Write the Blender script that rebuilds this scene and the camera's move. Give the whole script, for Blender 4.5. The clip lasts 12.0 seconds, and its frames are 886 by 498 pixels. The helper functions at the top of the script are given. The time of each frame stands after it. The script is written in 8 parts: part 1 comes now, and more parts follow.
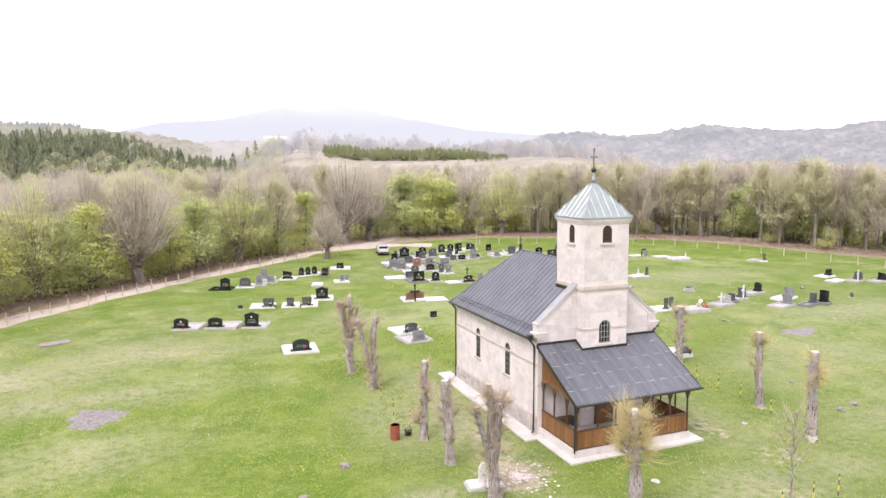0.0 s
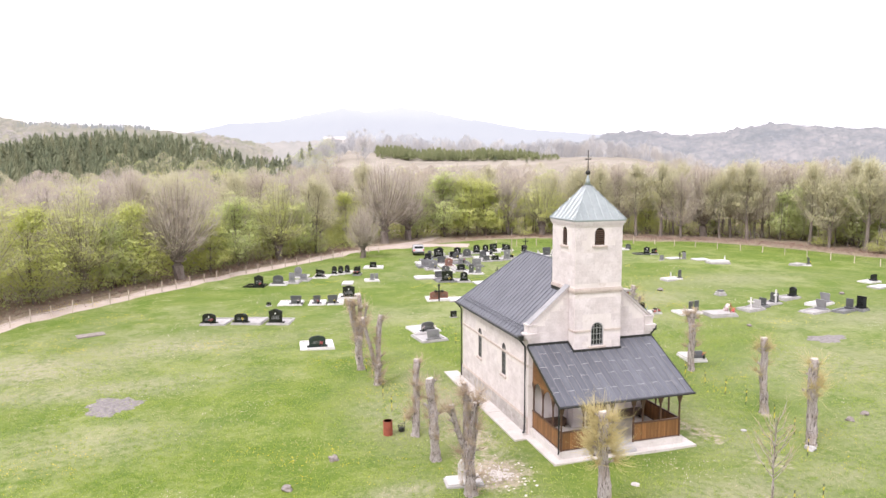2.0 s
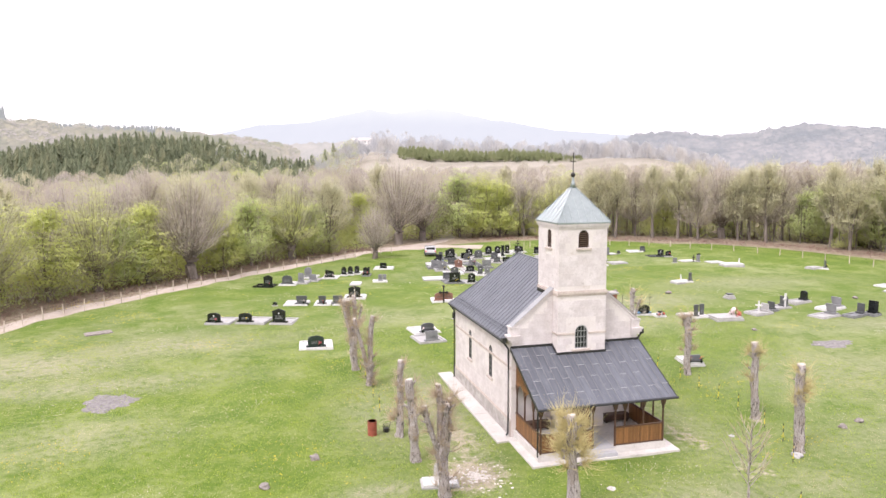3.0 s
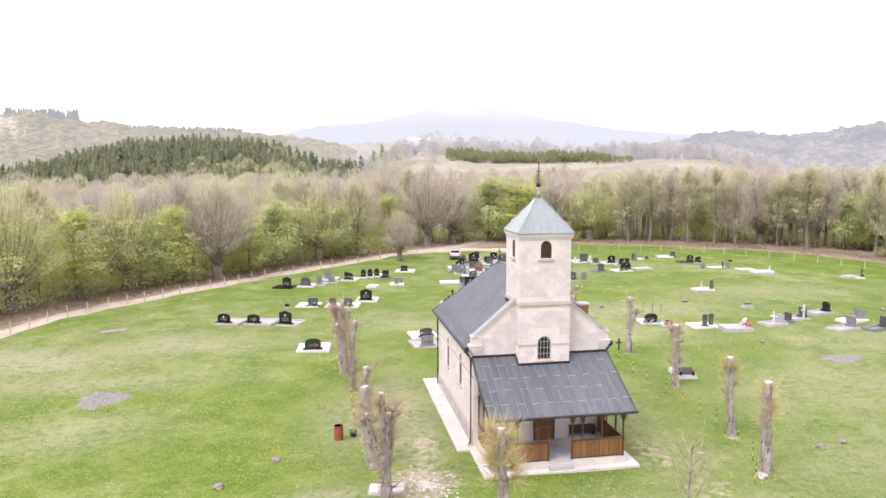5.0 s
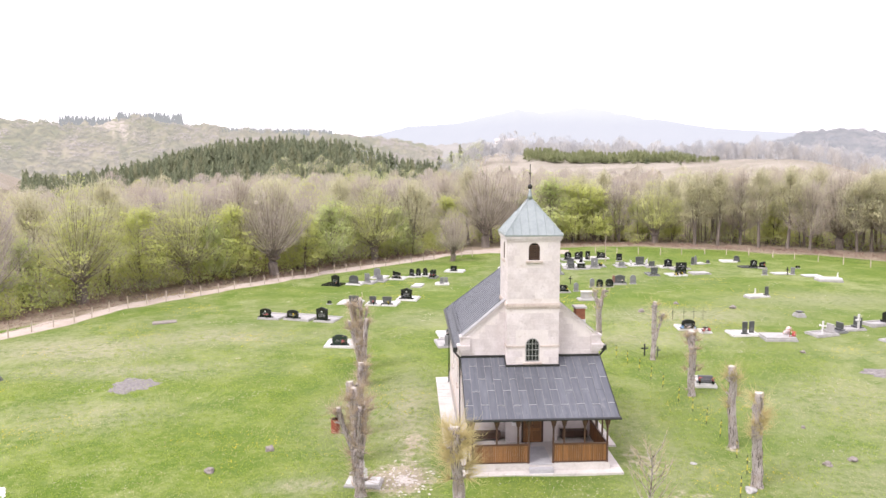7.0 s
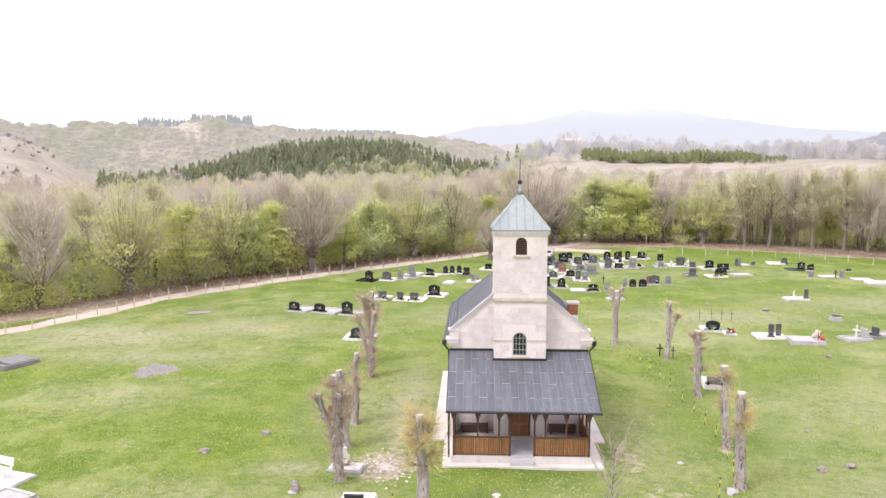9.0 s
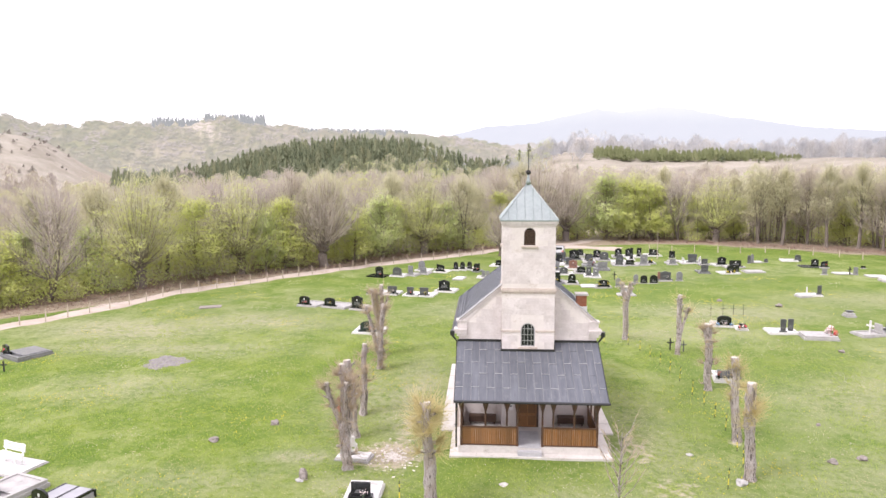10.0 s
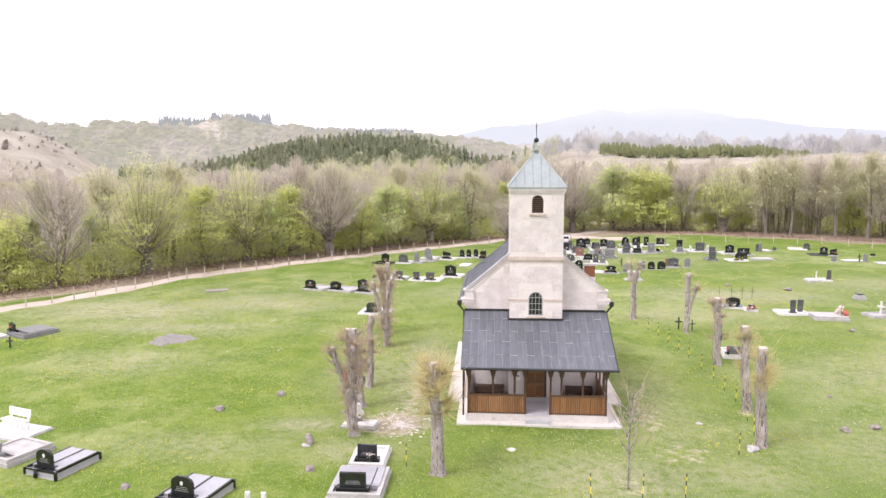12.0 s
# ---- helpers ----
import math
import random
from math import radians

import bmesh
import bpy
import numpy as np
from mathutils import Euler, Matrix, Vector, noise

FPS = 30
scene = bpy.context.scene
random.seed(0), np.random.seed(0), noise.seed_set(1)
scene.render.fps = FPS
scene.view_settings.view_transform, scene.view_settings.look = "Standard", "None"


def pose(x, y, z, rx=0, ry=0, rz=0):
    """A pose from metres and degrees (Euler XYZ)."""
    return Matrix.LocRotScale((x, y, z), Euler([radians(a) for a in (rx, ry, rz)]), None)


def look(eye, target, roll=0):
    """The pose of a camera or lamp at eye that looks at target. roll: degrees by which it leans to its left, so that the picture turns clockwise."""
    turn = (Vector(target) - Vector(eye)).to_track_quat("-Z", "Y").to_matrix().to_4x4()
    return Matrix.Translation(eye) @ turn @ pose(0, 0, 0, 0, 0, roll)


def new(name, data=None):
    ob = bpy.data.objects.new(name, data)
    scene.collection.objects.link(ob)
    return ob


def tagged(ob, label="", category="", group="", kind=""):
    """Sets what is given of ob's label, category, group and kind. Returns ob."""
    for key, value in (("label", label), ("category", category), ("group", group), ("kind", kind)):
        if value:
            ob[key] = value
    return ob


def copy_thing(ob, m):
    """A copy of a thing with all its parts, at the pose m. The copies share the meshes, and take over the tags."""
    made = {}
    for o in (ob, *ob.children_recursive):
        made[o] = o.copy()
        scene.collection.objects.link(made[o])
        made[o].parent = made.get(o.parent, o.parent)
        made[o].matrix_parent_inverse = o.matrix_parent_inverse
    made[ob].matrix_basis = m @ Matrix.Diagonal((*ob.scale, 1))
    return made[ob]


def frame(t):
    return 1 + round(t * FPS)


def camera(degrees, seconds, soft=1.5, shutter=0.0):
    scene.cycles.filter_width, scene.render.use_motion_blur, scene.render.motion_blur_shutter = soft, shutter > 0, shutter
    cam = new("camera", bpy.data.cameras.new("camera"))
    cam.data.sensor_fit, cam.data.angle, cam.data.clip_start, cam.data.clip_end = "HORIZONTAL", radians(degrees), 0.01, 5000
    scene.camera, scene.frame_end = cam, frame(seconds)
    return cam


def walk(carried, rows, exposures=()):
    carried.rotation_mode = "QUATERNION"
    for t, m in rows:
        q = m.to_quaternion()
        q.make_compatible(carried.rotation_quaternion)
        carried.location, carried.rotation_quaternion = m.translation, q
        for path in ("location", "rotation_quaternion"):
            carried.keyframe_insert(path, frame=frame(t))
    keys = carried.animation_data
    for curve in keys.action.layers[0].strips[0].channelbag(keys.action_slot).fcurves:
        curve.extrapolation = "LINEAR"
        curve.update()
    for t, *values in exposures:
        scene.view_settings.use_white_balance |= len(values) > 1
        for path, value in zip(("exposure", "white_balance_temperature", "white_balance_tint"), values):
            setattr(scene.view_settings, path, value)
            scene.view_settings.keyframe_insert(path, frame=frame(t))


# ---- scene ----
cam = camera(65.1, 12.0)
PATH = [
    (0, (0.345, 0.519, 13.986), (1.082, 2.364, 13.753), -0.3),
    (0.5, (0.938, 0.047, 13.958), (1.634, 1.907, 13.726), -0.3),
    (1, (1.608, -0.396, 13.966), (2.263, 1.48, 13.733), -0.3),
    (1.5, (2.386, -0.838, 13.991), (3.005, 1.049, 13.759), -0.3),
    (2, (3.301, -1.231, 14.082), (3.881, 0.669, 13.85), -0.3),
    (2.5, (4.331, -1.61, 14.113), (4.872, 0.301, 13.883), -0.3),
    (4.5, (8.929, -3.025, 14.463), (9.322, -1.078, 14.233), -0.2),
    (5, (10.146, -3.282, 14.643), (10.489, -1.325, 14.414), -0.2),
    (5.5, (11.324, -3.533, 14.695), (11.596, -1.564, 14.467), -0.2),
    (6, (12.536, -3.821, 14.701), (12.729, -1.843, 14.474), -0.2),
    (6.5, (13.846, -4.164, 14.68), (13.975, -2.181, 14.453), -0.2),
    (7, (15.128, -4.364, 14.693), (15.22, -2.379, 14.466), -0.2),
    (9, (19.022, -5.03, 14.426), (18.929, -3.045, 14.2), -0.1),
    (9.5, (19.185, -5.08, 14.217), (19.072, -3.096, 13.991), -0.1),
    (10, (19.214, -5.065, 13.927), (19.087, -3.082, 13.701), -0.1),
    (10.5, (19.226, -5.07, 13.531), (19.089, -3.088, 13.305), -0.2),
    (11, (19.177, -5.047, 13.111), (19.035, -3.065, 12.886), -0.2),
    (11.5, (19.138, -5.008, 12.671), (18.994, -3.025, 12.446), -0.1),
    (12, (19.126, -4.974, 12.25), (18.983, -2.992, 12.025), -0.1),
]
walk(cam, [(t, look(eye, target, roll)) for t, eye, target, roll in PATH], exposures=[(0.0, 1.34), (12.0, 1.34)])

# ---- sky and light: a bright, thinly overcast spring day ----
world = bpy.data.worlds.new("overcast_sky")
scene.world = world
world.use_nodes = True
wn, wl = world.node_tree.nodes, world.node_tree.links
wn.clear()
sky = wn.new("ShaderNodeTexSky")
sky.sky_type = "NISHITA"
sky.sun_disc = False
sky.sun_elevation, sky.sun_rotation = radians(53), radians(234)
sky_dim = wn.new("ShaderNodeVectorMath")
sky_dim.operation = "SCALE"
sky_dim.inputs["Scale"].default_value = 0.1
cloud = wn.new("ShaderNodeMix")
cloud.data_type = "RGBA"
cloud.inputs["Factor"].default_value = 0.9
cloud.inputs["B"].default_value = (1.0, 0.93, 1.01, 1)
sky_bg = wn.new("ShaderNodeBackground")
sky_bg.inputs["Strength"].default_value = 0.85
sky_out = wn.new("ShaderNodeOutputWorld")
wl.new(sky.outputs["Color"], sky_dim.inputs[0])
wl.new(sky_dim.outputs["Vector"], cloud.inputs["A"])
wl.new(cloud.outputs["Result"], sky_bg.inputs["Color"])
wl.new(sky_bg.outputs["Background"], sky_out.inputs["Surface"])

sun = new("sun", bpy.data.lights.new("sun", "SUN"))
sun.data.energy, sun.data.angle, sun.data.color = 1.3, radians(24), (1.0, 0.945, 0.945)
sun.matrix_basis = look((-42, -30, 68), (0, 0, 0))


# ---- materials ----
class Graph:
    """A short way to write node materials."""

    def __init__(self, name):
        self.m = bpy.data.materials.new(name)
        self.m.use_nodes = True
        self.n, self.l = self.m.node_tree.nodes, self.m.node_tree.links
        self.bsdf = self.n["Principled BSDF"]
        self.out = self.n["Material Output"]
        self.pos = self.n.new("ShaderNodeNewGeometry").outputs["Position"]

    def put(self, socket, value):
        if hasattr(value, "is_linked"):
            self.l.new(value, socket)
        elif isinstance(value, tuple) and len(value) == 3 and socket.type == "RGBA":
            socket.default_value = (*value, 1)
        else:
            socket.default_value = value

    def noise(self, scale, detail=4.0, rough=0.6, stretch=None, vec=None, distort=0.0):
        src = vec or self.pos
        if stretch:
            mp = self.n.new("ShaderNodeMapping")
            mp.inputs["Scale"].default_value = stretch
            self.l.new(src, mp.inputs["Vector"])
            src = mp.outputs["Vector"]
        t = self.n.new("ShaderNodeTexNoise")
        self.l.new(src, t.inputs["Vector"])
        t.inputs["Scale"].default_value, t.inputs["Detail"].default_value, t.inputs["Roughness"].default_value = scale, detail, rough
        t.inputs["Distortion"].default_value = distort
        return t.outputs["Fac"]

    def ramp(self, value, lo, hi):
        r = self.n.new("ShaderNodeMapRange")
        r.interpolation_type = "SMOOTHSTEP"
        self.put(r.inputs["Value"], value)
        r.inputs["From Min"].default_value, r.inputs["From Max"].default_value = lo, hi
        return r.outputs["Result"]

    def math(self, op, a, b=0.0):
        k = self.n.new("ShaderNodeMath")
        k.operation = op
        self.put(k.inputs[0], a)
        self.put(k.inputs[1], b)
        return k.outputs[0]

    def mix(self, f, a, b):
        x = self.n.new("ShaderNodeMix")
        x.data_type = "RGBA"
        self.put(x.inputs["Factor"], f)
        self.put(x.inputs["A"], a)
        self.put(x.inputs["B"], b)
        return x.outputs["Result"]

    def attr(self, name):
        a = self.n.new("ShaderNodeAttribute")
        a.attribute_name = name
        return a.outputs["Fac"]

    def rand(self, island=False):
        if island:
            return self.n.new("ShaderNodeNewGeometry").outputs["Random Per Island"]
        return self.n.new("ShaderNodeObjectInfo").outputs["Random"]

    def bump(self, height, strength=0.3, distance=0.02):
        b = self.n.new("ShaderNodeBump")
        b.inputs["Strength"].default_value, b.inputs["Distance"].default_value = strength, distance
        self.put(b.inputs["Height"], height)
        self.l.new(b.outputs["Normal"], self.bsdf.inputs["Normal"])

    def done(self, color, rough=0.7, metal=0.0, spec=None):
        self.put(self.bsdf.inputs["Base Color"], color)
        self.put(self.bsdf.inputs["Roughness"], rough)
        self.put(self.bsdf.inputs["Metallic"], metal)
        if spec is not None:
            self.bsdf.inputs["Specular IOR Level"].default_value = spec
        return self.m


def plain(name, a, b, big=0.8, small=14.0, rough=0.75, metal=0.0, vary=0.0, island=False, relief=0.3, depth=0.01, stretch=None, worn=None, spec=None):
    """Two tones mixed at two scales, with fine relief; vary: how far pieces differ from one another."""
    g = Graph(name)
    coarse, fine = g.noise(big, 3, 0.6, stretch), g.noise(small, 5, 0.65, stretch)
    f = g.math("ADD", g.math("MULTIPLY", g.ramp(coarse, 0.3, 0.7), 0.55), g.math("MULTIPLY", g.ramp(fine, 0.25, 0.75), 0.45))
    c = g.mix(f, a, b)
    if worn:
        c = g.mix(g.math("MULTIPLY", g.ramp(g.noise(big * 2.3, 6, 0.7), 0.56, 0.72), 0.8), c, worn)
    if vary:
        r = g.rand(island)
        c = g.mix(g.math("MULTIPLY", r, vary), c, tuple(x * 0.55 for x in a))
    if relief:
        g.bump(fine, relief, depth)
    return g.done(c, rough, metal, spec)


STONE = plain("limestone", (0.49, 0.435, 0.425), (0.66, 0.61, 0.605), 1.7, 9, 0.85, vary=0.16, worn=(0.43, 0.385, 0.37), relief=0.5, depth=0.02)
STONE_JOINT = plain("lime_mortar", (0.54, 0.49, 0.47), (0.66, 0.61, 0.59), 1.0, 11, 0.9, worn=(0.46, 0.39, 0.35), relief=0.4, depth=0.015)
STONE_BAND = plain("weathered_stone_band", (0.36, 0.3, 0.27), (0.52, 0.45, 0.4), 2.0, 12, 0.9, worn=(0.27, 0.23, 0.2))
PLINTH = plain("grey_plinth_stone", (0.33, 0.3, 0.28), (0.5, 0.465, 0.44), 2.5, 10, 0.9, vary=0.5, relief=0.6, depth=0.03)
CONCRETE = plain("pale_concrete", (0.43, 0.4, 0.375), (0.58, 0.545, 0.52), 0.9, 8, 0.9, worn=(0.31, 0.28, 0.25))
ROOF_DARK = plain("dark_grey_sheet_metal", (0.108, 0.114, 0.131), (0.16, 0.168, 0.188), 0.7, 6, 0.42, metal=0.35, vary=0.16, relief=0.06, worn=(0.2, 0.2, 0.212))
ROOF_PORCH = plain("streaked_sheet_metal", (0.088, 0.094, 0.112), (0.165, 0.173, 0.196), 1.1, 4, 0.4, metal=0.35, vary=0.3, relief=0.06, stretch=(5, 0.45, 0.45), worn=(0.215, 0.215, 0.225))
PALE_GRANITE = plain("pale_grey_granite", (0.25, 0.248, 0.27), (0.325, 0.32, 0.345), 2, 50, 0.35, relief=0.0)
STEP_GREY = plain("blue_grey_step_stone", (0.33, 0.325, 0.34), (0.45, 0.44, 0.455), 1.5, 12, 0.85, worn=(0.26, 0.25, 0.25))
ROOF_SEAM = plain("scuffed_seam", (0.15, 0.15, 0.16), (0.27, 0.27, 0.28), 2.2, 20, 0.5, metal=0.2)
ROOF_LAP = plain("scuffed_sheet_lap", (0.34, 0.34, 0.34), (0.45, 0.45, 0.44), 3, 20, 0.5, metal=0.2)
GUTTER = plain("black_gutter_metal", (0.02, 0.02, 0.022), (0.04, 0.04, 0.042), 2, 15, 0.4, metal=0.4)
ROOF_TOWER = plain("pale_zinc", (0.24, 0.275, 0.275), (0.34, 0.375, 0.375), 0.9, 7, 0.38, metal=0.45, vary=0.15, relief=0.06)
WOOD = plain("varnished_pine", (0.17, 0.076, 0.026), (0.31, 0.145, 0.05), 2.0, 10, 0.5, vary=0.75, worn=(0.09, 0.042, 0.02), stretch=(9, 9, 0.7), relief=0.25, depth=0.004)
WOOD_MID = plain("brown_stained_posts", (0.06, 0.03, 0.018), (0.105, 0.05, 0.03), 2.0, 14, 0.5, vary=0.2, stretch=(8, 8, 1), relief=0.25, depth=0.004)
SHEET_CAP = plain("grey_sheet_capping", (0.24, 0.24, 0.245), (0.34, 0.335, 0.335), 1.5, 9, 0.5, metal=0.2, relief=0.05)
WOOD_DARK = plain("dark_stained_wood", (0.045, 0.024, 0.015), (0.085, 0.045, 0.028), 2.0, 14, 0.55, vary=0.3, stretch=(8, 8, 1), relief=0.25, depth=0.004)
GLASS = plain("dark_window_glass", (0.012, 0.013, 0.015), (0.03, 0.032, 0.036), 1, 4, 0.12, relief=0.0)
WHITE = plain("white_paint", (0.68, 0.67, 0.66), (0.78, 0.77, 0.75), 2, 12, 0.6)
BRICK = plain("red_brick", (0.3, 0.11, 0.06), (0.42, 0.18, 0.1), 3, 20, 0.9, vary=0.4)
IRON = plain("dark_wrought_iron", (0.02, 0.02, 0.02), (0.045, 0.04, 0.036), 3, 20, 0.6, metal=0.5)


def bark_material():
    """Pinkish grey pollard bark: deep dark upright fissures, scars, pale lichen and brown stains."""
    g = Graph("grey_bark")
    fiss, fine, big = g.noise(7.0, 6, 0.75, stretch=(2.4, 2.4, 0.32), distort=0.9), g.noise(34, 4, 0.7), g.noise(1.6, 4, 0.6)
    c = g.mix(g.ramp(fine, 0.35, 0.65), (0.34, 0.29, 0.275), (0.56, 0.505, 0.485))
    c = g.mix(g.math("MULTIPLY", g.ramp(big, 0.48, 0.62), 0.6), c, (0.36, 0.295, 0.24))
    c = g.mix(g.math("MULTIPLY", g.ramp(g.noise(4.2, 5, 0.7), 0.56, 0.66), 0.6), c, (0.63, 0.6, 0.58))
    dark = g.math("SUBTRACT", 1.0, g.ramp(fiss, 0.4, 0.49))
    c = g.mix(g.math("MULTIPLY", dark, 0.92), c, (0.05, 0.036, 0.03))
    scars = g.ramp(g.noise(3.4, 6, 0.8, stretch=(1.6, 1.6, 0.7), distort=0.6), 0.6, 0.66)
    c = g.mix(g.math("MULTIPLY", scars, 0.9), c, (0.055, 0.04, 0.032))
    g.bump(fiss, 1.0, 0.12)
    return g.done(c, 0.95)


BARK = bark_material()
BARK_OLD = plain("dark_old_bark", (0.1, 0.083, 0.07), (0.23, 0.195, 0.165), 1.0, 6, 0.95, stretch=(2, 2, 0.6), relief=1.0, depth=0.06)
BARK_WOOD = plain("woodland_bark", (0.19, 0.162, 0.138), (0.31, 0.27, 0.23), 1.0, 6, 0.95, vary=0.5, stretch=(2, 2, 0.6))
CUT_WOOD = plain("sawn_wood_end", (0.42, 0.37, 0.32), (0.6, 0.55, 0.49), 5, 24, 0.9)
GRANITE_BLACK = plain("polished_black_granite", (0.008, 0.009, 0.009), (0.018, 0.02, 0.02), 2, 60, 0.16, relief=0.0)
GRANITE_GREEN = plain("dark_green_granite", (0.016, 0.026, 0.022), (0.032, 0.045, 0.04), 2, 60, 0.2, relief=0.0)
GRANITE_GREY = plain("grey_granite", (0.13, 0.13, 0.135), (0.22, 0.22, 0.225), 2, 50, 0.35, relief=0.0)
GRANITE_DARK = plain("dark_grey_granite", (0.05, 0.052, 0.055), (0.085, 0.088, 0.09), 2, 50, 0.3, relief=0.0)
GRANITE_BROWN = plain("red_brown_granite", (0.16, 0.075, 0.055), (0.24, 0.12, 0.09), 2, 50, 0.3, relief=0.0)
MARBLE = plain("white_marble", (0.47, 0.46, 0.45), (0.64, 0.625, 0.615), 1.8, 9, 0.5, worn=(0.33, 0.31, 0.29), relief=0.1)
TERRAZZO = plain("pale_grey_terrazzo", (0.28, 0.27, 0.265), (0.43, 0.415, 0.405), 2.2, 25, 0.65, relief=0.15, worn=(0.2, 0.185, 0.17))
ROCK = plain("field_stone", (0.14, 0.12, 0.11), (0.32, 0.28, 0.26), 5, 20, 0.95, relief=0.8, depth=0.03)
RUST = plain("rusty_red_paint", (0.2, 0.04, 0.025), (0.27, 0.075, 0.04), 3, 12, 0.7, worn=(0.12, 0.05, 0.03))
YELLOW = plain("yellow_paint", (0.65, 0.5, 0.03), (0.75, 0.6, 0.06), 5, 20, 0.6)
BLACK = plain("black_paint", (0.012, 0.012, 0.012), (0.03, 0.03, 0.03), 5, 20, 0.6)
POST = plain("pale_fence_post", (0.4, 0.33, 0.27), (0.56, 0.48, 0.41), 2, 12, 0.9, vary=0.3)
PETAL_RED = plain("red_flowers", (0.5, 0.03, 0.03), (0.65, 0.12, 0.15), 9, 30, 0.7, relief=0)
PETAL_BLUE = plain("blue_flowers", (0.1, 0.22, 0.5), (0.3, 0.5, 0.7), 9, 30, 0.7, relief=0)
PETAL_YELLOW = plain("yellow_flowers", (0.7, 0.5, 0.02), (0.8, 0.65, 0.06), 9, 30, 0.7, relief=0)
PETAL_PINK = plain("pink_white_flowers", (0.7, 0.5, 0.5), (0.75, 0.7, 0.68), 9, 30, 0.7, relief=0)
LEAF_DARK = plain("dark_green_leaves", (0.03, 0.07, 0.02), (0.06, 0.12, 0.035), 6, 25, 0.7, relief=0)


def leafy(name, a, b, vary=0.5, other=None):
    """Thin leaves or twigs that let some light through; every clump differs a little, and whole crowns lean towards another tone."""
    g = Graph(name)
    r = g.rand(True)
    c = g.mix(r, a, b)
    if other:
        c = g.mix(g.attr("crown_tone"), c, other)
    c = g.mix(g.math("MULTIPLY", g.rand(), vary), c, tuple(x * 0.72 for x in b))
    g.done(c, 0.8, 0.0, 0.2)
    tr = g.n.new("ShaderNodeBsdfTranslucent")
    g.l.new(c, tr.inputs["Color"])
    ms = g.n.new("ShaderNodeMixShader")
    ms.inputs["Fac"].default_value = 0.5
    g.l.new(g.bsdf.outputs["BSDF"], ms.inputs[1])
    g.l.new(tr.outputs["BSDF"], ms.inputs[2])
    g.l.new(ms.outputs["Shader"], g.out.inputs["Surface"])
    return g.m


LEAF_LIME = leafy("lime_spring_leaves", (0.68, 0.71, 0.27), (0.57, 0.61, 0.22), 0.3, (0.57, 0.57, 0.29))
LEAF_GREEN = leafy("fresh_green_leaves", (0.61, 0.67, 0.31), (0.5, 0.56, 0.25), 0.3, (0.57, 0.56, 0.33))
LEAF_OLIVE = leafy("budding_olive_leaves", (0.65, 0.625, 0.41), (0.56, 0.535, 0.35), 0.3, (0.54, 0.495, 0.39))
TWIG = leafy("bare_grey_brown_twigs", (0.57, 0.515, 0.445), (0.48, 0.425, 0.37), 0.2, (0.43, 0.385, 0.355))
TWIG_MAUVE = leafy("mauve_grey_twigs", (0.51, 0.455, 0.42), (0.43, 0.38, 0.355), 0.2, (0.54, 0.51, 0.42))
TWIG_OLIVE = leafy("olive_budding_twigs", (0.58, 0.56, 0.41), (0.5, 0.485, 0.325), 0.2, (0.49, 0.45, 0.37))
TWIG_YELLOW = leafy("yellowish_sprouts", (0.68, 0.6, 0.33), (0.52, 0.44, 0.24))
SPROUT_BROWN = leafy("brown_grey_sprouts", (0.6, 0.5, 0.36), (0.45, 0.36, 0.27))
BLOSSOM = leafy("white_blossom", (0.66, 0.61, 0.58), (0.5, 0.46, 0.44))
NEEDLE = leafy("spruce_needles", (0.12, 0.15, 0.095), (0.28, 0.305, 0.19), 0.3, (0.36, 0.34, 0.2))
NEEDLE_YOUNG = leafy("young_spruce_needles", (0.22, 0.25, 0.125), (0.32, 0.345, 0.18), 0.3, (0.38, 0.38, 0.21))
# twigs of distant trees: haze painted in as a paler, bluer grey
TWIG_HAZED = leafy("haze_paled_twigs", (0.52, 0.525, 0.54), (0.43, 0.435, 0.45), 0.0, (0.58, 0.56, 0.53))
BUSH_DARK = leafy("dark_heath_bushes", (0.3, 0.26, 0.24), (0.22, 0.2, 0.17), 0.0)
BRAMBLE = leafy("reddish_bramble_stems", (0.4, 0.28, 0.235), (0.28, 0.19, 0.16))
GRASS_BLADE = leafy("grass_blades", (0.42, 0.5, 0.11), (0.34, 0.42, 0.08), 0.0)
HAY = leafy("dry_grass_blades", (0.6, 0.54, 0.34), (0.5, 0.45, 0.26), 0.0)


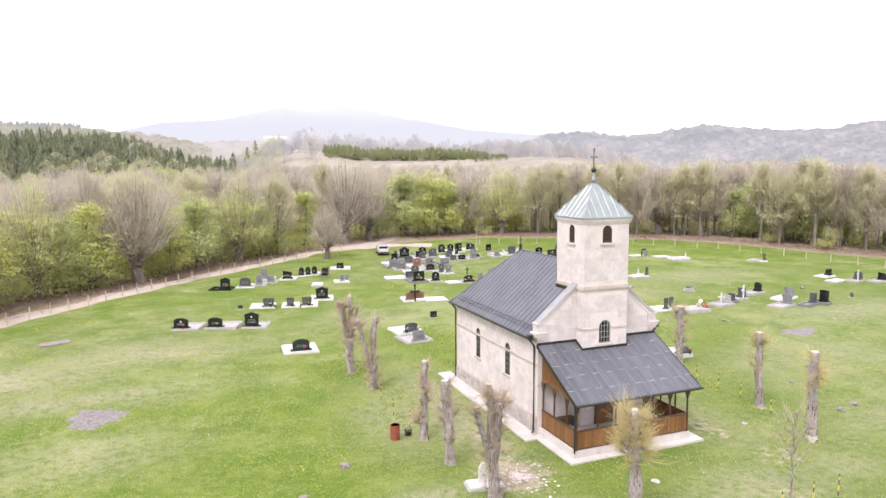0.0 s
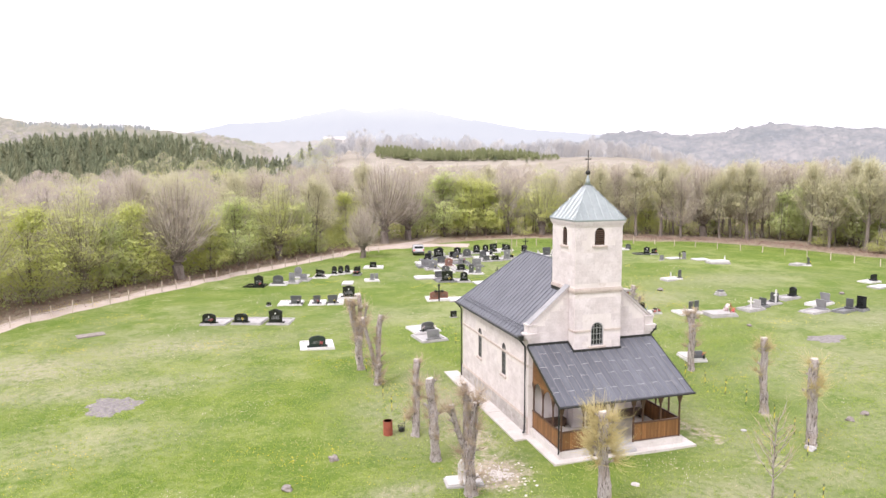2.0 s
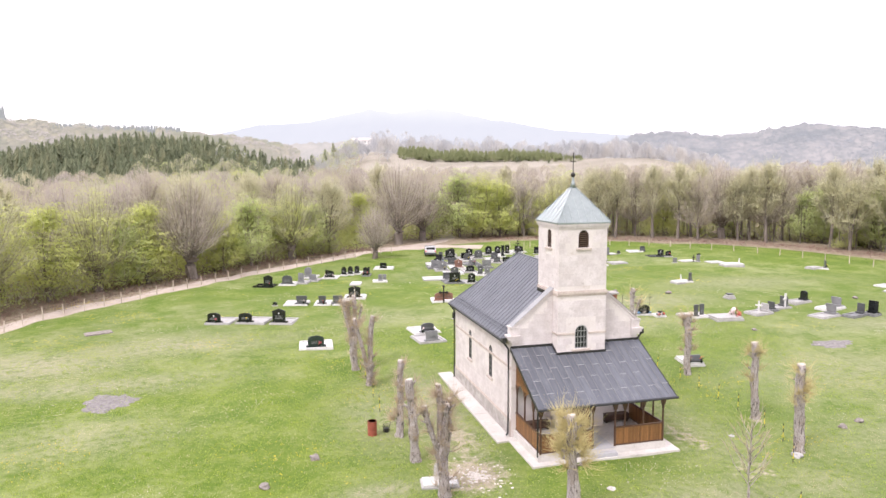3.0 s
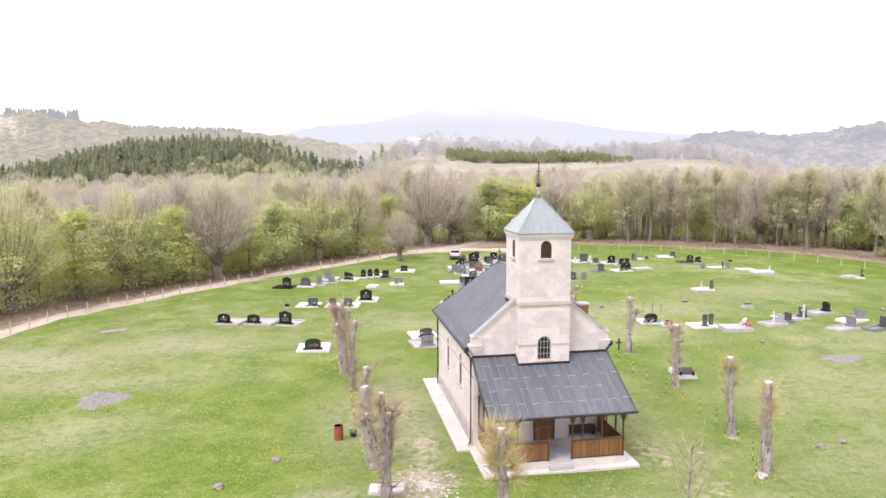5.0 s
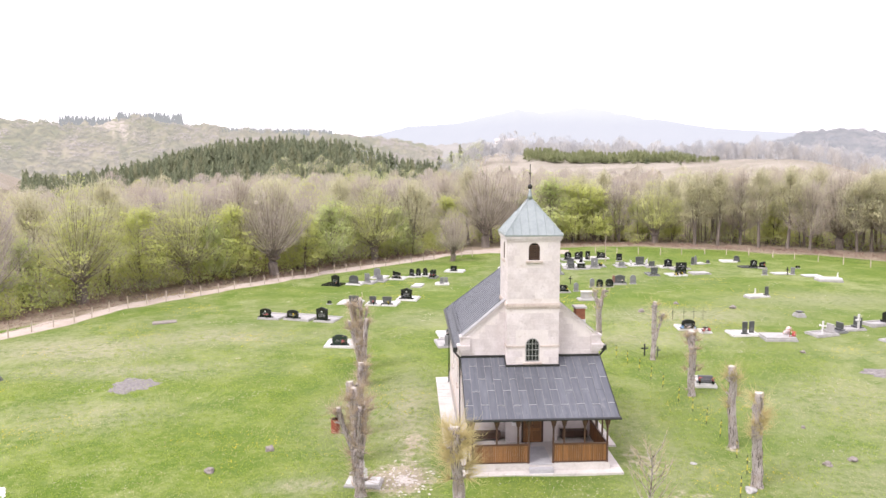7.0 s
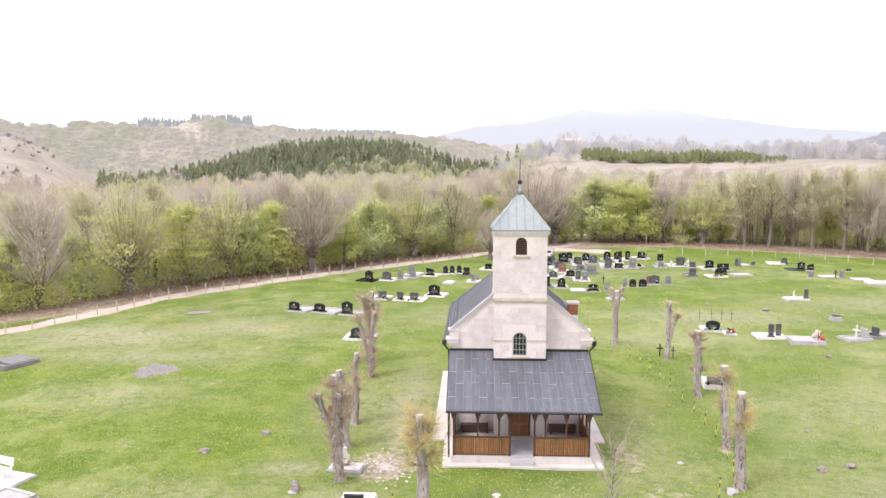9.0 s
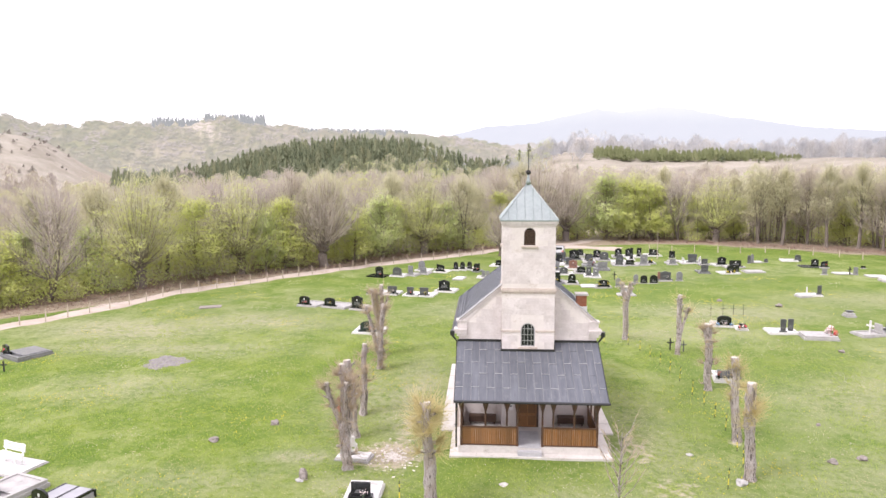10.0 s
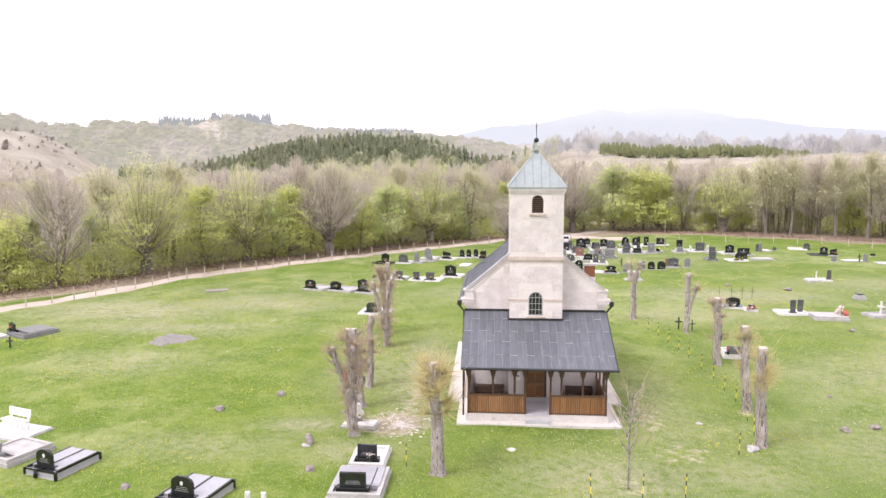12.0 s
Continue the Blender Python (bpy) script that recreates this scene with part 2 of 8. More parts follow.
def meadow_material():
    g = Graph("meadow_turf")
    a, b, c, d = g.noise(0.055, 5, 0.6, distort=0.6), g.noise(0.32, 5, 0.65), g.noise(2.2, 6, 0.7), g.noise(22, 4, 0.7)
    col = g.mix(g.ramp(b, 0.35, 0.66), (0.084, 0.144, 0.012), (0.17, 0.218, 0.032))
    col = g.mix(g.math("MULTIPLY", g.ramp(c, 0.4, 0.7), 0.55), col, (0.205, 0.25, 0.055))
    col = g.mix(g.math("MULTIPLY", g.ramp(g.noise(7.0, 5, 0.75), 0.48, 0.64), 0.75), col, (0.075, 0.125, 0.018))
    col = g.mix(g.math("MULTIPLY", g.ramp(g.noise(1.1, 6, 0.75, distort=0.7), 0.53, 0.66), 0.5), col, (0.075, 0.13, 0.02))
    col = g.mix(g.math("MULTIPLY", g.ramp(g.noise(4.3, 5, 0.75), 0.55, 0.66), 0.7), col, (0.27, 0.29, 0.12))
    # straw-coloured thatch in broad drifts
    drift = g.math("ADD", g.math("MULTIPLY", a, 0.62), g.math("MULTIPLY", b, 0.38))
    col = g.mix(g.math("MULTIPLY", g.ramp(g.math("ADD", drift, g.math("MULTIPLY", c, 0.25)), 0.6, 0.82), 0.7), col, (0.34, 0.35, 0.185))
    col = g.mix(g.math("MULTIPLY", g.attr("lush"), g.ramp(b, 0.15, 0.5)), col, (0.09, 0.15, 0.022))
    worn = g.mix(g.ramp(g.noise(0.9, 6, 0.7, distort=0.5), 0.4, 0.62), (0.16, 0.185, 0.075), (0.275, 0.265, 0.18))
    col = g.mix(g.math("MULTIPLY", g.attr("faded"), g.ramp(g.noise(0.16, 5, 0.65), 0.32, 0.6)), col, worn)
    col = g.mix(g.math("MULTIPLY", g.attr("thatch"), g.ramp(c, 0.25, 0.6)), col, (0.355, 0.325, 0.235))
    soil = g.mix(g.ramp(c, 0.3, 0.7), (0.34, 0.27, 0.21), (0.47, 0.4, 0.33))
    col = g.mix(g.ramp(g.math("ADD", g.attr("bare_soil"), g.math("MULTIPLY", g.math("SUBTRACT", c, 0.5), 1.3)), 0.42, 0.75), col, soil)
    litter = g.mix(g.ramp(g.noise(1.2, 6, 0.7), 0.35, 0.7), (0.25, 0.185, 0.15), (0.4, 0.31, 0.26))
    col = g.mix(g.ramp(g.math("ADD", g.attr("woodland"), g.math("MULTIPLY", g.math("SUBTRACT", b, 0.5), 0.8)), 0.35, 0.65), col, litter)
    field = g.mix(g.ramp(g.noise(0.05, 6, 0.7, stretch=(1, 3, 1)), 0.35, 0.65), (0.295, 0.25, 0.225), (0.4, 0.35, 0.32))
    field = g.mix(g.math("MULTIPLY", g.ramp(g.noise(0.35, 5, 0.75), 0.5, 0.68), 0.45), field, (0.22, 0.18, 0.15))
    col = g.mix(g.attr("dry_field"), col, field)
    col = g.mix(g.math("MULTIPLY", g.ramp(d, 0.35, 0.65), 0.42), col, (0.055, 0.1, 0.016))
    col = g.mix(g.math("MULTIPLY", g.ramp(g.noise(13, 5, 0.75), 0.54, 0.68), 0.5), col, (0.3, 0.33, 0.13))
    g.bump(g.math("ADD", c, g.math("MULTIPLY", d, 0.5)), 0.6, 0.08)
    return g.done(col, 0.95, 0.0, 0.15)


MEADOW = meadow_material()
DIRT = plain("dry_dirt_track", (0.34, 0.28, 0.24), (0.48, 0.41, 0.36), 0.5, 5, 0.95, worn=(0.3, 0.25, 0.14), relief=0.5, depth=0.05)
ASH = plain("grey_ash_and_rubble", (0.1, 0.092, 0.088), (0.3, 0.275, 0.268), 4.5, 16, 0.95, relief=0.8, depth=0.05)


def far_hill(name, near, far, haze_glow, amount, cleared=None, veil=None, patches=None):
    """Wooded slopes with the bright haze of distance painted in, as emission mixed over their colour."""
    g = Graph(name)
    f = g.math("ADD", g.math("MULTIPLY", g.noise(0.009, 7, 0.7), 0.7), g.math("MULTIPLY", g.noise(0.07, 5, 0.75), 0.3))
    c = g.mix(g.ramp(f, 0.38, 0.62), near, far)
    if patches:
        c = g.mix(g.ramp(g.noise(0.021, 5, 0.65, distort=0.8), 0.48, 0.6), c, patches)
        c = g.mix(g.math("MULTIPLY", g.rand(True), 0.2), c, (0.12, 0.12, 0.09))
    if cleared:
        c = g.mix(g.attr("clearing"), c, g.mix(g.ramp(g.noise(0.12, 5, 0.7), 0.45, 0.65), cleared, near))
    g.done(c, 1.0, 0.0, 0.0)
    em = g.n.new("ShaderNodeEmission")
    em.inputs["Color"].default_value = (*haze_glow, 1)
    # painted haze turns whiter with height, in uneven drifts
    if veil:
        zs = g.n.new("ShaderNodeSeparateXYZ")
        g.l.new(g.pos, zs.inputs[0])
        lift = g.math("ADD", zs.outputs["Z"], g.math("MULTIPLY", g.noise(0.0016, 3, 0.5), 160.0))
        g.l.new(g.mix(g.math("MULTIPLY", g.ramp(lift, veil[0], veil[1]), 0.7), haze_glow, (0.425, 0.42, 0.43)), em.inputs["Color"])
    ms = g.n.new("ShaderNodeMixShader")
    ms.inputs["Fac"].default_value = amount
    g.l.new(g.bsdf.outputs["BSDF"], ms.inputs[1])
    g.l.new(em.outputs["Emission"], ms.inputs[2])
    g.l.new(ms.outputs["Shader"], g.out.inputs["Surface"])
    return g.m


# ---- building blocks ----
def thing(name, loc, label, category, group="", kind="", rz=0.0):
    ob = new(name)
    ob.matrix_basis = pose(*loc, 0, 0, rz)
    ob.empty_display_size = 0.2
    return tagged(ob, label, category, group, kind)


def part(name, bm, material, parent=None, label="", off=(0, 0, 0), smooth=False):
    """Links a bmesh as one mesh object under a thing or a part; off is taken from its coordinates."""
    if any(off):
        bmesh.ops.translate(bm, verts=bm.verts, vec=[-c for c in off])
    bmesh.ops.recalc_face_normals(bm, faces=bm.faces)
    me = bpy.data.meshes.new(name)
    bm.to_mesh(me)
    bm.free()
    me.materials.append(material)
    if smooth:
        me.polygons.foreach_set("use_smooth", [True] * len(me.polygons))
    ob = new(name, me)
    ob.parent = parent
    return tagged(ob, label)


def soup(name, tris, material, parent=None, label="", tone=None):
    """Loose triangles, an array of n x 3 x 3, as one mesh; tone: one number for each triangle."""
    tris = np.asarray(tris, dtype=np.float32).reshape(-1, 3, 3)
    n = len(tris)
    me = bpy.data.meshes.new(name)
    me.vertices.add(3 * n)
    me.vertices.foreach_set("co", tris.ravel())
    me.loops.add(3 * n)
    me.loops.foreach_set("vertex_index", np.arange(3 * n, dtype=np.int32))
    me.polygons.add(n)
    me.polygons.foreach_set("loop_start", np.arange(0, 3 * n, 3, dtype=np.int32))
    me.update(calc_edges=True)
    me.materials.append(material)
    if tone is not None:
        me.attributes.new("crown_tone", "FLOAT", "POINT").data.foreach_set("value", np.repeat(np.asarray(tone, dtype=np.float32), 3))
    ob = new(name, me)
    ob.parent = parent
    return tagged(ob, label)


def box(bm, x0, x1, y0, y1, z0, z1):
    v = [bm.verts.new(p) for p in ((x0, y0, z0), (x1, y0, z0), (x1, y1, z0), (x0, y1, z0), (x0, y0, z1), (x1, y0, z1), (x1, y1, z1), (x0, y1, z1))]
    for f in ((3, 2, 1, 0), (4, 5, 6, 7), (0, 1, 5, 4), (1, 2, 6, 5), (2, 3, 7, 6), (3, 0, 4, 7)):
        bm.faces.new([v[i] for i in f])
    return v


def boxed(*args):
    bm = bmesh.new()
    box(bm, *args)
    return bm


def hull8(bm, low, high):
    """A six-sided solid from four low and four high corners."""
    v = [bm.verts.new(p) for p in (*low, *high)]
    for f in ((3, 2, 1, 0), (4, 5, 6, 7), (0, 1, 5, 4), (1, 2, 6, 5), (2, 3, 7, 6), (3, 0, 4, 7)):
        bm.faces.new([v[i] for i in f])


def tube(bm, points, radii, sides=6, cap=True):
    """A tube along points with a radius at each."""
    rings = []
    for i, p in enumerate(points):
        p = Vector(p)
        a, b = Vector(points[max(i - 1, 0)]), Vector(points[min(i + 1, len(points) - 1)])
        q = (b - a).to_track_quat("Z", "Y")
        rings.append([bm.verts.new(p + q @ Vector((radii[i] * math.cos(2 * math.pi * k / sides), radii[i] * math.sin(2 * math.pi * k / sides), 0))) for k in range(sides)])
    for r, s in zip(rings, rings[1:]):
        for k in range(sides):
            bm.faces.new((r[k], r[(k + 1) % sides], s[(k + 1) % sides], s[k]))
    if cap:
        bm.faces.new(rings[-1])
        bm.faces.new(rings[0][::-1])


def rod(p, q, r, sides=6, r2=None):
    bm = bmesh.new()
    tube(bm, [p, q], [r, r if r2 is None else r2], sides)
    return bm


def cutout(outer, holes, thick, place):
    """A flat plate with holes: loops of (u, v), put into space by place(u, v, depth)."""
    bm = bmesh.new()
    edges = []
    for loop in (outer, *holes):
        vs = [bm.verts.new((u, v, 0)) for u, v in loop]
        edges += [bm.edges.new((vs[i], vs[(i + 1) % len(vs)])) for i in range(len(vs))]
    bmesh.ops.triangle_fill(bm, edges=edges, use_beauty=True, use_dissolve=False)
    ext = bmesh.ops.extrude_face_region(bm, geom=bm.faces[:])
    for v in [g for g in ext["geom"] if isinstance(g, bmesh.types.BMVert)]:
        v.co.z = thick
    for v in bm.verts:
        v.co = place(*v.co)
    return bm


def arch(u, v0, v1, w, n=8):
    """A round-headed opening: centre u, from v0 to its crown v1, w wide."""
    r = w / 2
    return [(u - r, v0), (u + r, v0)] + [(u + r * math.cos(math.pi * k / n), v1 - r + r * math.sin(math.pi * k / n)) for k in range(n + 1)]


# ---- the lie of the land ----
def smooth(v, a, b):
    k = np.clip((v - a) / (b - a), 0, 1)
    return k * k * (3 - 2 * k)


def land(x, y):
    """Height of the ground: the yard rises gently northwards, woods lie low, fields and spruces climb behind them."""
    x, y = np.asarray(x, float), np.asarray(y, float)
    yard = 0.018 * (y - 30 + np.sqrt((y - 30) ** 2 + 40)) / 2
    yard = np.minimum(yard, 1.5) + 0.006 * (np.clip(x, -60, 110) - 15) * np.clip((y - 25) / 30, 0, 1)
    d, turn = np.hypot(x - 10, y), np.degrees(np.arctan2(x - 10, y))
    field = (smooth(d, 215, 310) * 16.5 - smooth(d, 330, 480) * 12) * smooth(turn, 0, 9) * (1 - smooth(turn, 30, 42))
    spruce_hill = 19 * smooth(d, 200, 345) * np.exp(-(np.abs((turn + 9) / 11.5) ** 2.8)) * (1 - 0.6 * smooth(turn, -4, 5)) * (1 - smooth(d, 380, 600))
    crest = 4.5 * smooth(d, 240, 335) * np.exp(-(((turn - 7) / 5.0) ** 2)) * (1 - smooth(d, 420, 560))
    cleared_hill = 33 * np.exp(-(((turn + 37.5) / 8) ** 4) - ((d - 430) / 110) ** 2)
    z = yard + field + spruce_hill + crest + cleared_hill
    z = z + 0.05 * np.sin(x * 0.31 + 1.3) * np.sin(y * 0.27) + 0.04 * np.sin(x * 0.83 + y * 0.4)
    return z - smooth(d, 700, 2500) * 40


def ground_z(x, y):
    return float(land(x, y))


# the edge of the woods, round the yard
WOOD_EDGE = [(-62, 20), (-44, 42), (-24, 64), (-15.5, 77), (-4, 87.5), (7, 98), (18, 106), (29, 112), (44, 116), (57, 114), (68, 108), (79, 101), (88, 92), (94, 76), (99, 60), (108, 35), (125, 0)]


def edge_distance(x, y):
    """How far outside the wood's edge a place lies (negative within the yard)."""
    x, y = np.asarray(x, float), np.asarray(y, float)
    best, sign = np.full(x.shape, 1e9), np.ones(x.shape)
    for (ax, ay), (bx, by) in zip(WOOD_EDGE, WOOD_EDGE[1:]):
        dx, dy = bx - ax, by - ay
        k = np.clip(((x - ax) * dx + (y - ay) * dy) / (dx * dx + dy * dy), 0, 1)
        dist = np.hypot(x - ax - k * dx, y - ay - k * dy)
        side = np.where((x - ax) * dy - (y - ay) * dx < 0, 1.0, -1.0)
        near = dist < best
        best, sign = np.where(near, dist, best), np.where(near, side, sign)
    return best * sign


def steps(lo, hi, fine_lo, fine_hi, fine, grow):
    mid = list(np.arange(fine_lo, fine_hi + fine / 2, fine))
    s, v = fine, mid[-1]
    while v < hi:
        s *= grow
        v += s
        mid.append(v)
    s, v = fine, mid[0]
    while v > lo:
        s *= grow
        v -= s
        mid.insert(0, v)
    return np.array(mid)


def build_ground():
    gx, gy = steps(-4600, 4600, -45, 110, 1.0, 1.13), steps(-1500, 4700, 0, 125, 1.0, 1.12)
    X, Y = np.meshgrid(gx, gy)
    Z = land(X, Y)
    me = bpy.data.meshes.new("ground")
    nx, ny = len(gx), len(gy)
    i = (np.arange(ny - 1)[:, None] * nx + np.arange(nx - 1)).ravel()
    quads = np.stack([i, i + 1, i + 1 + nx, i + nx], 1)
    me.from_pydata(np.stack([X, Y, Z], -1).reshape(-1, 3).tolist(), [], quads.tolist())
    me.polygons.foreach_set("use_smooth", [True] * len(me.polygons))
    x, y = X.ravel(), Y.ravel()
    d, turn = np.hypot(x - 10, y), np.degrees(np.arctan2(x - 10, y))

    def spots(rows):
        v = np.zeros(x.shape)
        for cx, cy, rx, ry, k in rows:
            v = np.maximum(v, k * np.exp(-(((x - cx) / rx) ** 2 + ((y - cy) / ry) ** 2)))
        return v

    layers = {
        "woodland": np.maximum(smooth(edge_distance(x, y), -6.2, -2.6), smooth(d, 195, 215) * (1 - smooth(turn, 5, 8)) * smooth(turn, -30, -27)),
        "dry_field": smooth(d, 225, 250) * (1 - smooth(turn, 36, 46)) * smooth(turn, -70, -60) * (1 - smooth(d, 650, 900)) * np.maximum(smooth(turn, 5, 8), 1 - smooth(turn, -30, -27)),
        # trodden and stony places round the church and under the trees
        "bare_soil": spots([(14.5, 27.5, 2.0, 2.2, 1.0), (15.3, 31.5, 1.0, 2.5, 0.8), (17.6, 24.6, 1.15, 0.36, 1.35), (15.2, 24.5, 1.6, 0.8, 0.55), (12.3, 45.5, 1.5, 1, 0.5), (9.5, 57, 2, 0.7, 0.6),
                            (26.7, 28.5, 1.2, 2.8, 0.7), (24.6, 21.4, 1.6, 0.9, 0.75), (27.5, 24.5, 2.5, 1.6, 0.6), (31.2, 25.9, 0.7, 0.7, 0.7), (32, 30.1, 0.7, 0.7, 0.7), (17, 21.9, 0.8, 0.7, 0.7)]),
        "faded": spots([(62, 52, 34, 24, 0.35), (50, 28, 16, 9, 0.3), (0, 62, 26, 12, 0.5), (35, 85, 30, 14, 0.5)]),
        "lush": spots([(44, 22, 14, 8, 0.75), (34, 18, 10, 5, 0.95), (36, 33, 5, 10, 0.5), (70, 40, 16, 16, 0.5)]),
        "thatch": spots([(10.3, 27, 2.2, 0.9, 0.95), (9.3, 24.6, 1.2, 0.6, 0.7), (-12, 52, 9, 4, 1.0), (-2, 55, 8, 3, 0.9), (-4, 37, 5, 3, 0.55), (27.5, 29, 3.0, 8, 0.5), (44, 36, 9, 5, 0.6), (49, 28, 9, 4, 0.45), (41, 60, 9, 4, 0.75), (58, 66, 10, 4, 0.6), (38, 25, 7, 4, 0.5), (24, 22, 4.5, 2.6, 0.75), (29.5, 22.5, 3, 2, 0.6), (6, 24, 5, 1.6, 0.45), (13.2, 24, 2.6, 1.3, 0.7), (-7, 46, 10, 2.2, 0.8), (60, 46, 12, 3, 0.6), (36, 52, 8, 3, 0.5),
                         (15, 36, 1.8, 9, 0.95), (25.5, 22.5, 4, 2.5, 0.4), (12, 36, 3, 6, 0.6), (16, 60, 5, 3, 0.4)]),
    }
    for name, values in layers.items():
        me.attributes.new(name, "FLOAT", "POINT").data.foreach_set("value", values.astype(np.float32))
    me.materials.append(MEADOW)
    return tagged(new("ground", me), "spring meadow with dandelions, straw-coloured patches and wooded slopes", "ground", kind="structure")


build_ground()

# ---- the church ----
CX, NL, NR, YF, YB = 21.35, 17.74, 24.96, 31.0, 41.7
TL, TR, TF, TB = 20.0, 22.7, 30.36, 33.0
O = (CX, 34.0, 0.12)
church = thing("church", O, "cream limestone church with square bell tower and dark metal roof", "church")


def cpart(name, bm, material, parent=None, label="", smooth=False):
    return part(name, bm, material, parent or church, label, O, smooth)


def left_wall(u, v, d):
    return Vector((NL + d, u, v))


def front_wall(u, v, d):
    return Vector((u, YF + d, v))


# nave walls
WINDOWS = [38.33, 34.42]
wall_w = cpart("nave_wall", cutout([(YF + 0.35, 0), (YB, 0), (YB, 5.3), (YF + 0.35, 5.3)], [arch(u, 2.42, 4.25, 0.62) for u in WINDOWS], 0.5, left_wall), STONE_JOINT)
cpart("nave_wall", boxed(NR - 0.5, NR, YF + 0.35, YB, 0, 5.3), STONE_JOINT)
cpart("nave_wall", boxed(NL + 0.5, NR - 0.5, YB - 0.5, YB, 0, 5.3), STONE_JOINT)
slope = 0.87
gable = [(NL, 0), (NR, 0), (NR, 5.9), (TR, 5.9 + slope * (NR - TR)), (CX, 5.9 + slope * (NR - CX)), (TL, 5.9 + slope * (TL - NL)), (NL, 5.9)]
wall_s = cpart("gable_wall", cutout(gable, [], 0.35, front_wall), STONE_JOINT)
# bell tower
tower = cpart("tower", cutout([(TL, 0), (TR, 0), (TR, 11.25), (TL, 11.25)], [arch(21.34, 4.82, 6.06, 0.73), arch(21.38, 10.1, 11.0, 0.58)], 0.3, lambda u, v, d: Vector((u, TF + d, v))), STONE_JOINT, None, "square limestone bell tower")
tower_w = cpart("tower_wall", cutout([(TF + 0.3, 0), (TB, 0), (TB, 11.25), (TF + 0.3, 11.25)], [arch(31.55, 10.05, 11.0, 0.52)], 0.3, lambda u, v, d: Vector((TL + d, u, v))), STONE_JOINT)
cpart("tower_wall", boxed(TR - 0.3, TR, TF + 0.3, TB, 0, 11.25), STONE_JOINT)
cpart("tower_wall", boxed(TL + 0.3, TR - 0.3, TB - 0.3, TB, 4, 11.25), STONE_JOINT)
cpart("tower_floor", boxed(TL + 0.3, TR - 0.3, TF + 0.3, TB - 0.3, 9.6, 9.7), WOOD_DARK)

# plinths, string courses and cornices
bm = bmesh.new()
for k, (z0, z1, out) in enumerate(((0.0, 1.02, 0.07), (1.02, 1.08, 0.04))):
    box(bm, NL - out, NL, YF + 0.02, YB + out, z0, z1)
cpart("plinth", bm, STONE_BAND)
cpart("string_course", boxed(NL - 0.05, NL, YF + 0.02, YB + 0.02, 3.78, 3.9), STONE_BAND)
cpart("eaves_course", boxed(NL - 0.09, NL, YF + 0.36, YB + 0.02, 5.08, 5.22), STONE_BAND)
for z0, z1, o in ((7.6, 7.7, 0.03), (7.7, 7.82, 0.065), (7.82, 7.88, 0.035)):
    for a in ((TL - o, TR + o, TF - o, TF), (TL - o, TL, TF, TB), (TR, TR + o, TF, TB)):
        cpart("tower_cornice", boxed(*a, z0, z1), STONE_BAND)
for a in ((TL - 0.035, 20.95, TF - 0.035, TF), (21.73, TR + 0.035, TF - 0.035, TF), (TL - 0.035, TL, TF, YF), (TR, TR + 0.035, TF, YF)):
    cpart("string_course", boxed(*a, 5.58, 5.68), STONE_BAND)
for z0, z1, o in ((11.1, 11.22, 0.05), (11.22, 11.34, 0.1)):
    for a in ((TL - o, TR + o, TF - o, TF), (TL - o, TL, TF, TB + o), (TR, TR + o, TF, TB + o), (TL, TR, TB, TB + o)):
        cpart("eaves_cornice", boxed(*a, z0, z1), STONE)
# gable copings and kneelers
for s, xe, xt in ((-1, NL, TL), (1, NR, TR)):
    bm = bmesh.new()
    a, b = 5.9, 5.9 + slope * abs(xt - xe)
    hull8(bm, [(xe + 0.05 * s, YF - 0.08, a), (xt, YF - 0.08, b), (xt, YF + 0.4, b), (xe + 0.05 * s, YF + 0.4, a)], [(xe + 0.05 * s, YF - 0.08, a + 0.1), (xt, YF - 0.08, b + 0.1), (xt, YF + 0.4, b + 0.1), (xe + 0.05 * s, YF + 0.4, a + 0.1)])
    hull8(bm, [(xe, YF - 0.03, a - 0.2), (xt, YF - 0.03, b - 0.2), (xt, YF, b - 0.2), (xe, YF, a - 0.2)], [(xe, YF - 0.03, a), (xt, YF - 0.03, b), (xt, YF, b), (xe, YF, a)])
    cpart("gable_coping", bm, STONE)
    bm = bmesh.new()
    hull8(bm, [(xe + 0.07 * s, YF - 0.1, a + 0.1), (xt, YF - 0.1, b + 0.1), (xt, YF + 0.44, b + 0.1), (xe + 0.07 * s, YF + 0.44, a + 0.1)], [(xe + 0.07 * s, YF - 0.1, a + 0.125), (xt, YF - 0.1, b + 0.125), (xt, YF + 0.44, b + 0.125), (xe + 0.07 * s, YF + 0.44, a + 0.125)])
    cpart("coping_sheet", bm, SHEET_CAP)
    bm = bmesh.new()
    for z0, z1, o in ((5.2, 5.34, 0.1), (5.34, 5.5, 0.2), (5.5, 5.58, 0.26), (5.58, 5.98, 0.08), (5.98, 6.06, 0.14)):
        x0, x1 = sorted((xe + s * o, xe - s * 0.42))
        box(bm, x0, x1, YF - 0.04 - o * 0.5, YF + 0.42, z0, z1)
    cpart("kneeler", bm, STONE)


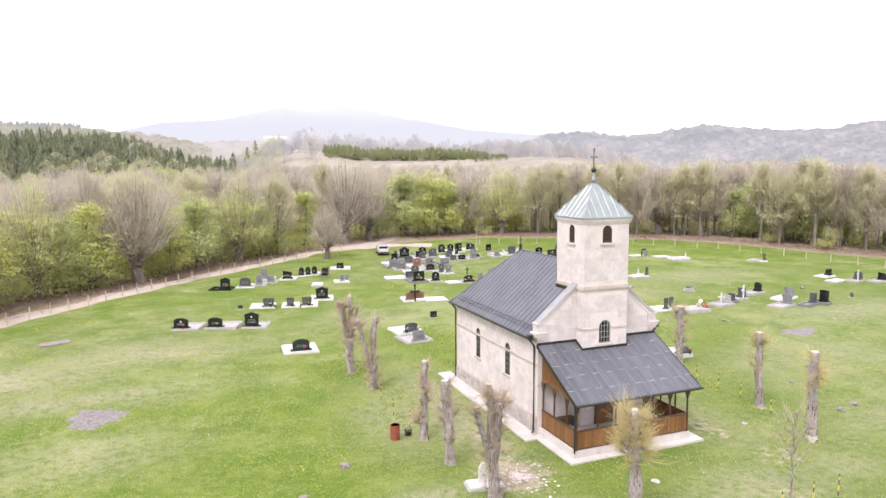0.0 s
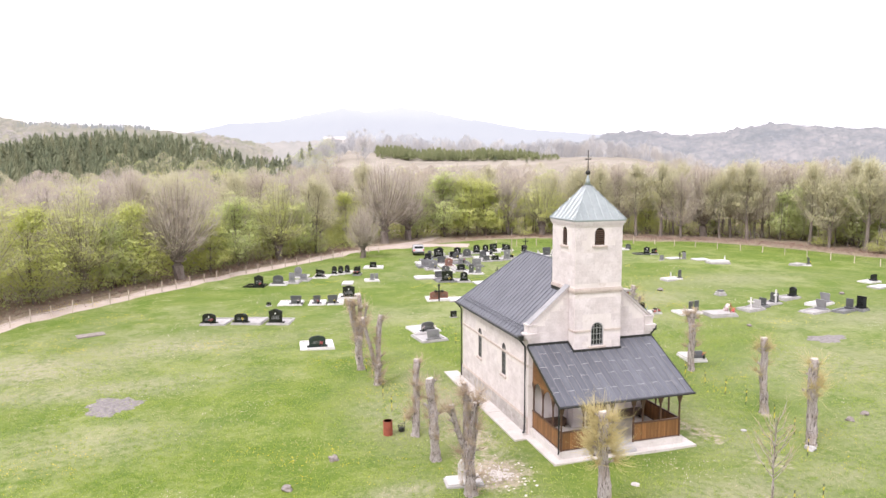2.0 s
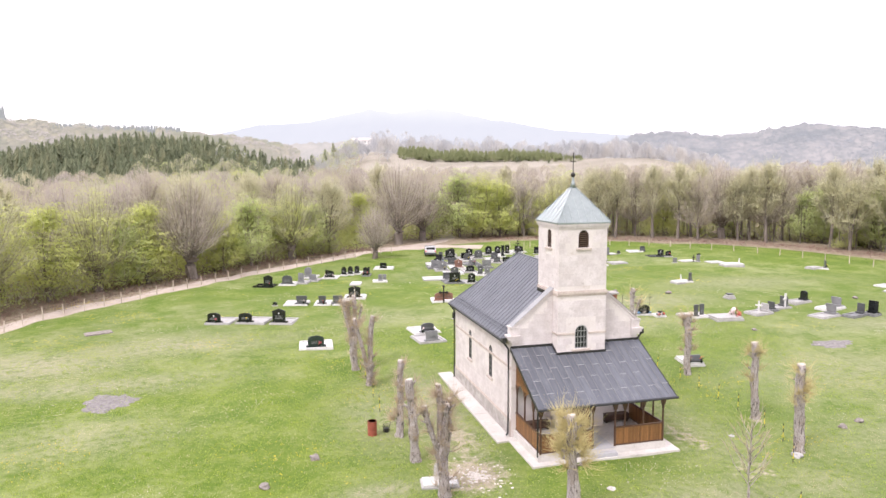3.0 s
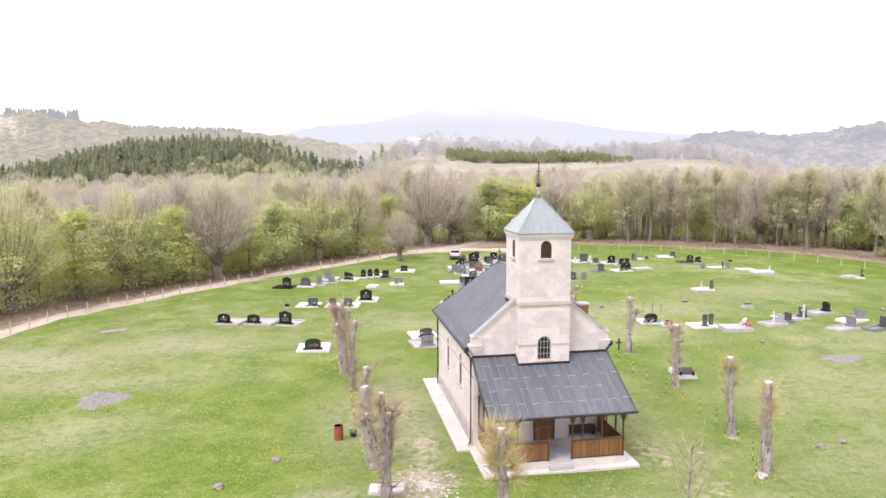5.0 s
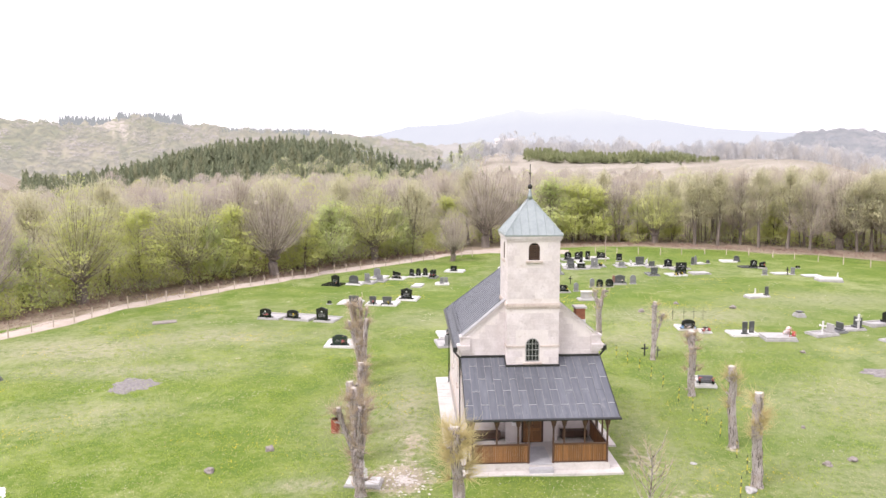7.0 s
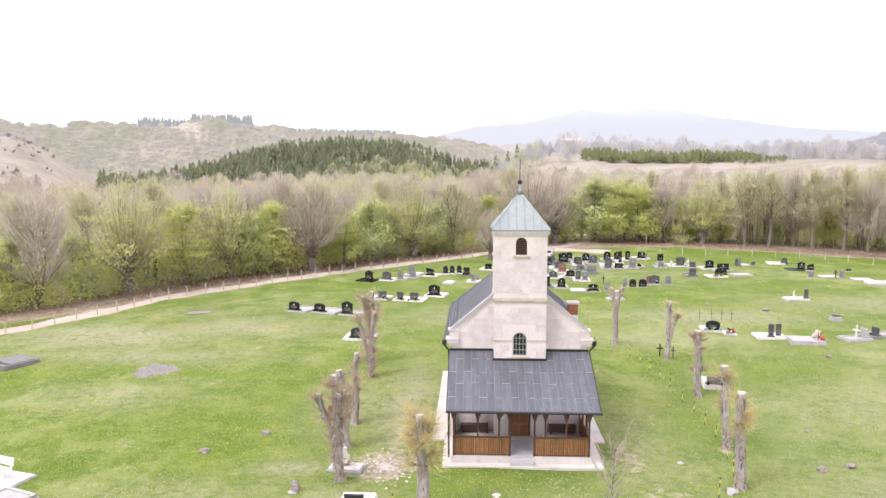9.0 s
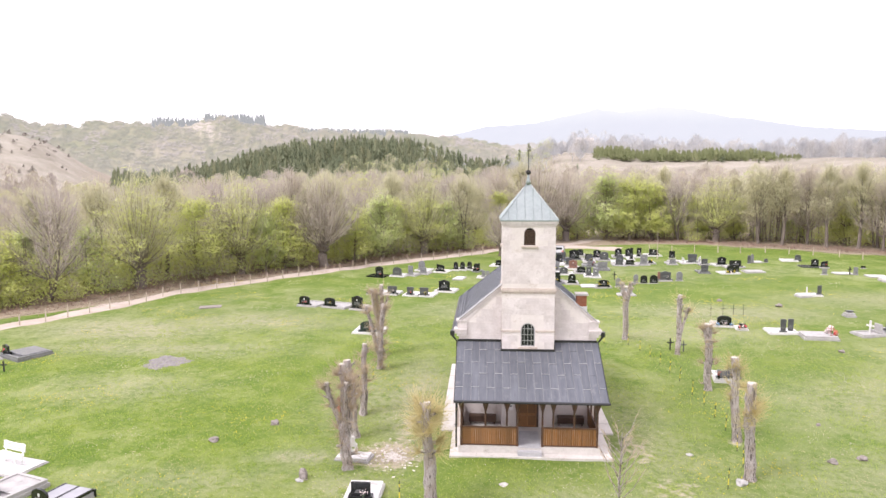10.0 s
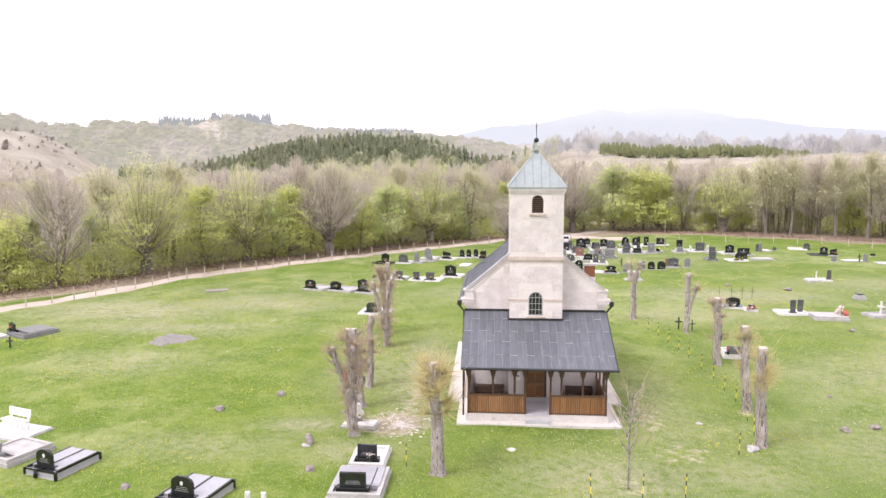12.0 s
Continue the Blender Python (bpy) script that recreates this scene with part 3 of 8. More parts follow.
def clad(parent, u0, u1, v0, v1, place, keep, bw=0.56, bh=0.31, seed=1, mesh=None):
    """Ashlar blocks of uneven length in courses, each one its own block a little proud of the joints."""
    rng = random.Random(seed)
    v, n = v0, 0
    while v < v1 - 0.1:
        h = min(bh * rng.uniform(0.85, 1.15), v1 - v)
        u = u0
        first = True
        while u < u1 - 0.05:
            w = bw * rng.uniform(0.55, 1.35) * (0.6 if first and n % 2 else 1)
            first = False
            w = u1 - u if u1 - u - w < 0.2 else w
            if keep(u, u + w, v, v + h):
                ob = new("plinth_stone" if mesh else "stone_block", mesh or BLOCK)
                p, q = place(u + 0.004, v + 0.004, 0), place(u + w - 0.004, v + h - 0.004, 0)
                c, size = (p + q) / 2, Vector((abs(q.x - p.x), abs(q.y - p.y), abs(q.z - p.z)))
                thick = rng.uniform(0.012, 0.02)
                ob.scale = [max(s, thick) for s in size]
                ob.location = c - Vector(O)
                ob.parent = parent
            u += w
        v += h
        n += 1


BLOCK = bpy.data.meshes.new("stone_block")
bm = bmesh.new()
box(bm, -0.5, 0.5, -0.5, 0.5, -0.5, 0.5)
bm.to_mesh(BLOCK)
bm.free()
BLOCK.materials.append(STONE)
PLINTH_BLOCK = BLOCK.copy()
PLINTH_BLOCK.materials[0] = PLINTH


def clear_of(*zones):
    return lambda a, b, c, d: not any(a < z[1] and b > z[0] and c < z[3] and d > z[2] for z in zones)


clad(wall_w, YF + 0.4, YB - 0.02, 1.1, 5.06, left_wall, clear_of(*((u - 0.4, u + 0.4, 2.3, 4.36) for u in WINDOWS), (0, 99, 3.76, 3.92)), 0.62, 0.36, 3)
clad(tower, TL + 0.01, TR - 0.01, 4.4, 11.08, lambda u, v, d: Vector((u, TF + d, v)), clear_of((20.9, 21.78, 4.68, 6.16), (21.0, 21.76, 9.98, 11.1), (0, 99, 5.56, 5.7), (0, 99, 7.58, 7.9)), 0.6, 0.33, 5)
clad(tower_w, TF + 0.02, TB - 0.02, 5.7, 11.08, lambda u, v, d: Vector((TL + d, u, v)), clear_of((31.2, 31.9, 9.95, 11.1), (0, 99, 7.58, 7.9)), 0.6, 0.33, 7)
for s, (a, b) in ((0, (NL + 0.02, TL - 0.01)), (1, (TR + 0.01, NR - 0.02))):
    clad(wall_s, a, b, 4.6, 8.0, front_wall, lambda p, q, v, w: (5.72 + slope * ((p if s == 0 else NR - q) - (NL if s == 0 else 0)) > w) if (w > 5.2) else True, 0.58, 0.33, 11 + s)
# rough stones of the plinth
clad(wall_w, YF + 0.05, YB, 0.03, 1.0, lambda u, v, d: Vector((NL - 0.075 + d, u, v)), lambda *a: True, 0.42, 0.24, 17, PLINTH_BLOCK)


def church_window(u, v0, v1, w, place, bars, louvres=0, sill=True):
    """Frame, panes or louvres and sill in a round-headed opening."""
    outer, inner = arch(u, v0, v1, w), arch(u, v0 + 0.05, v1 - 0.05, w - 0.1)
    win = cpart("window", cutout(outer, [inner], 0.07, lambda a, b, d: place(a, b, 0.03 + d)), WOOD_DARK if louvres else SHEET_CAP if bars == "white" else IRON, None, "round-headed window")
    cpart("pane", cutout(inner, [], 0.015, lambda a, b, d: place(a, b, 0.08 + d)), GLASS, win)
    if louvres:
        for k in range(louvres):
            z = v0 + 0.08 + (v1 - v0 - 0.28) * k / (louvres - 1)
            bm = bmesh.new()
            hull8(bm, [place(u - w / 2 + 0.05, z, 0.0), place(u + w / 2 - 0.05, z, 0.0), place(u + w / 2 - 0.05, z + 0.05, 0.07), place(u - w / 2 + 0.05, z + 0.05, 0.07)],
                  [place(u - w / 2 + 0.05, z + 0.015, 0.0), place(u + w / 2 - 0.05, z + 0.015, 0.0), place(u + w / 2 - 0.05, z + 0.065, 0.07), place(u - w / 2 + 0.05, z + 0.065, 0.07)])
            cpart("louvre", bm, WOOD_DARK, win)
    else:
        t = 0.013
        bm = bmesh.new()
        for k in (-1, 0, 1):
            a = [place(u + k * w * 0.25 + e * t, z, dd) for e in (-1, 1) for z in (v0 + 0.03,) for dd in (0.035, 0.06)]
            top = v1 - 0.04 - (0.06 if k else 0)
            b = [place(u + k * w * 0.25 + e * t, top, dd) for e in (-1, 1) for dd in (0.035, 0.06)]
            hull8(bm, [a[0], a[2], a[3], a[1]], [b[0], b[2], b[3], b[1]])
        n = max(3, round((v1 - v0) / 0.32))
        for k in range(1, n):
            z = v0 + (v1 - v0) * k / n
            a = [place(u - w / 2 + 0.04, z - t, 0.03), place(u + w / 2 - 0.04, z - t, 0.03), place(u + w / 2 - 0.04, z - t, 0.055), place(u - w / 2 + 0.04, z - t, 0.055)]
            b = [place(u - w / 2 + 0.04, z + t, 0.03), place(u + w / 2 - 0.04, z + t, 0.03), place(u + w / 2 - 0.04, z + t, 0.055), place(u - w / 2 + 0.04, z + t, 0.055)]
            hull8(bm, a, b)
        cpart("grille", bm, SHEET_CAP if bars == "white" else GRANITE_GREY, win)
    if sill:
        bm = bmesh.new()
        hull8(bm, [place(u - w / 2 - 0.13, v0 - 0.12, -0.09), place(u + w / 2 + 0.13, v0 - 0.12, -0.09), place(u + w / 2 + 0.13, v0 - 0.12, 0.08), place(u - w / 2 - 0.13, v0 - 0.12, 0.08)],
              [place(u - w / 2 - 0.13, v0 - 0.03, -0.09), place(u + w / 2 + 0.13, v0 - 0.03, -0.09), place(u + w / 2 + 0.13, v0 + 0.01, 0.08), place(u - w / 2 - 0.13, v0 + 0.01, 0.08)])
        cpart("sill", bm, STONE_BAND, win)
    return win


for u in WINDOWS:
    church_window(u, 2.42, 4.25, 0.62, left_wall, "iron")
church_window(21.34, 4.82, 6.06, 0.73, lambda u, v, d: Vector((u, TF + d, v)), "white")
church_window(21.38, 10.1, 11.0, 0.58, lambda u, v, d: Vector((u, TF + d, v)), "iron", 7)
church_window(31.55, 10.05, 11.0, 0.52, lambda u, v, d: Vector((TL + d, u, v)), "iron", 7)

# nave roof: a ridge with a hipped back end, standing-seam sheets
EZ, RZ, RY, EX, EY = 5.28, 8.74, 39.7, NL - 0.3, YB + 0.3
ry0 = YF + 0.36
nave_roof = cpart("nave_roof", cutout([(EX, EZ), (2 * CX - EX, EZ), (CX, RZ)], [], RY - ry0, lambda u, v, d: Vector((u, ry0 + d, v - 0.03))), ROOF_DARK, None, "dark grey standing-seam metal roof")
bm = bmesh.new()
a, b, c = bm.verts.new((EX, RY, EZ - 0.03)), bm.verts.new((2 * CX - EX, RY, EZ - 0.03)), bm.verts.new((CX, RY, RZ - 0.03))
d, e = bm.verts.new((EX, EY, EZ - 0.03)), bm.verts.new((2 * CX - EX, EY, EZ - 0.03))
for f in ((a, d, c), (b, c, e), (c, d, e), (a, b, e, d), (a, c, b)):
    bm.faces.new(f)
cpart("hip", bm, ROOF_DARK, nave_roof)
W = 0.432
for s in (-1, 1):
    ex = CX + s * (CX - EX)
    ny = int((EY - ry0) / W) + 1
    for k in range(ny):
        y0, y1 = ry0 + k * W, min(ry0 + (k + 1) * W, EY)
        if y1 - y0 < 0.05:
            continue

        def up(y):
            return 1.0 if y <= RY else (EY - y) / (EY - RY)
        t0, t1 = up(y0), up(y1)
        bm = bmesh.new()
        pts = [(ex, y0, EZ), (ex, y1, EZ), (ex + (CX - ex) * t1, y1, EZ + (RZ - EZ) * t1), (ex + (CX - ex) * t0, y0, EZ + (RZ - EZ) * t0)]
        hull8(bm, [(p[0], p[1], p[2]) for p in pts], [(p[0] + s * 0.004, p[1], p[2] + 0.006) for p in pts])
        hull8(bm, [(ex, y0 - 0.014, EZ), (ex, y0 + 0.014, EZ), (pts[3][0], y0 + 0.014, pts[3][2]), (pts[3][0], y0 - 0.014, pts[3][2])],
              [(ex + s * 0.018, y0 - 0.011, EZ + 0.026), (ex + s * 0.018, y0 + 0.011, EZ + 0.026), (pts[3][0] + s * 0.018, y0 + 0.011, pts[3][2] + 0.026), (pts[3][0] + s * 0.018, y0 - 0.011, pts[3][2] + 0.026)])
        cpart("roof_sheet", bm, ROOF_DARK, nave_roof)
    # snow rail near the eaves
    for h in (0.28, 0.42):
        x, z = ex + (CX - ex) * h * 0.28, EZ + (RZ - EZ) * h * 0.28
        cpart("snow_rail", rod((x + s * 0.06, ry0 + 0.2, z + 0.09), (x + s * 0.06, EY - 0.5, z + 0.09), 0.024, 5), ROOF_DARK, nave_roof)
    g = cpart("gutter", rod((ex + s * 0.07, YF + 0.3, EZ - 0.05), (ex + s * 0.07, EY, EZ - 0.05), 0.08, 8), GUTTER, None, "black half-round gutter")
    wx = NL - 0.1 if s < 0 else NR + 0.1
    for y in ((YF + 0.22, YB - 0.05) if s < 0 else (YF + 0.22,)):
        bm = bmesh.new()
        tube(bm, [(ex + s * 0.07, y, EZ - 0.1), (wx, y, EZ - 0.45), (wx, y, 0.35), (wx + s * 0.12, y - 0.05, 0.2)], [0.055] * 4, 8)
        cpart("downpipe", bm, GUTTER)
    hopper = bmesh.new()
    box(hopper, *sorted((ex + s * 0.16, ex - s * 0.06)), YF + 0.1, YF + 0.34, EZ - 0.1, EZ + 0.16)
    cpart("gutter_end", hopper, GUTTER)
cpart("ridge_cap", rod((CX, ry0, RZ + 0.02), (CX, RY, RZ + 0.02), 0.05, 6), ROOF_DARK, nave_roof)
for s in (-1, 1):
    cpart("hip_cap", rod((CX, RY, RZ + 0.02), (CX + s * (CX - EX), EY, EZ + 0.02), 0.04, 6), ROOF_DARK, nave_roof)
bm = bmesh.new()
tube(bm, [(CX, RY, RZ), (CX, RY, RZ + 0.2), (CX, RY, RZ + 0.28), (CX, RY, RZ + 0.36)], [0.1, 0.07, 0.15, 0.05], 8)
box(bm, CX - 0.02, CX + 0.02, RY - 0.02, RY + 0.02, RZ + 0.3, RZ + 0.85)
box(bm, CX - 0.17, CX + 0.17, RY - 0.02, RY + 0.02, RZ + 0.6, RZ + 0.64)
cpart("ridge_cross", bm, IRON, nave_roof)
# lead flashing where the tower rises from the roof
bm = bmesh.new()
for s, x in ((-1, TL), (1, TR)):
    zt = EZ + (RZ - EZ) * abs(x - (CX + s * (CX - EX))) / (CX - EX)
    box(bm, *sorted((x + s * 0.06, x)), YF + 0.42, TB, zt - 0.05, zt + 0.16)
box(bm, TL, TR, TB, TB + 0.06, 7.7, RZ + 0.12)
cpart("flashing", bm, GUTTER)

# tower roof
bm = bmesh.new()
ex0, ex1, ey0, ey1, ez, tz = TL - 0.13, TR + 0.13, TF - 0.13, TB + 0.13, 11.4, 13.28
tcx, tcy = (ex0 + ex1) / 2, (ey0 + ey1) / 2
v = [bm.verts.new(p) for p in ((ex0, ey0, ez), (ex1, ey0, ez), (ex1, ey1, ez), (ex0, ey1, ez), (ex0, ey0, ez - 0.07), (ex1, ey0, ez - 0.07), (ex1, ey1, ez - 0.07), (ex0, ey1, ez - 0.07), (tcx, tcy, tz))]
for f in ((0, 1, 8), (1, 2, 8), (2, 3, 8), (3, 0, 8), (4, 5, 1, 0), (5, 6, 2, 1), (6, 7, 3, 2), (7, 4, 0, 3), (7, 6, 5, 4)):
    bm.faces.new([v[i] for i in f])
tower_roof = cpart("tower_roof", bm, ROOF_TOWER, None, "pale zinc pyramid roof with raised seams")
corners = [Vector(p) for p in ((ex0, ey0, ez), (ex1, ey0, ez), (ex1, ey1, ez), (ex0, ey1, ez))]
apex = Vector((tcx, tcy, tz))
for i in range(4):
    a, b = corners[i], corners[(i + 1) % 4]
    mid = (a + b) / 2
    for k in range(0, 7):
        f = k / 7
        p = a.lerp(b, f)
        reach = 1 - abs(2 * f - 1)
        q = p + (apex - mid) * (reach if k else 1)
        if k == 0:
            q = apex
        cpart("seam", rod(p + Vector((0, 0, 0.012)), q + Vector((0, 0, 0.012)), 0.022 if k else 0.03, 4), ROOF_TOWER, tower_roof)
bm = bmesh.new()
tube(bm, [(tcx, tcy, tz - 0.12), (tcx, tcy, tz + 0.1), (tcx, tcy, tz + 0.3), (tcx, tcy, tz + 0.42)], [0.16, 0.1, 0.06, 0.05], 10)
finial = cpart("finial", bm, ROOF_TOWER, tower_roof, smooth=True)
bm = bmesh.new()
bmesh.ops.create_uvsphere(bm, u_segments=14, v_segments=9, radius=0.13, matrix=pose(tcx, tcy, tz + 0.52))
cpart("ball", bm, IRON, tower_roof, "dark metal ball", True)
bm = bmesh.new()
z = tz + 0.6
box(bm, tcx - 0.015, tcx + 0.015, tcy - 0.02, tcy + 0.02, z, z + 1.05)
box(bm, tcx - 0.012, tcx + 0.012, tcy - 0.27, tcy + 0.27, z + 0.6, z + 0.64)
for y, zz in ((tcy - 0.27, z + 0.62), (tcy + 0.27, z + 0.62), (tcy, z + 1.05)):
    box(bm, tcx - 0.015, tcx + 0.015, y - 0.035, y + 0.035, zz - 0.035, zz + 0.035)
cpart("cross", bm, IRON, tower_roof, "thin dark iron cross")

# chimney on the far slope
chx, chy = 24.4, 33.0
chimney = cpart("chimney", boxed(chx - 0.26, chx + 0.26, chy - 0.26, chy + 0.26, 5.6, 7.1), BRICK, None, "red brick chimney with a pale cap")
rng = random.Random(4)
for k in range(7):
    z = 6.52 + k * 0.083
    for i in range(2):
        o = -0.26 + i * 0.26
        for x0, x1, y0, y1 in ((chx + o + 0.004, chx + o + 0.252, chy - 0.268, chy - 0.25), (chx - 0.268, chx - 0.25, chy + o + 0.004, chy + o + 0.252)):
            cpart("brick", boxed(x0, x1, y0, y1, z, z + 0.073), BRICK, chimney)
cpart("chimney_cap", boxed(chx - 0.34, chx + 0.34, chy - 0.34, chy + 0.34, 7.1, 7.2), CONCRETE, chimney)
cpart("chimney_foot", boxed(chx - 0.29, chx + 0.29, chy - 0.29, chy + 0.29, 5.4, 6.5), WHITE, chimney)

# ---- the porch ----
PE, PZ, PT = 27.28, 2.93, 4.93
px0, px1 = 17.68, 25.06
pg = (PT - PZ) / (YF - PE)


def porch_z(y):
    return PZ + (y - PE) * pg


bm = bmesh.new()
hull8(bm, [(px0, PE, PZ - 0.12), (px1, PE, PZ - 0.12), (px1 - 0.06, YF, PT - 0.12), (px0 - 0.04, YF, PT - 0.12)], [(px0, PE, PZ - 0.01), (px1, PE, PZ - 0.01), (px1 - 0.06, YF, PT - 0.01), (px0 - 0.04, YF, PT - 0.01)])
porch_roof = cpart("porch_roof", bm, WOOD_DARK, None, "lean-to porch roof of overlapping dark metal sheets")
rng = random.Random(9)
cols = 19
cw = (px1 - px0) / cols
for c in range(cols):
    cuts = [0.0] + [f + rng.uniform(-0.012, 0.012) for f in ((0.43, 0.84) if c % 2 else (0.21, 0.62))] + [1.0]
    for r in range(3):
        a, b = cuts[r], cuts[r + 1]
        ya, yb = PE + a * (YF - PE) - (0.03 if r == 0 else 0.02), PE + b * (YF - PE)
        x0, x1 = px0 + c * cw + 0.004, px0 + (c + 1) * cw - 0.004
        za, zb = porch_z(ya) + 0.012, porch_z(yb) - 0.002
        bm = bmesh.new()
        hull8(bm, [(x0, ya, za - 0.008), (x1, ya, za - 0.008), (x1, yb, zb - 0.008), (x0, yb, zb - 0.008)], [(x0, ya, za), (x1, ya, za), (x1, yb, zb), (x0, yb, zb)])
        cpart("roof_sheet", bm, ROOF_PORCH, porch_roof)
        if r and rng.random() < 0.95:
            bm = bmesh.new()
            hull8(bm, [(x0, ya - 0.012, za), (x1, ya - 0.012, za), (x1, ya + 0.014, za + 0.004), (x0, ya + 0.014, za + 0.004)],
                  [(x0, ya - 0.012, za + 0.006), (x1, ya - 0.012, za + 0.006), (x1, ya + 0.014, za + 0.012), (x0, ya + 0.014, za + 0.012)])
            cpart("lap_seam", bm, ROOF_LAP, porch_roof)
    bm = bmesh.new()
    x = px0 + c * cw
    hull8(bm, [(x - 0.009, PE, PZ), (x + 0.009, PE, PZ), (x + 0.009, YF, PT), (x - 0.009, YF, PT)], [(x - 0.009, PE, PZ + 0.03), (x + 0.009, PE, PZ + 0.03), (x + 0.009, YF, PT + 0.026), (x - 0.009, YF, PT + 0.026)])
    cpart("seam", bm, ROOF_SEAM, porch_roof)
cpart("eaves_gutter", rod((px0 - 0.04, PE - 0.07, PZ - 0.06), (px1 + 0.04, PE - 0.07, PZ - 0.06), 0.065, 8), GUTTER, porch_roof)
for x in (px0 - 0.02, px1 - 0.02):
    bm = bmesh.new()
    hull8(bm, [(x - 0.02, PE, PZ - 0.14), (x + 0.02, PE, PZ - 0.14), (x + 0.02, YF, PT - 0.14), (x - 0.02, YF, PT - 0.14)], [(x - 0.02, PE, PZ + 0.03), (x + 0.02, PE, PZ + 0.03), (x + 0.02, YF, PT + 0.03), (x - 0.02, YF, PT + 0.03)])
    cpart("verge_board", bm, GUTTER, porch_roof)
bm = bmesh.new()
for a in ((px0, TL, YF - 0.05, YF), (TR, px1 - 0.08, YF - 0.05, YF)):
    box(bm, *a, PT - 0.06, PT + 0.1)
box(bm, TL - 0.05, TR + 0.05, TF - 0.05, TF, porch_z(TF) - 0.03, porch_z(TF) + 0.1)
for x0, x1 in ((TL - 0.05, TL), (TR, TR + 0.05)):
    hull8(bm, [(x0, TF, porch_z(TF)), (x1, TF, porch_z(TF)), (x1, YF, PT), (x0, YF, PT)], [(x0, TF, porch_z(TF) + 0.1), (x1, TF, porch_z(TF) + 0.1), (x1, YF, PT + 0.1), (x0, YF, PT + 0.1)])
cpart("flashing", bm, GUTTER, porch_roof)
cpart("porch_downpipe", rod((px0 + 0.08, PE + 0.2, PZ - 0.1), (px0 + 0.08, PE + 0.2, 0.5), 0.045, 8), GUTTER)

FZ = 0.52
porch_floor = cpart("porch_floor", boxed(17.86, 24.72, 27.62, YF, 0.02, FZ), CONCRETE, None, "worn concrete porch floor")
cpart("step", boxed(20.74, 21.9, 27.3, 27.62, 0.1, 0.36), STEP_GREY, porch_floor)
cpart("threshold_slab", boxed(20.76, 21.88, 27.6, 29.7, FZ - 0.05, FZ + 0.008), STEP_GREY, porch_floor)
rng = random.Random(21)


def rail_panel(p, q, gap=0.105):
    """A boarded railing from p to q (x, y), each board one piece between two rails."""
    p, q = Vector((*p, 0)), Vector((*q, 0))
    n = max(1, round((q - p).length / gap))
    along = (q - p).normalized()
    side = Vector((-along.y, along.x, 0)) * 0.016
    bm = bmesh.new()
    for z0, z1, k in ((1.42, 1.5, 2.2), (FZ + 0.03, FZ + 0.09, 1.6)):
        hull8(bm, [p - side * k + Vector((0, 0, z0)), q - side * k + Vector((0, 0, z0)), q + side * k + Vector((0, 0, z0)), p + side * k + Vector((0, 0, z0))],
              [p - side * k + Vector((0, 0, z1)), q - side * k + Vector((0, 0, z1)), q + side * k + Vector((0, 0, z1)), p + side * k + Vector((0, 0, z1))])
    rail = cpart("railing", bm, WOOD_MID, None, "boarded pine railing with a dark handrail")
    for k in range(n):
        a, b = p.lerp(q, (k + 0.04) / n), p.lerp(q, (k + 0.96) / n)
        o = side * rng.uniform(-0.25, 0.25)
        z0, z1 = FZ + 0.05 + rng.uniform(0, 0.012), 1.43
        bm = bmesh.new()
        hull8(bm, [a - side * 0.7 + o + Vector((0, 0, z0)), b - side * 0.7 + o + Vector((0, 0, z0)), b + side * 0.7 + o + Vector((0, 0, z0)), a + side * 0.7 + o + Vector((0, 0, z0))],
              [a - side * 0.7 + o + Vector((0, 0, z1)), b - side * 0.7 + o + Vector((0, 0, z1)), b + side * 0.7 + o + Vector((0, 0, z1)), a + side * 0.7 + o + Vector((0, 0, z1))])
        cpart("plank", bm, WOOD, rail)


def porch_post(x, y, top, sprawl=(1, 0), whole=False):
    """A turned post with a spreading bracket at its head."""
    bm = bmesh.new()
    zb = FZ if whole else 1.5
    tube(bm, [(x, y, zb), (x, y, 1.5 + 0.01), (x, y, 1.55), (x, y, 1.75), (x, y, top - 0.5), (x, y, top - 0.42), (x, y, top - 0.38), (x, y, top)], [0.06, 0.06, 0.042, 0.052, 0.044, 0.066, 0.05, 0.06], 8)
    dx, dy = sprawl
    for s in (-1, 1):
        hull8(bm, [(x + s * dx * 0.05 - dy * 0.04, y + s * dy * 0.05 - dx * 0.04, top - 0.36), (x + s * dx * 0.07 - dy * 0.04, y + s * dy * 0.07 - dx * 0.04, top - 0.36), (x + s * dx * 0.07 + dy * 0.04, y + s * dy * 0.07 + dx * 0.04, top - 0.36), (x + s * dx * 0.05 + dy * 0.04, y + s * dy * 0.05 + dx * 0.04, top - 0.36)],
              [(x - dy * 0.04, y - dx * 0.04, top), (x + s * dx * 0.17 - dy * 0.04, y + s * dy * 0.17 - dx * 0.04, top), (x + s * dx * 0.17 + dy * 0.04, y + s * dy * 0.17 + dx * 0.04, top), (x + dy * 0.04, y + dx * 0.04, top)])
    cpart("porch_post", bm, WOOD_MID, None, "brown turned wooden post with brackets")


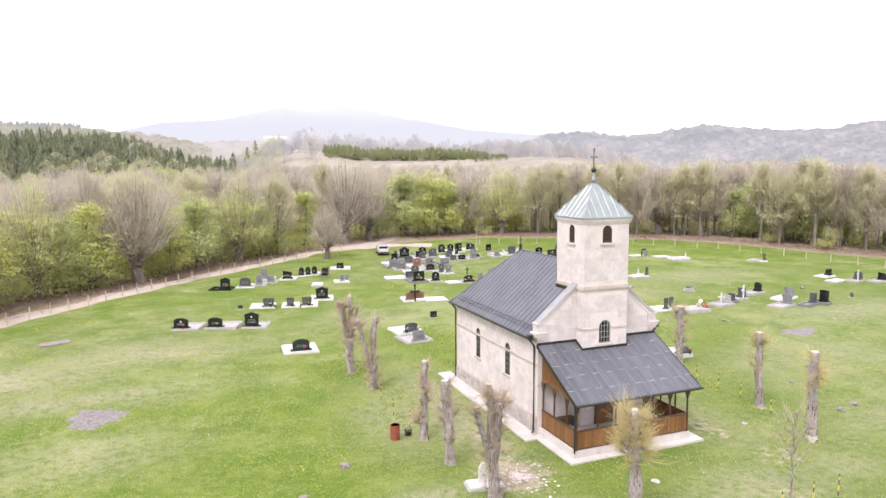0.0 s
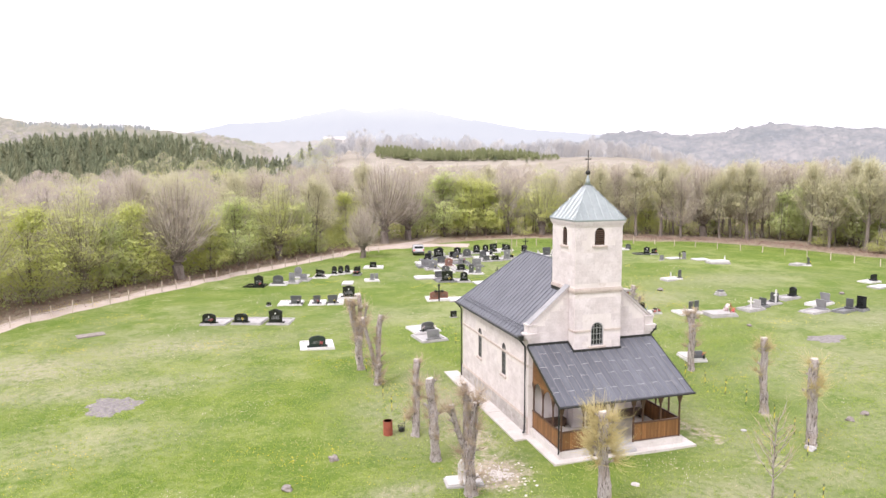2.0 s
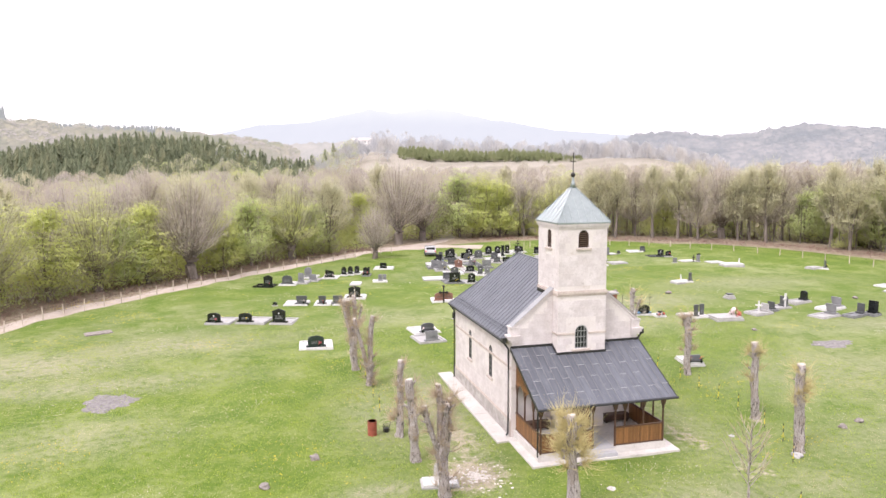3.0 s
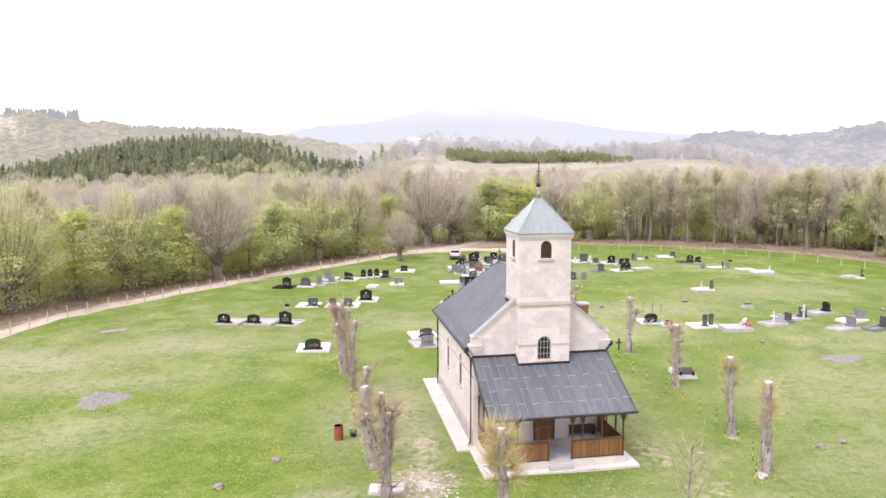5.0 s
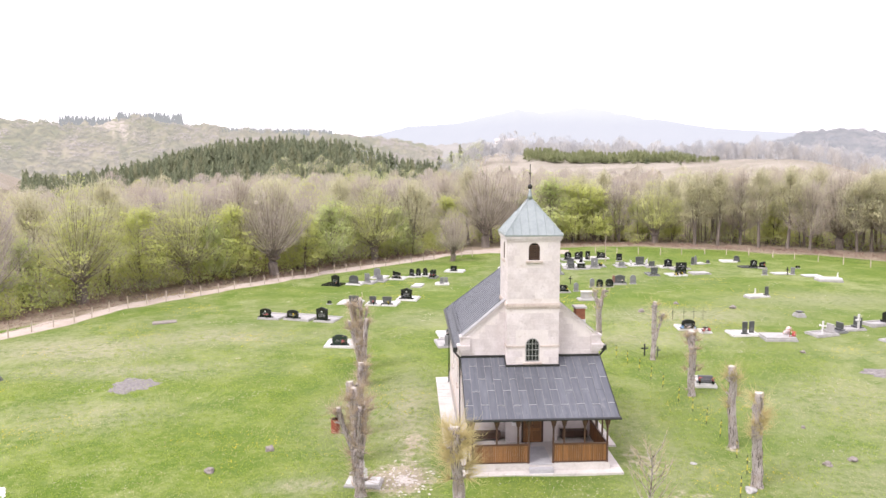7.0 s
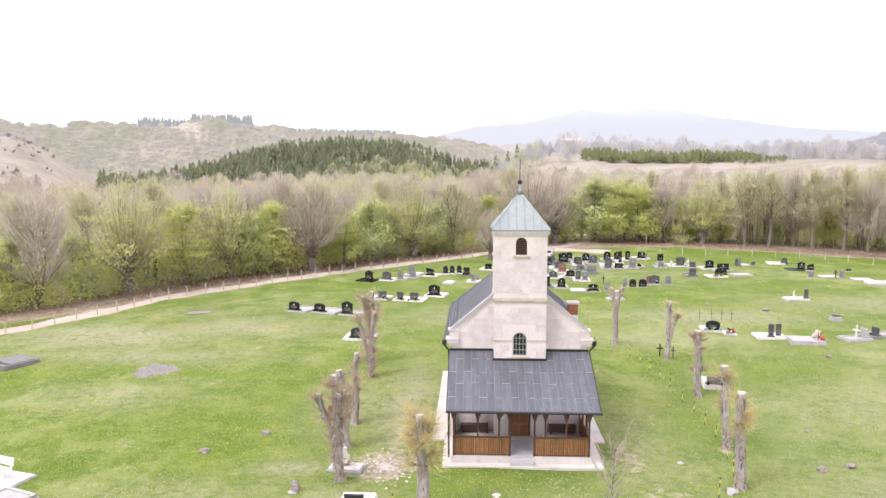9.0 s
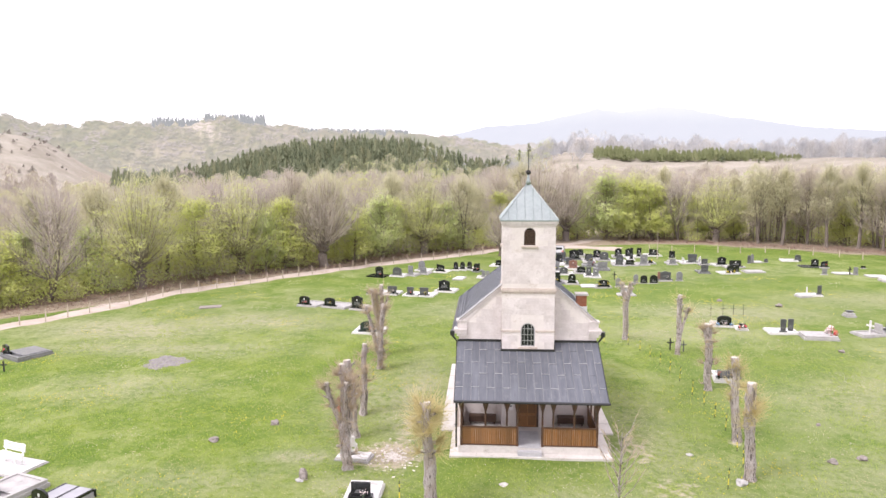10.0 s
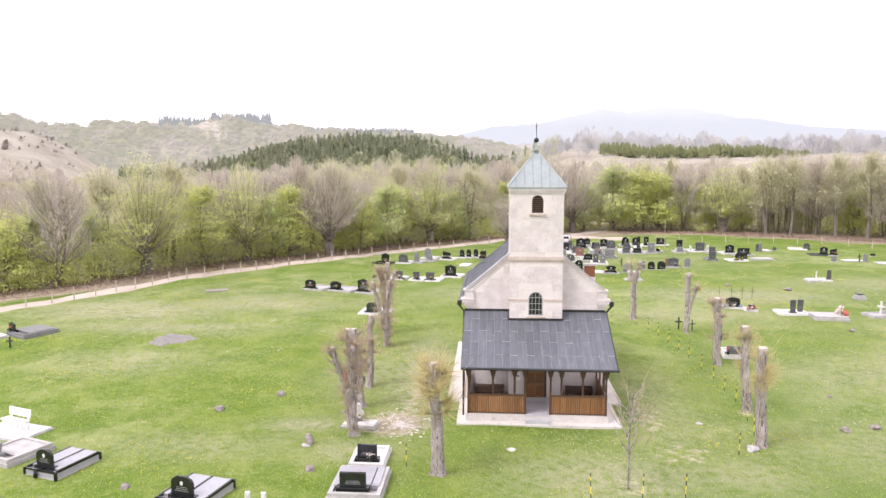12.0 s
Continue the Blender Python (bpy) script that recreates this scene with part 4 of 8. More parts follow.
PY, PL, PR = 27.7, 18.0, 24.58
rail_panel((PL + 0.06, PY), (20.71, PY))
rail_panel((21.94, PY), (PR - 0.06, PY))
rail_panel((PL, PY + 0.06), (PL, YF - 0.02))
rail_panel((PR, PY + 0.06), (PR, YF - 0.02))
for x in (PL, 19.18, 20.22, 20.73, 21.94, 22.46, 23.47, PR):
    porch_post(x, PY, 2.72, whole=x in (PL, PR, 20.73, 21.94))
for x in (PL, PR):
    for y in (28.6, 29.75, 30.85):
        porch_post(x, y, 2.72 + (0.25 if y > 29 else 0.1), (0, 1))
cpart("porch_beam", boxed(PL - 0.1, PR + 0.1, PY - 0.07, PY + 0.07, 2.72, 2.9), WOOD_DARK)
for x in (PL, PR):
    low = [(PY + 0.07, 2.72)]
    edges_y = [PY, 28.6, 29.75, 30.9]
    for a, b in zip(edges_y, edges_y[1:]):
        for k in range(1, 8):
            t = k / 8
            low.append((a + 0.06 + (b - a - 0.12) * t, 2.62 + 0.34 * math.sin(math.pi * t) + (a - PY) * 0.06))
        low.append((b, 2.6 + (b - PY) * 0.06))
    outer = low + [(YF - 0.02, 2.7), (YF - 0.02, porch_z(YF) - 0.2), (PY + 0.07, porch_z(PY) - 0.16)]
    spandrel = cpart("side_boarding", cutout(outer, [], 0.04, lambda u, v, d: Vector((x - 0.02 + d, u, v))), WOOD, None, "pine boarding with scalloped arches")
    for k in range(1, 26):
        y = PY + 0.07 + k * 0.125
        cpart("batten", boxed(x - 0.03, x + 0.03, y - 0.006, y + 0.006, 3.02 + (y - PY) * 0.06, porch_z(y) - 0.19), WOOD_DARK, spandrel)
# door, benches and plaster panels inside
door = cpart("church_door", boxed(20.9, 21.84, TF - 0.05, TF + 0.02, FZ, 2.55), WOOD, None, "panelled brown wooden double door, closed")
for x in (20.96, 21.4):
    for z in (0.62, 1.28, 1.92):
        cpart("door_panel", boxed(x, x + 0.38, TF - 0.075, TF - 0.045, z, z + 0.52), WOOD, door)
cpart("door_frame", cutout([(20.8, FZ), (21.94, FZ), (21.94, 2.66), (20.8, 2.66)], [[(20.9, FZ + 0.01), (21.84, FZ + 0.01), (21.84, 2.56), (20.9, 2.56)]], 0.07, lambda u, v, d: Vector((u, TF - 0.08 + d, v))), WOOD_DARK, door)
bm = bmesh.new()
tube(bm, [(21.34, TF - 0.07, 1.45), (21.34, TF - 0.12, 1.45), (21.44, TF - 0.12, 1.45)], [0.012] * 3, 5)
cpart("handle", bm, IRON, door)
for x0, x1 in ((18.3, 19.75), (22.95, 24.35)):
    bench = thing("bench", ((x0 + x1) / 2, YF - 0.25, FZ), "dark wooden bench against the porch wall", "bench", "porch benches")
    h = (x1 - x0) / 2
    for k in range(3):
        part("seat_board", boxed(-h, h, -0.2 + k * 0.14, -0.07 + k * 0.14, 0.42, 0.45), WOOD_DARK, bench)
    part("front_board", boxed(-h, h, -0.2, -0.17, 0.12, 0.41), WOOD_DARK, bench)
    for x in (-h + 0.1, h - 0.1):
        part("leg", boxed(x - 0.03, x + 0.03, -0.18, 0.22, 0, 0.42), WOOD_DARK, bench)
notice = thing("notice_board", (20.45, TF - 0.0, 1.6), "small pale notice on the porch wall", "notice")
part("sheet", boxed(-0.16, 0.16, -0.03, -0.01, -0.2, 0.2), WHITE, notice)
part("writing", boxed(-0.11, 0.11, -0.034, -0.0305, -0.02, 0.06), GRANITE_GREY, notice)

# concrete aprons round the walls
apron = thing("pavement", (CX, 29, 0.0), "pale concrete apron round the church walls", "pavement", kind="structure")
AO = (CX, 29, 0)
rng = random.Random(31)
for k in range(6):
    w = (25.3 - 17.43) / 6
    part("slab", boxed(17.43 + k * w + 0.006, 17.43 + (k + 1) * w - 0.006, 27.2, 27.9, -0.3, 0.17 + rng.uniform(-0.006, 0.006)), CONCRETE, apron, off=AO)
for k in range(3):
    part("slab", boxed(17.43, 18.0, 27.91 + k * 1.03, 28.93 + k * 1.03, -0.3, 0.17 + rng.uniform(-0.006, 0.006)), CONCRETE, apron, off=AO)
    part("slab", boxed(24.6, 25.3, 27.91 + k * 1.03, 28.93 + k * 1.03, -0.3, 0.17 + rng.uniform(-0.006, 0.006)), CONCRETE, apron, off=AO)
for k in range(9):
    y0 = 30.45 + k * 1.37 if k else 30.45
    y1 = 30.45 + (k + 1) * 1.37
    for x0, x1 in ((16.78, NL - 0.02), (NR + 0.02, NR + 0.9)):
        a = max(y0, 31.02) if x0 < 17.5 and k == 0 else y0
        part("slab", boxed(x0, 17.42 if x0 < 17 and k == 0 else x1, y0 + 0.006, y1 - 0.006, -0.2, 0.2 + 0.012 * k + rng.uniform(-0.006, 0.006)), CONCRETE, apron, off=AO)
part("slab", boxed(17.43, NL - 0.02, 31.02, 31.81, -0.2, 0.2), CONCRETE, apron, off=AO)


# ---- trees ----
def unit(v):
    return v / np.maximum(np.linalg.norm(v, axis=-1, keepdims=True), 1e-9)


def slivers(rng, base, way, length, width):
    """Thin triangles from base along way."""
    side = unit(np.cross(way, rng.normal(size=base.shape))) * np.asarray(width).reshape(-1, 1) * 0.5
    return np.stack([base - side, base + side, base + way * np.asarray(length).reshape(-1, 1)], 1)


def flakes(rng, centre, size, face=None):
    """Small leaf clumps: a triangle each, any way up or turned about the way they face."""
    a = unit(rng.normal(size=centre.shape)) if face is None else unit(np.cross(face, rng.normal(size=centre.shape)))
    b = unit(np.cross(a, rng.normal(size=centre.shape) if face is None else face))
    s = np.asarray(size).reshape(-1, 1)
    return np.stack([centre - a * s * 0.5 - b * s * 0.4, centre + a * s * 0.5 - b * s * 0.3, centre + b * s * 0.6], 1)


def leaflets(rng, centre, size, face):
    """Short leafy sprigs: slim triangles lying across the way they face."""
    a = unit(np.cross(face, rng.normal(size=centre.shape)))
    b = unit(np.cross(a, face))
    s = np.asarray(size).reshape(-1, 1)
    return np.stack([centre - a * s * 0.75 - b * s * 0.22, centre - a * s * 0.5 + b * s * 0.3, centre + a * s * 0.95], 1)


def dome(u, a, p):
    """Outline of a crown, 0 to 1, at height u and round the trunk by a; p sets its lobes."""
    return np.sin(np.pi * np.clip(0.1 + 0.9 * u ** 0.85, 0, 1)) ** 0.62 * (1 + 0.13 * np.sin(3 * a + p) + 0.1 * np.sin(5 * a + 7 * u + 2 * p))


def grow(seed, height, spread, crown_from, fork, fan=40, trunk_r=0.17, twigs=2040, sprays=60, per=24, leaf=0.26, stubs=False, stems=1):
    """A woodland tree: trunk and branches as bmeshes, twig slivers and leaf flakes, filling a lobed dome."""
    rng = np.random.default_rng(seed)
    p = rng.uniform(0, 6)
    stem = bmesh.new()
    feet = []
    for s in range(stems):
        turn = s * 2.2 + p
        lean = 0.0 if stems == 1 else spread * 0.28
        bend = rng.normal(size=2) * 0.18
        pts, radii = [], []
        for k in range(7):
            t = k / 6
            pts.append((math.cos(turn) * lean * t ** 1.3 + bend[0] * math.sin(t * 3), math.sin(turn) * lean * t ** 1.3 + bend[1] * math.sin(t * 2.3), -0.25 + t * (fork + 0.25)))
            radii.append(trunk_r * (1.3 - 0.5 * t + 0.25 * t ** 3 + 0.1 * math.sin(8 * t + seed)) if stubs else trunk_r * (1.35 * (1 - t) + 0.25) / stems ** 0.4)
        tube(stem, pts, radii, 7)
        feet.append(np.array(pts))
    if stubs:
        for k in range(9):
            a = k * 2.4
            q = Vector(pts[-1]) + Vector((math.cos(a) * trunk_r * 0.9, math.sin(a) * trunk_r * 0.9, rng.uniform(-0.9, 0.1)))
            e = q + Vector((math.cos(a), math.sin(a), 0.7)) * trunk_r * rng.uniform(0.5, 1.0)
            tube(stem, [q - Vector((math.cos(a), math.sin(a), 0)) * 0.3, q, e], [0.22, 0.2, 0.12], 6)
    limbs = bmesh.new()
    O, M, T = [], [], []
    for i in range(fan):
        u = rng.uniform(0.12, 1.0) ** 0.75
        a = i * 2.4 + rng.uniform(-0.5, 0.5)
        r = spread * float(dome(np.array(u), a, p)) * rng.uniform(0.7, 0.98)
        e = np.array([r * math.cos(a), r * math.sin(a), crown_from + u * (height - crown_from) * rng.uniform(0.94, 1.02)])
        row = feet[i % stems]
        z0 = fork * rng.uniform(0.8, 1.0) if stubs else min(max(e[2] - r * rng.uniform(0.9, 1.5) - 0.6, crown_from * 0.8), fork * 0.97)
        o = np.array([np.interp(z0, row[:, 2], row[:, 0]), np.interp(z0, row[:, 2], row[:, 1]), z0])
        e[:2] += o[:2] * 0.5
        m = (o + e) / 2 + np.array([math.cos(a) * r * 0.16, math.sin(a) * r * 0.16, -0.04 * (e[2] - z0)]) + rng.normal(size=3) * 0.12
        thick = (0.035 + 0.045 * rng.random()) if stubs else trunk_r * rng.uniform(0.16, 0.34)
        tube(limbs, [Vector(o), Vector((o + m * 2 + e) / 4), Vector(e)], [thick, thick * 0.55, 0.01], 4, False)
        O.append(o), M.append(m), T.append(e)
    O, M, T = np.array(O), np.array(M), np.array(T)

    def along_limb(n, lo, hi):
        k, t = rng.integers(0, fan, n), rng.uniform(lo, hi, (n, 1))
        return (1 - t) ** 2 * O[k] + 2 * t * (1 - t) * M[k] + t * t * T[k], unit((1 - t) * (M[k] - O[k]) + t * (T[k] - M[k])), unit(T[k] - np.array([0, 0, (crown_from + height) * 0.42]))

    b, w, _ = along_limb(twigs, 0.28, 0.98)
    big = rng.random(twigs) < 0.2
    w = unit(w * 0.9 + rng.normal(size=w.shape) * np.where(big, 0.5, 0.75)[:, None] + np.array([0, 0, 0.25]))
    tw = slivers(rng, b + rng.normal(size=b.shape) * 0.12, w, np.where(big, rng.uniform(1.2, 2.4, twigs), rng.uniform(0.4, 1.2, twigs)), np.where(big, 0.07, rng.uniform(0.032, 0.06, twigs)))
    c, _, out = along_limb(sprays, 0.35, 1.02)
    c += rng.normal(size=c.shape) * 0.35
    c[:, 2] = np.maximum(c[:, 2], 0.5)
    c, out = np.repeat(c, per, 0), np.repeat(out, per, 0)
    c = c + rng.normal(size=c.shape) * np.array([0.6, 0.6, 0.13]) - out * np.array([0, 0, 1.0]) * 0.1
    face = unit(out * 0.35 + np.array([0, 0, 0.9]) + rng.normal(size=c.shape) * 0.35)
    return stem, limbs, tw, leaflets(rng, c, rng.uniform(0.6, 1.3, len(c)) * leaf, face)


TREES = {}


def tree_kind(kind, label, leaf_mat, twig_mat=None, **how):
    """The first of a kind of tree; plant() puts it in its place and copies it."""
    stem, limbs, tw, lf = grow(**how)
    tree = thing("tree", (0, 0, 0), label, "tree")
    part("trunk", stem, BARK_OLD, tree, "thick dark knotted trunk" if "stubs" in how else "")
    part("branchwork", limbs, BARK_WOOD, tree)
    soup("bare_crown", tw, twig_mat or TWIG, tree)
    if len(lf):
        soup("leafy_crown", lf, leaf_mat, tree)
    TREES[kind] = [tree, False]


def plant(kind, x, y, turn, size):
    m = pose(x, y, ground_z(x, y) - 0.05, 0, 0, turn)
    tree, used = TREES[kind]
    if not used:
        TREES[kind][1] = True
        tree.matrix_basis = m @ Matrix.Diagonal((size, size, size, 1))
        return tree
    ob = copy_thing(tree, m)
    ob.scale = (size, size, size)
    return ob


BARE = "bare grey-brown woodland tree just coming into bud"
LIME = "woodland tree in bright yellow-green spring leaf"
OLIVE = "slender woodland tree hazed with olive buds"
POLL = "old pollarded hornbeam with a thick knotted trunk"
tree_kind("bare_a", BARE, LEAF_OLIVE, seed=1, height=13.0, spread=4.3, crown_from=2.8, fork=8.5, fan=60, twigs=3200, sprays=250, per=9, leaf=0.16)
tree_kind("bare_b", BARE, LEAF_OLIVE, TWIG_MAUVE, seed=2, height=12.0, spread=4.6, crown_from=2.4, fork=7.0, fan=62, twigs=3000, sprays=250, per=9, leaf=0.16, stems=2)
tree_kind("bare_c", BARE, LEAF_OLIVE, seed=3, height=13.6, spread=3.6, crown_from=4.6, fork=9.5, fan=48, twigs=2700, sprays=250, per=9, leaf=0.16, trunk_r=0.2, stems=2)
tree_kind("lime_a", LIME, LEAF_LIME, TWIG_OLIVE, seed=4, height=11.8, spread=4.0, crown_from=0.9, fork=8.0, fan=52, twigs=1000, sprays=600, per=14, leaf=0.26, trunk_r=0.16)
tree_kind("lime_b", LIME, LEAF_LIME, TWIG_OLIVE, seed=5, height=10.2, spread=3.6, crown_from=0.6, fork=6.5, fan=48, twigs=880, sprays=560, per=14, leaf=0.26, trunk_r=0.16, stems=2)
tree_kind("green_a", "woodland tree in fresh mid-green leaf", LEAF_GREEN, seed=6, height=10.6, spread=3.7, crown_from=0.6, fork=7.0, fan=48, twigs=880, sprays=560, per=14, leaf=0.26, trunk_r=0.16)
tree_kind("olive_a", OLIVE, LEAF_OLIVE, TWIG_OLIVE, seed=7, height=12.6, spread=3.8, crown_from=3.4, fork=9.0, fan=50, twigs=2300, sprays=480, per=10, leaf=0.205, trunk_r=0.2, stems=2)
tree_kind("olive_b", OLIVE, LEAF_OLIVE, TWIG_OLIVE, seed=8, height=13.4, spread=3.1, crown_from=4.4, fork=10.0, fan=44, twigs=2200, sprays=420, per=10, leaf=0.205, trunk_r=0.2)
tree_kind("poll_a", POLL, LEAF_OLIVE, TWIG, seed=9, height=12.6, spread=4.9, crown_from=2.8, fork=2.7, fan=110, twigs=4300, sprays=220, per=9, leaf=0.16, trunk_r=0.58, stubs=True)
tree_kind("poll_b", POLL, LEAF_LIME, TWIG_OLIVE, seed=10, height=12.4, spread=4.7, crown_from=2.2, fork=2.4, fan=95, twigs=3500, sprays=520, per=13, leaf=0.2, trunk_r=0.52, stubs=True)
tree_kind("shrub", "low green thicket at the wood's edge", LEAF_GREEN, seed=11, height=4.2, spread=1.9, crown_from=0.2, fork=1.6, fan=24, twigs=340, sprays=80, per=24, leaf=0.17, trunk_r=0.06, stems=2)
tree_kind("shrub_lime", "low yellow-green thicket at the wood's edge", LEAF_LIME, seed=12, height=4.8, spread=2.0, crown_from=0.2, fork=2.0, fan=24, twigs=340, sprays=80, per=24, leaf=0.17, trunk_r=0.06, stems=2)

rng = random.Random(77)
# trees that stand out along the edge of the woods
FIRST = (("poll_b", -20.2, 71.0, 1.1), ("lime_a", -16.0, 76.8, 0.9), ("poll_b", -12.4, 81.6, 1.0), ("poll_a", -2.8, 87.2, 1.0), ("poll_b", 9.6, 100.5, 0.95), ("poll_a", 27.8, 112.5, 1.1), ("poll_a", 33.0, 116.5, 0.95), ("bare_b", -26.5, 64.0, 1.0), ("lime_b", -29.5, 60.5, 0.8),
         ("poll_a", 84.0, 103.2, 1.05), ("poll_b", 58.0, 115.5, 0.95), ("olive_a", 64.0, 112.5, 1.0), ("bare_a", 71.0, 110.5, 0.95), ("bare_b", 52.5, 118.0, 0.95), ("lime_b", 44.0, 117.5, 1.15), ("green_a", 40.5, 119.5, 1.2), ("lime_b", 48.0, 118.5, 1.1), ("green_a", 4.0, 95.5, 0.95), ("lime_a", -7.6, 84.8, 0.85), ("green_a", -9.8, 83.2, 0.8), ("lime_b", 0.5, 91.5, 0.8), ("green_a", 13.0, 103.5, 0.8), ("olive_a", 15.5, 105.0, 0.95))
for kind, x, y, size in FIRST:
    plant(kind, x, y, rng.uniform(0, 360), size)

# the front ranks, tree by tree
EDGE = []
for (ax, ay), (bx, by) in zip(WOOD_EDGE[1:-2], WOOD_EDGE[2:-1]):
    ln = math.hypot(bx - ax, by - ay)
    EDGE.append((ax, ay, (bx - ax) / ln, (by - ay) / ln, ln))
# low green trees before tall bare ones on the western side; tall budding stems on the eastern
MIXES = {
    (True, 0): ["green_a", "lime_b", "lime_a", "green_a", "lime_a", "poll_b", "olive_a", "green_a"],
    (True, 1): ["bare_a", "bare_b", "olive_a", "green_a", "green_a", "olive_b", "lime_a"],
    (True, 2): ["bare_a", "bare_b", "bare_c", "olive_a", "bare_a", "olive_b"],
    (False, 0): ["olive_b", "bare_c", "olive_a", "bare_c", "olive_b", "bare_a"],
    (False, 1): ["olive_b", "bare_c", "olive_a", "lime_b", "bare_a", "green_a"],
    (False, 2): ["bare_c", "olive_a", "bare_a", "olive_b", "green_a"],
}
SMALL = {"green_a": 0.8, "lime_a": 0.76, "lime_b": 0.84}
for rank, (depth, gap) in enumerate(((2.2, 5.0), (6.5, 4.9), (11.5, 5.2))):
    for ax, ay, dx, dy, ln in EDGE:
        s = rng.uniform(0, gap)
        while s < ln:
            x = ax + dx * s - dy * (depth + rng.uniform(-1.5, 1.5))
            y = ay + dy * s + dx * (depth + rng.uniform(-1.5, 1.5))
            left = x < 36
            open_lane = 17 < x < 40 and y < 118 and rank == 0
            taken = rank == 0 and any(math.hypot(x - f[1], y - f[2]) < 3.6 for f in FIRST)
            if not open_lane and not taken:
                kind = rng.choice(MIXES[left, rank])
                plant(kind, x, y, rng.uniform(0, 360), rng.uniform(0.8, 1.06) * SMALL.get(kind, 1.0) * (0.92 if x < -24 else 1.0))
            if rank == 0 and rng.random() < (0.8 if left else 0.2) and not open_lane:
                o = rng.uniform(1.5, 3.5)
                plant(rng.choice(["shrub", "shrub_lime"]), x + dy * 1.2 + dx * o, y - dx * 1.2 + dy * o, rng.uniform(0, 360), rng.uniform(0.5, 1.1 if left else 0.8))
            s += gap * rng.uniform(0.75, 1.25) * (1.0 if left else 0.85)

# the corner of the woods in the north-east
for k in range(26):
    x, y = 88 + (k % 5) * 4.2 + rng.uniform(-1.3, 1.3), 78 + (k // 5) * 5.2 + rng.uniform(-1.3, 1.3)
    if 3 < float(edge_distance(x, y)) < 24:
        plant(rng.choice(MIXES[False, 2]), x, y, rng.uniform(0, 360), rng.uniform(0.85, 1.05))

for kind in TREES:
    if not TREES[kind][1]:
        plant(kind, rng.uniform(46, 70), rng.uniform(122, 128), 0, 0.9)

# the woods behind, past counting
wrng = np.random.default_rng(5)


def scatter(n, dmin, dmax, tmin, tmax):
    t = np.radians(wrng.uniform(tmin, tmax, n))
    d = np.sqrt(wrng.uniform(dmin ** 2, dmax ** 2, n))
    return 10 + d * np.sin(t), d * np.cos(t)


def crowns(x, y, height, spread, per_twig, per_leaf, leaf, coarse=1.0):
    """Crowns of many trees at once: lobed domes of fanned twigs and leaf sprigs, with stems; and a tone for each."""
    z = land(x, y)
    n = len(x)
    tone = np.clip(0.45 + 0.55 * wrng.normal(size=n), 0, 1)

    def cloud(per, inner):
        i = np.repeat(np.arange(n), per)
        a = wrng.uniform(0, 2 * np.pi, len(i))
        u = wrng.uniform(0.0, 1, len(i)) ** 0.55
        r = spread[i] * dome(u, a, i * 1.7) * np.sqrt(wrng.uniform(inner, 1, len(i)))
        p = np.stack([r * np.cos(a), r * np.sin(a), height[i] * (0.16 + 0.82 * u)], 1)
        way = unit(p - np.stack([0 * r, 0 * r, height[i] * 0.22], 1))
        p[:, 0] += x[i]
        p[:, 1] += y[i]
        p[:, 2] += z[i]
        return p, way, i

    p, way, i = cloud(per_twig, 0.3)
    w = unit(way + np.array([0, 0, 0.25]) + wrng.normal(size=way.shape) * 0.25)
    long = wrng.uniform(0.7, 2.0, len(p)) * (0.6 + 0.4 * coarse)
    tw = slivers(wrng, p - w * long[:, None] * 0.6, w, long, wrng.uniform(0.05, 0.1, len(p)) * coarse)
    foot = np.stack([x, y, z - 0.2], 1)
    stem = slivers(wrng, np.repeat(foot, 2, 0), np.tile([0.0, 0.0, 1.0], (2 * n, 1)), np.repeat(height * 0.85, 2), np.full(2 * n, 0.3))
    tones = np.concatenate([tone[i], np.zeros(2 * n)])
    p, way, i = cloud(per_leaf, 0.6)
    return np.concatenate([tw, stem]), tones, leaflets(wrng, p, wrng.uniform(0.6, 1.4, len(p)) * leaf, unit(way * 0.6 + np.array([0, 0, 0.5]) + wrng.normal(size=way.shape) * 0.4)), tone[i]


def wood(name, label, x, y, hmin, hmax, twigs, leaves, leaf, leaf_mat, twig_mat=None, coarse=1.0):
    h = wrng.uniform(hmin * 0.8, hmax * 1.06, len(x)) * np.where(x < 36, 0.87, 0.92) * np.where(x < -0.34 * y, 0.78, 1.0) * (1 + 0.1 * np.sin(x * 0.21 + 1) * np.sin(y * 0.17))
    tw, tone, lf, leaf_tone = crowns(x, y, h, h * wrng.uniform(0.32, 0.45, len(x)), twigs, leaves, leaf, coarse)
    tagged(soup(name, tw, twig_mat or TWIG, tone=tone), label, "woods", kind="stuff")
    if leaves:
        tagged(soup(name + "_leaves", lf, leaf_mat, tone=leaf_tone), label + ", its leaves", "leaves", kind="stuff")


def behind_edge(n, far, tmin, tmax, near=13):
    x, y = scatter(n, 60, far, tmin, tmax)
    keep = (edge_distance(x, y) > near) & ~((np.abs(x - 30 - (y - 110) * 0.1) < 4) & (y < 150))
    return x[keep], y[keep]


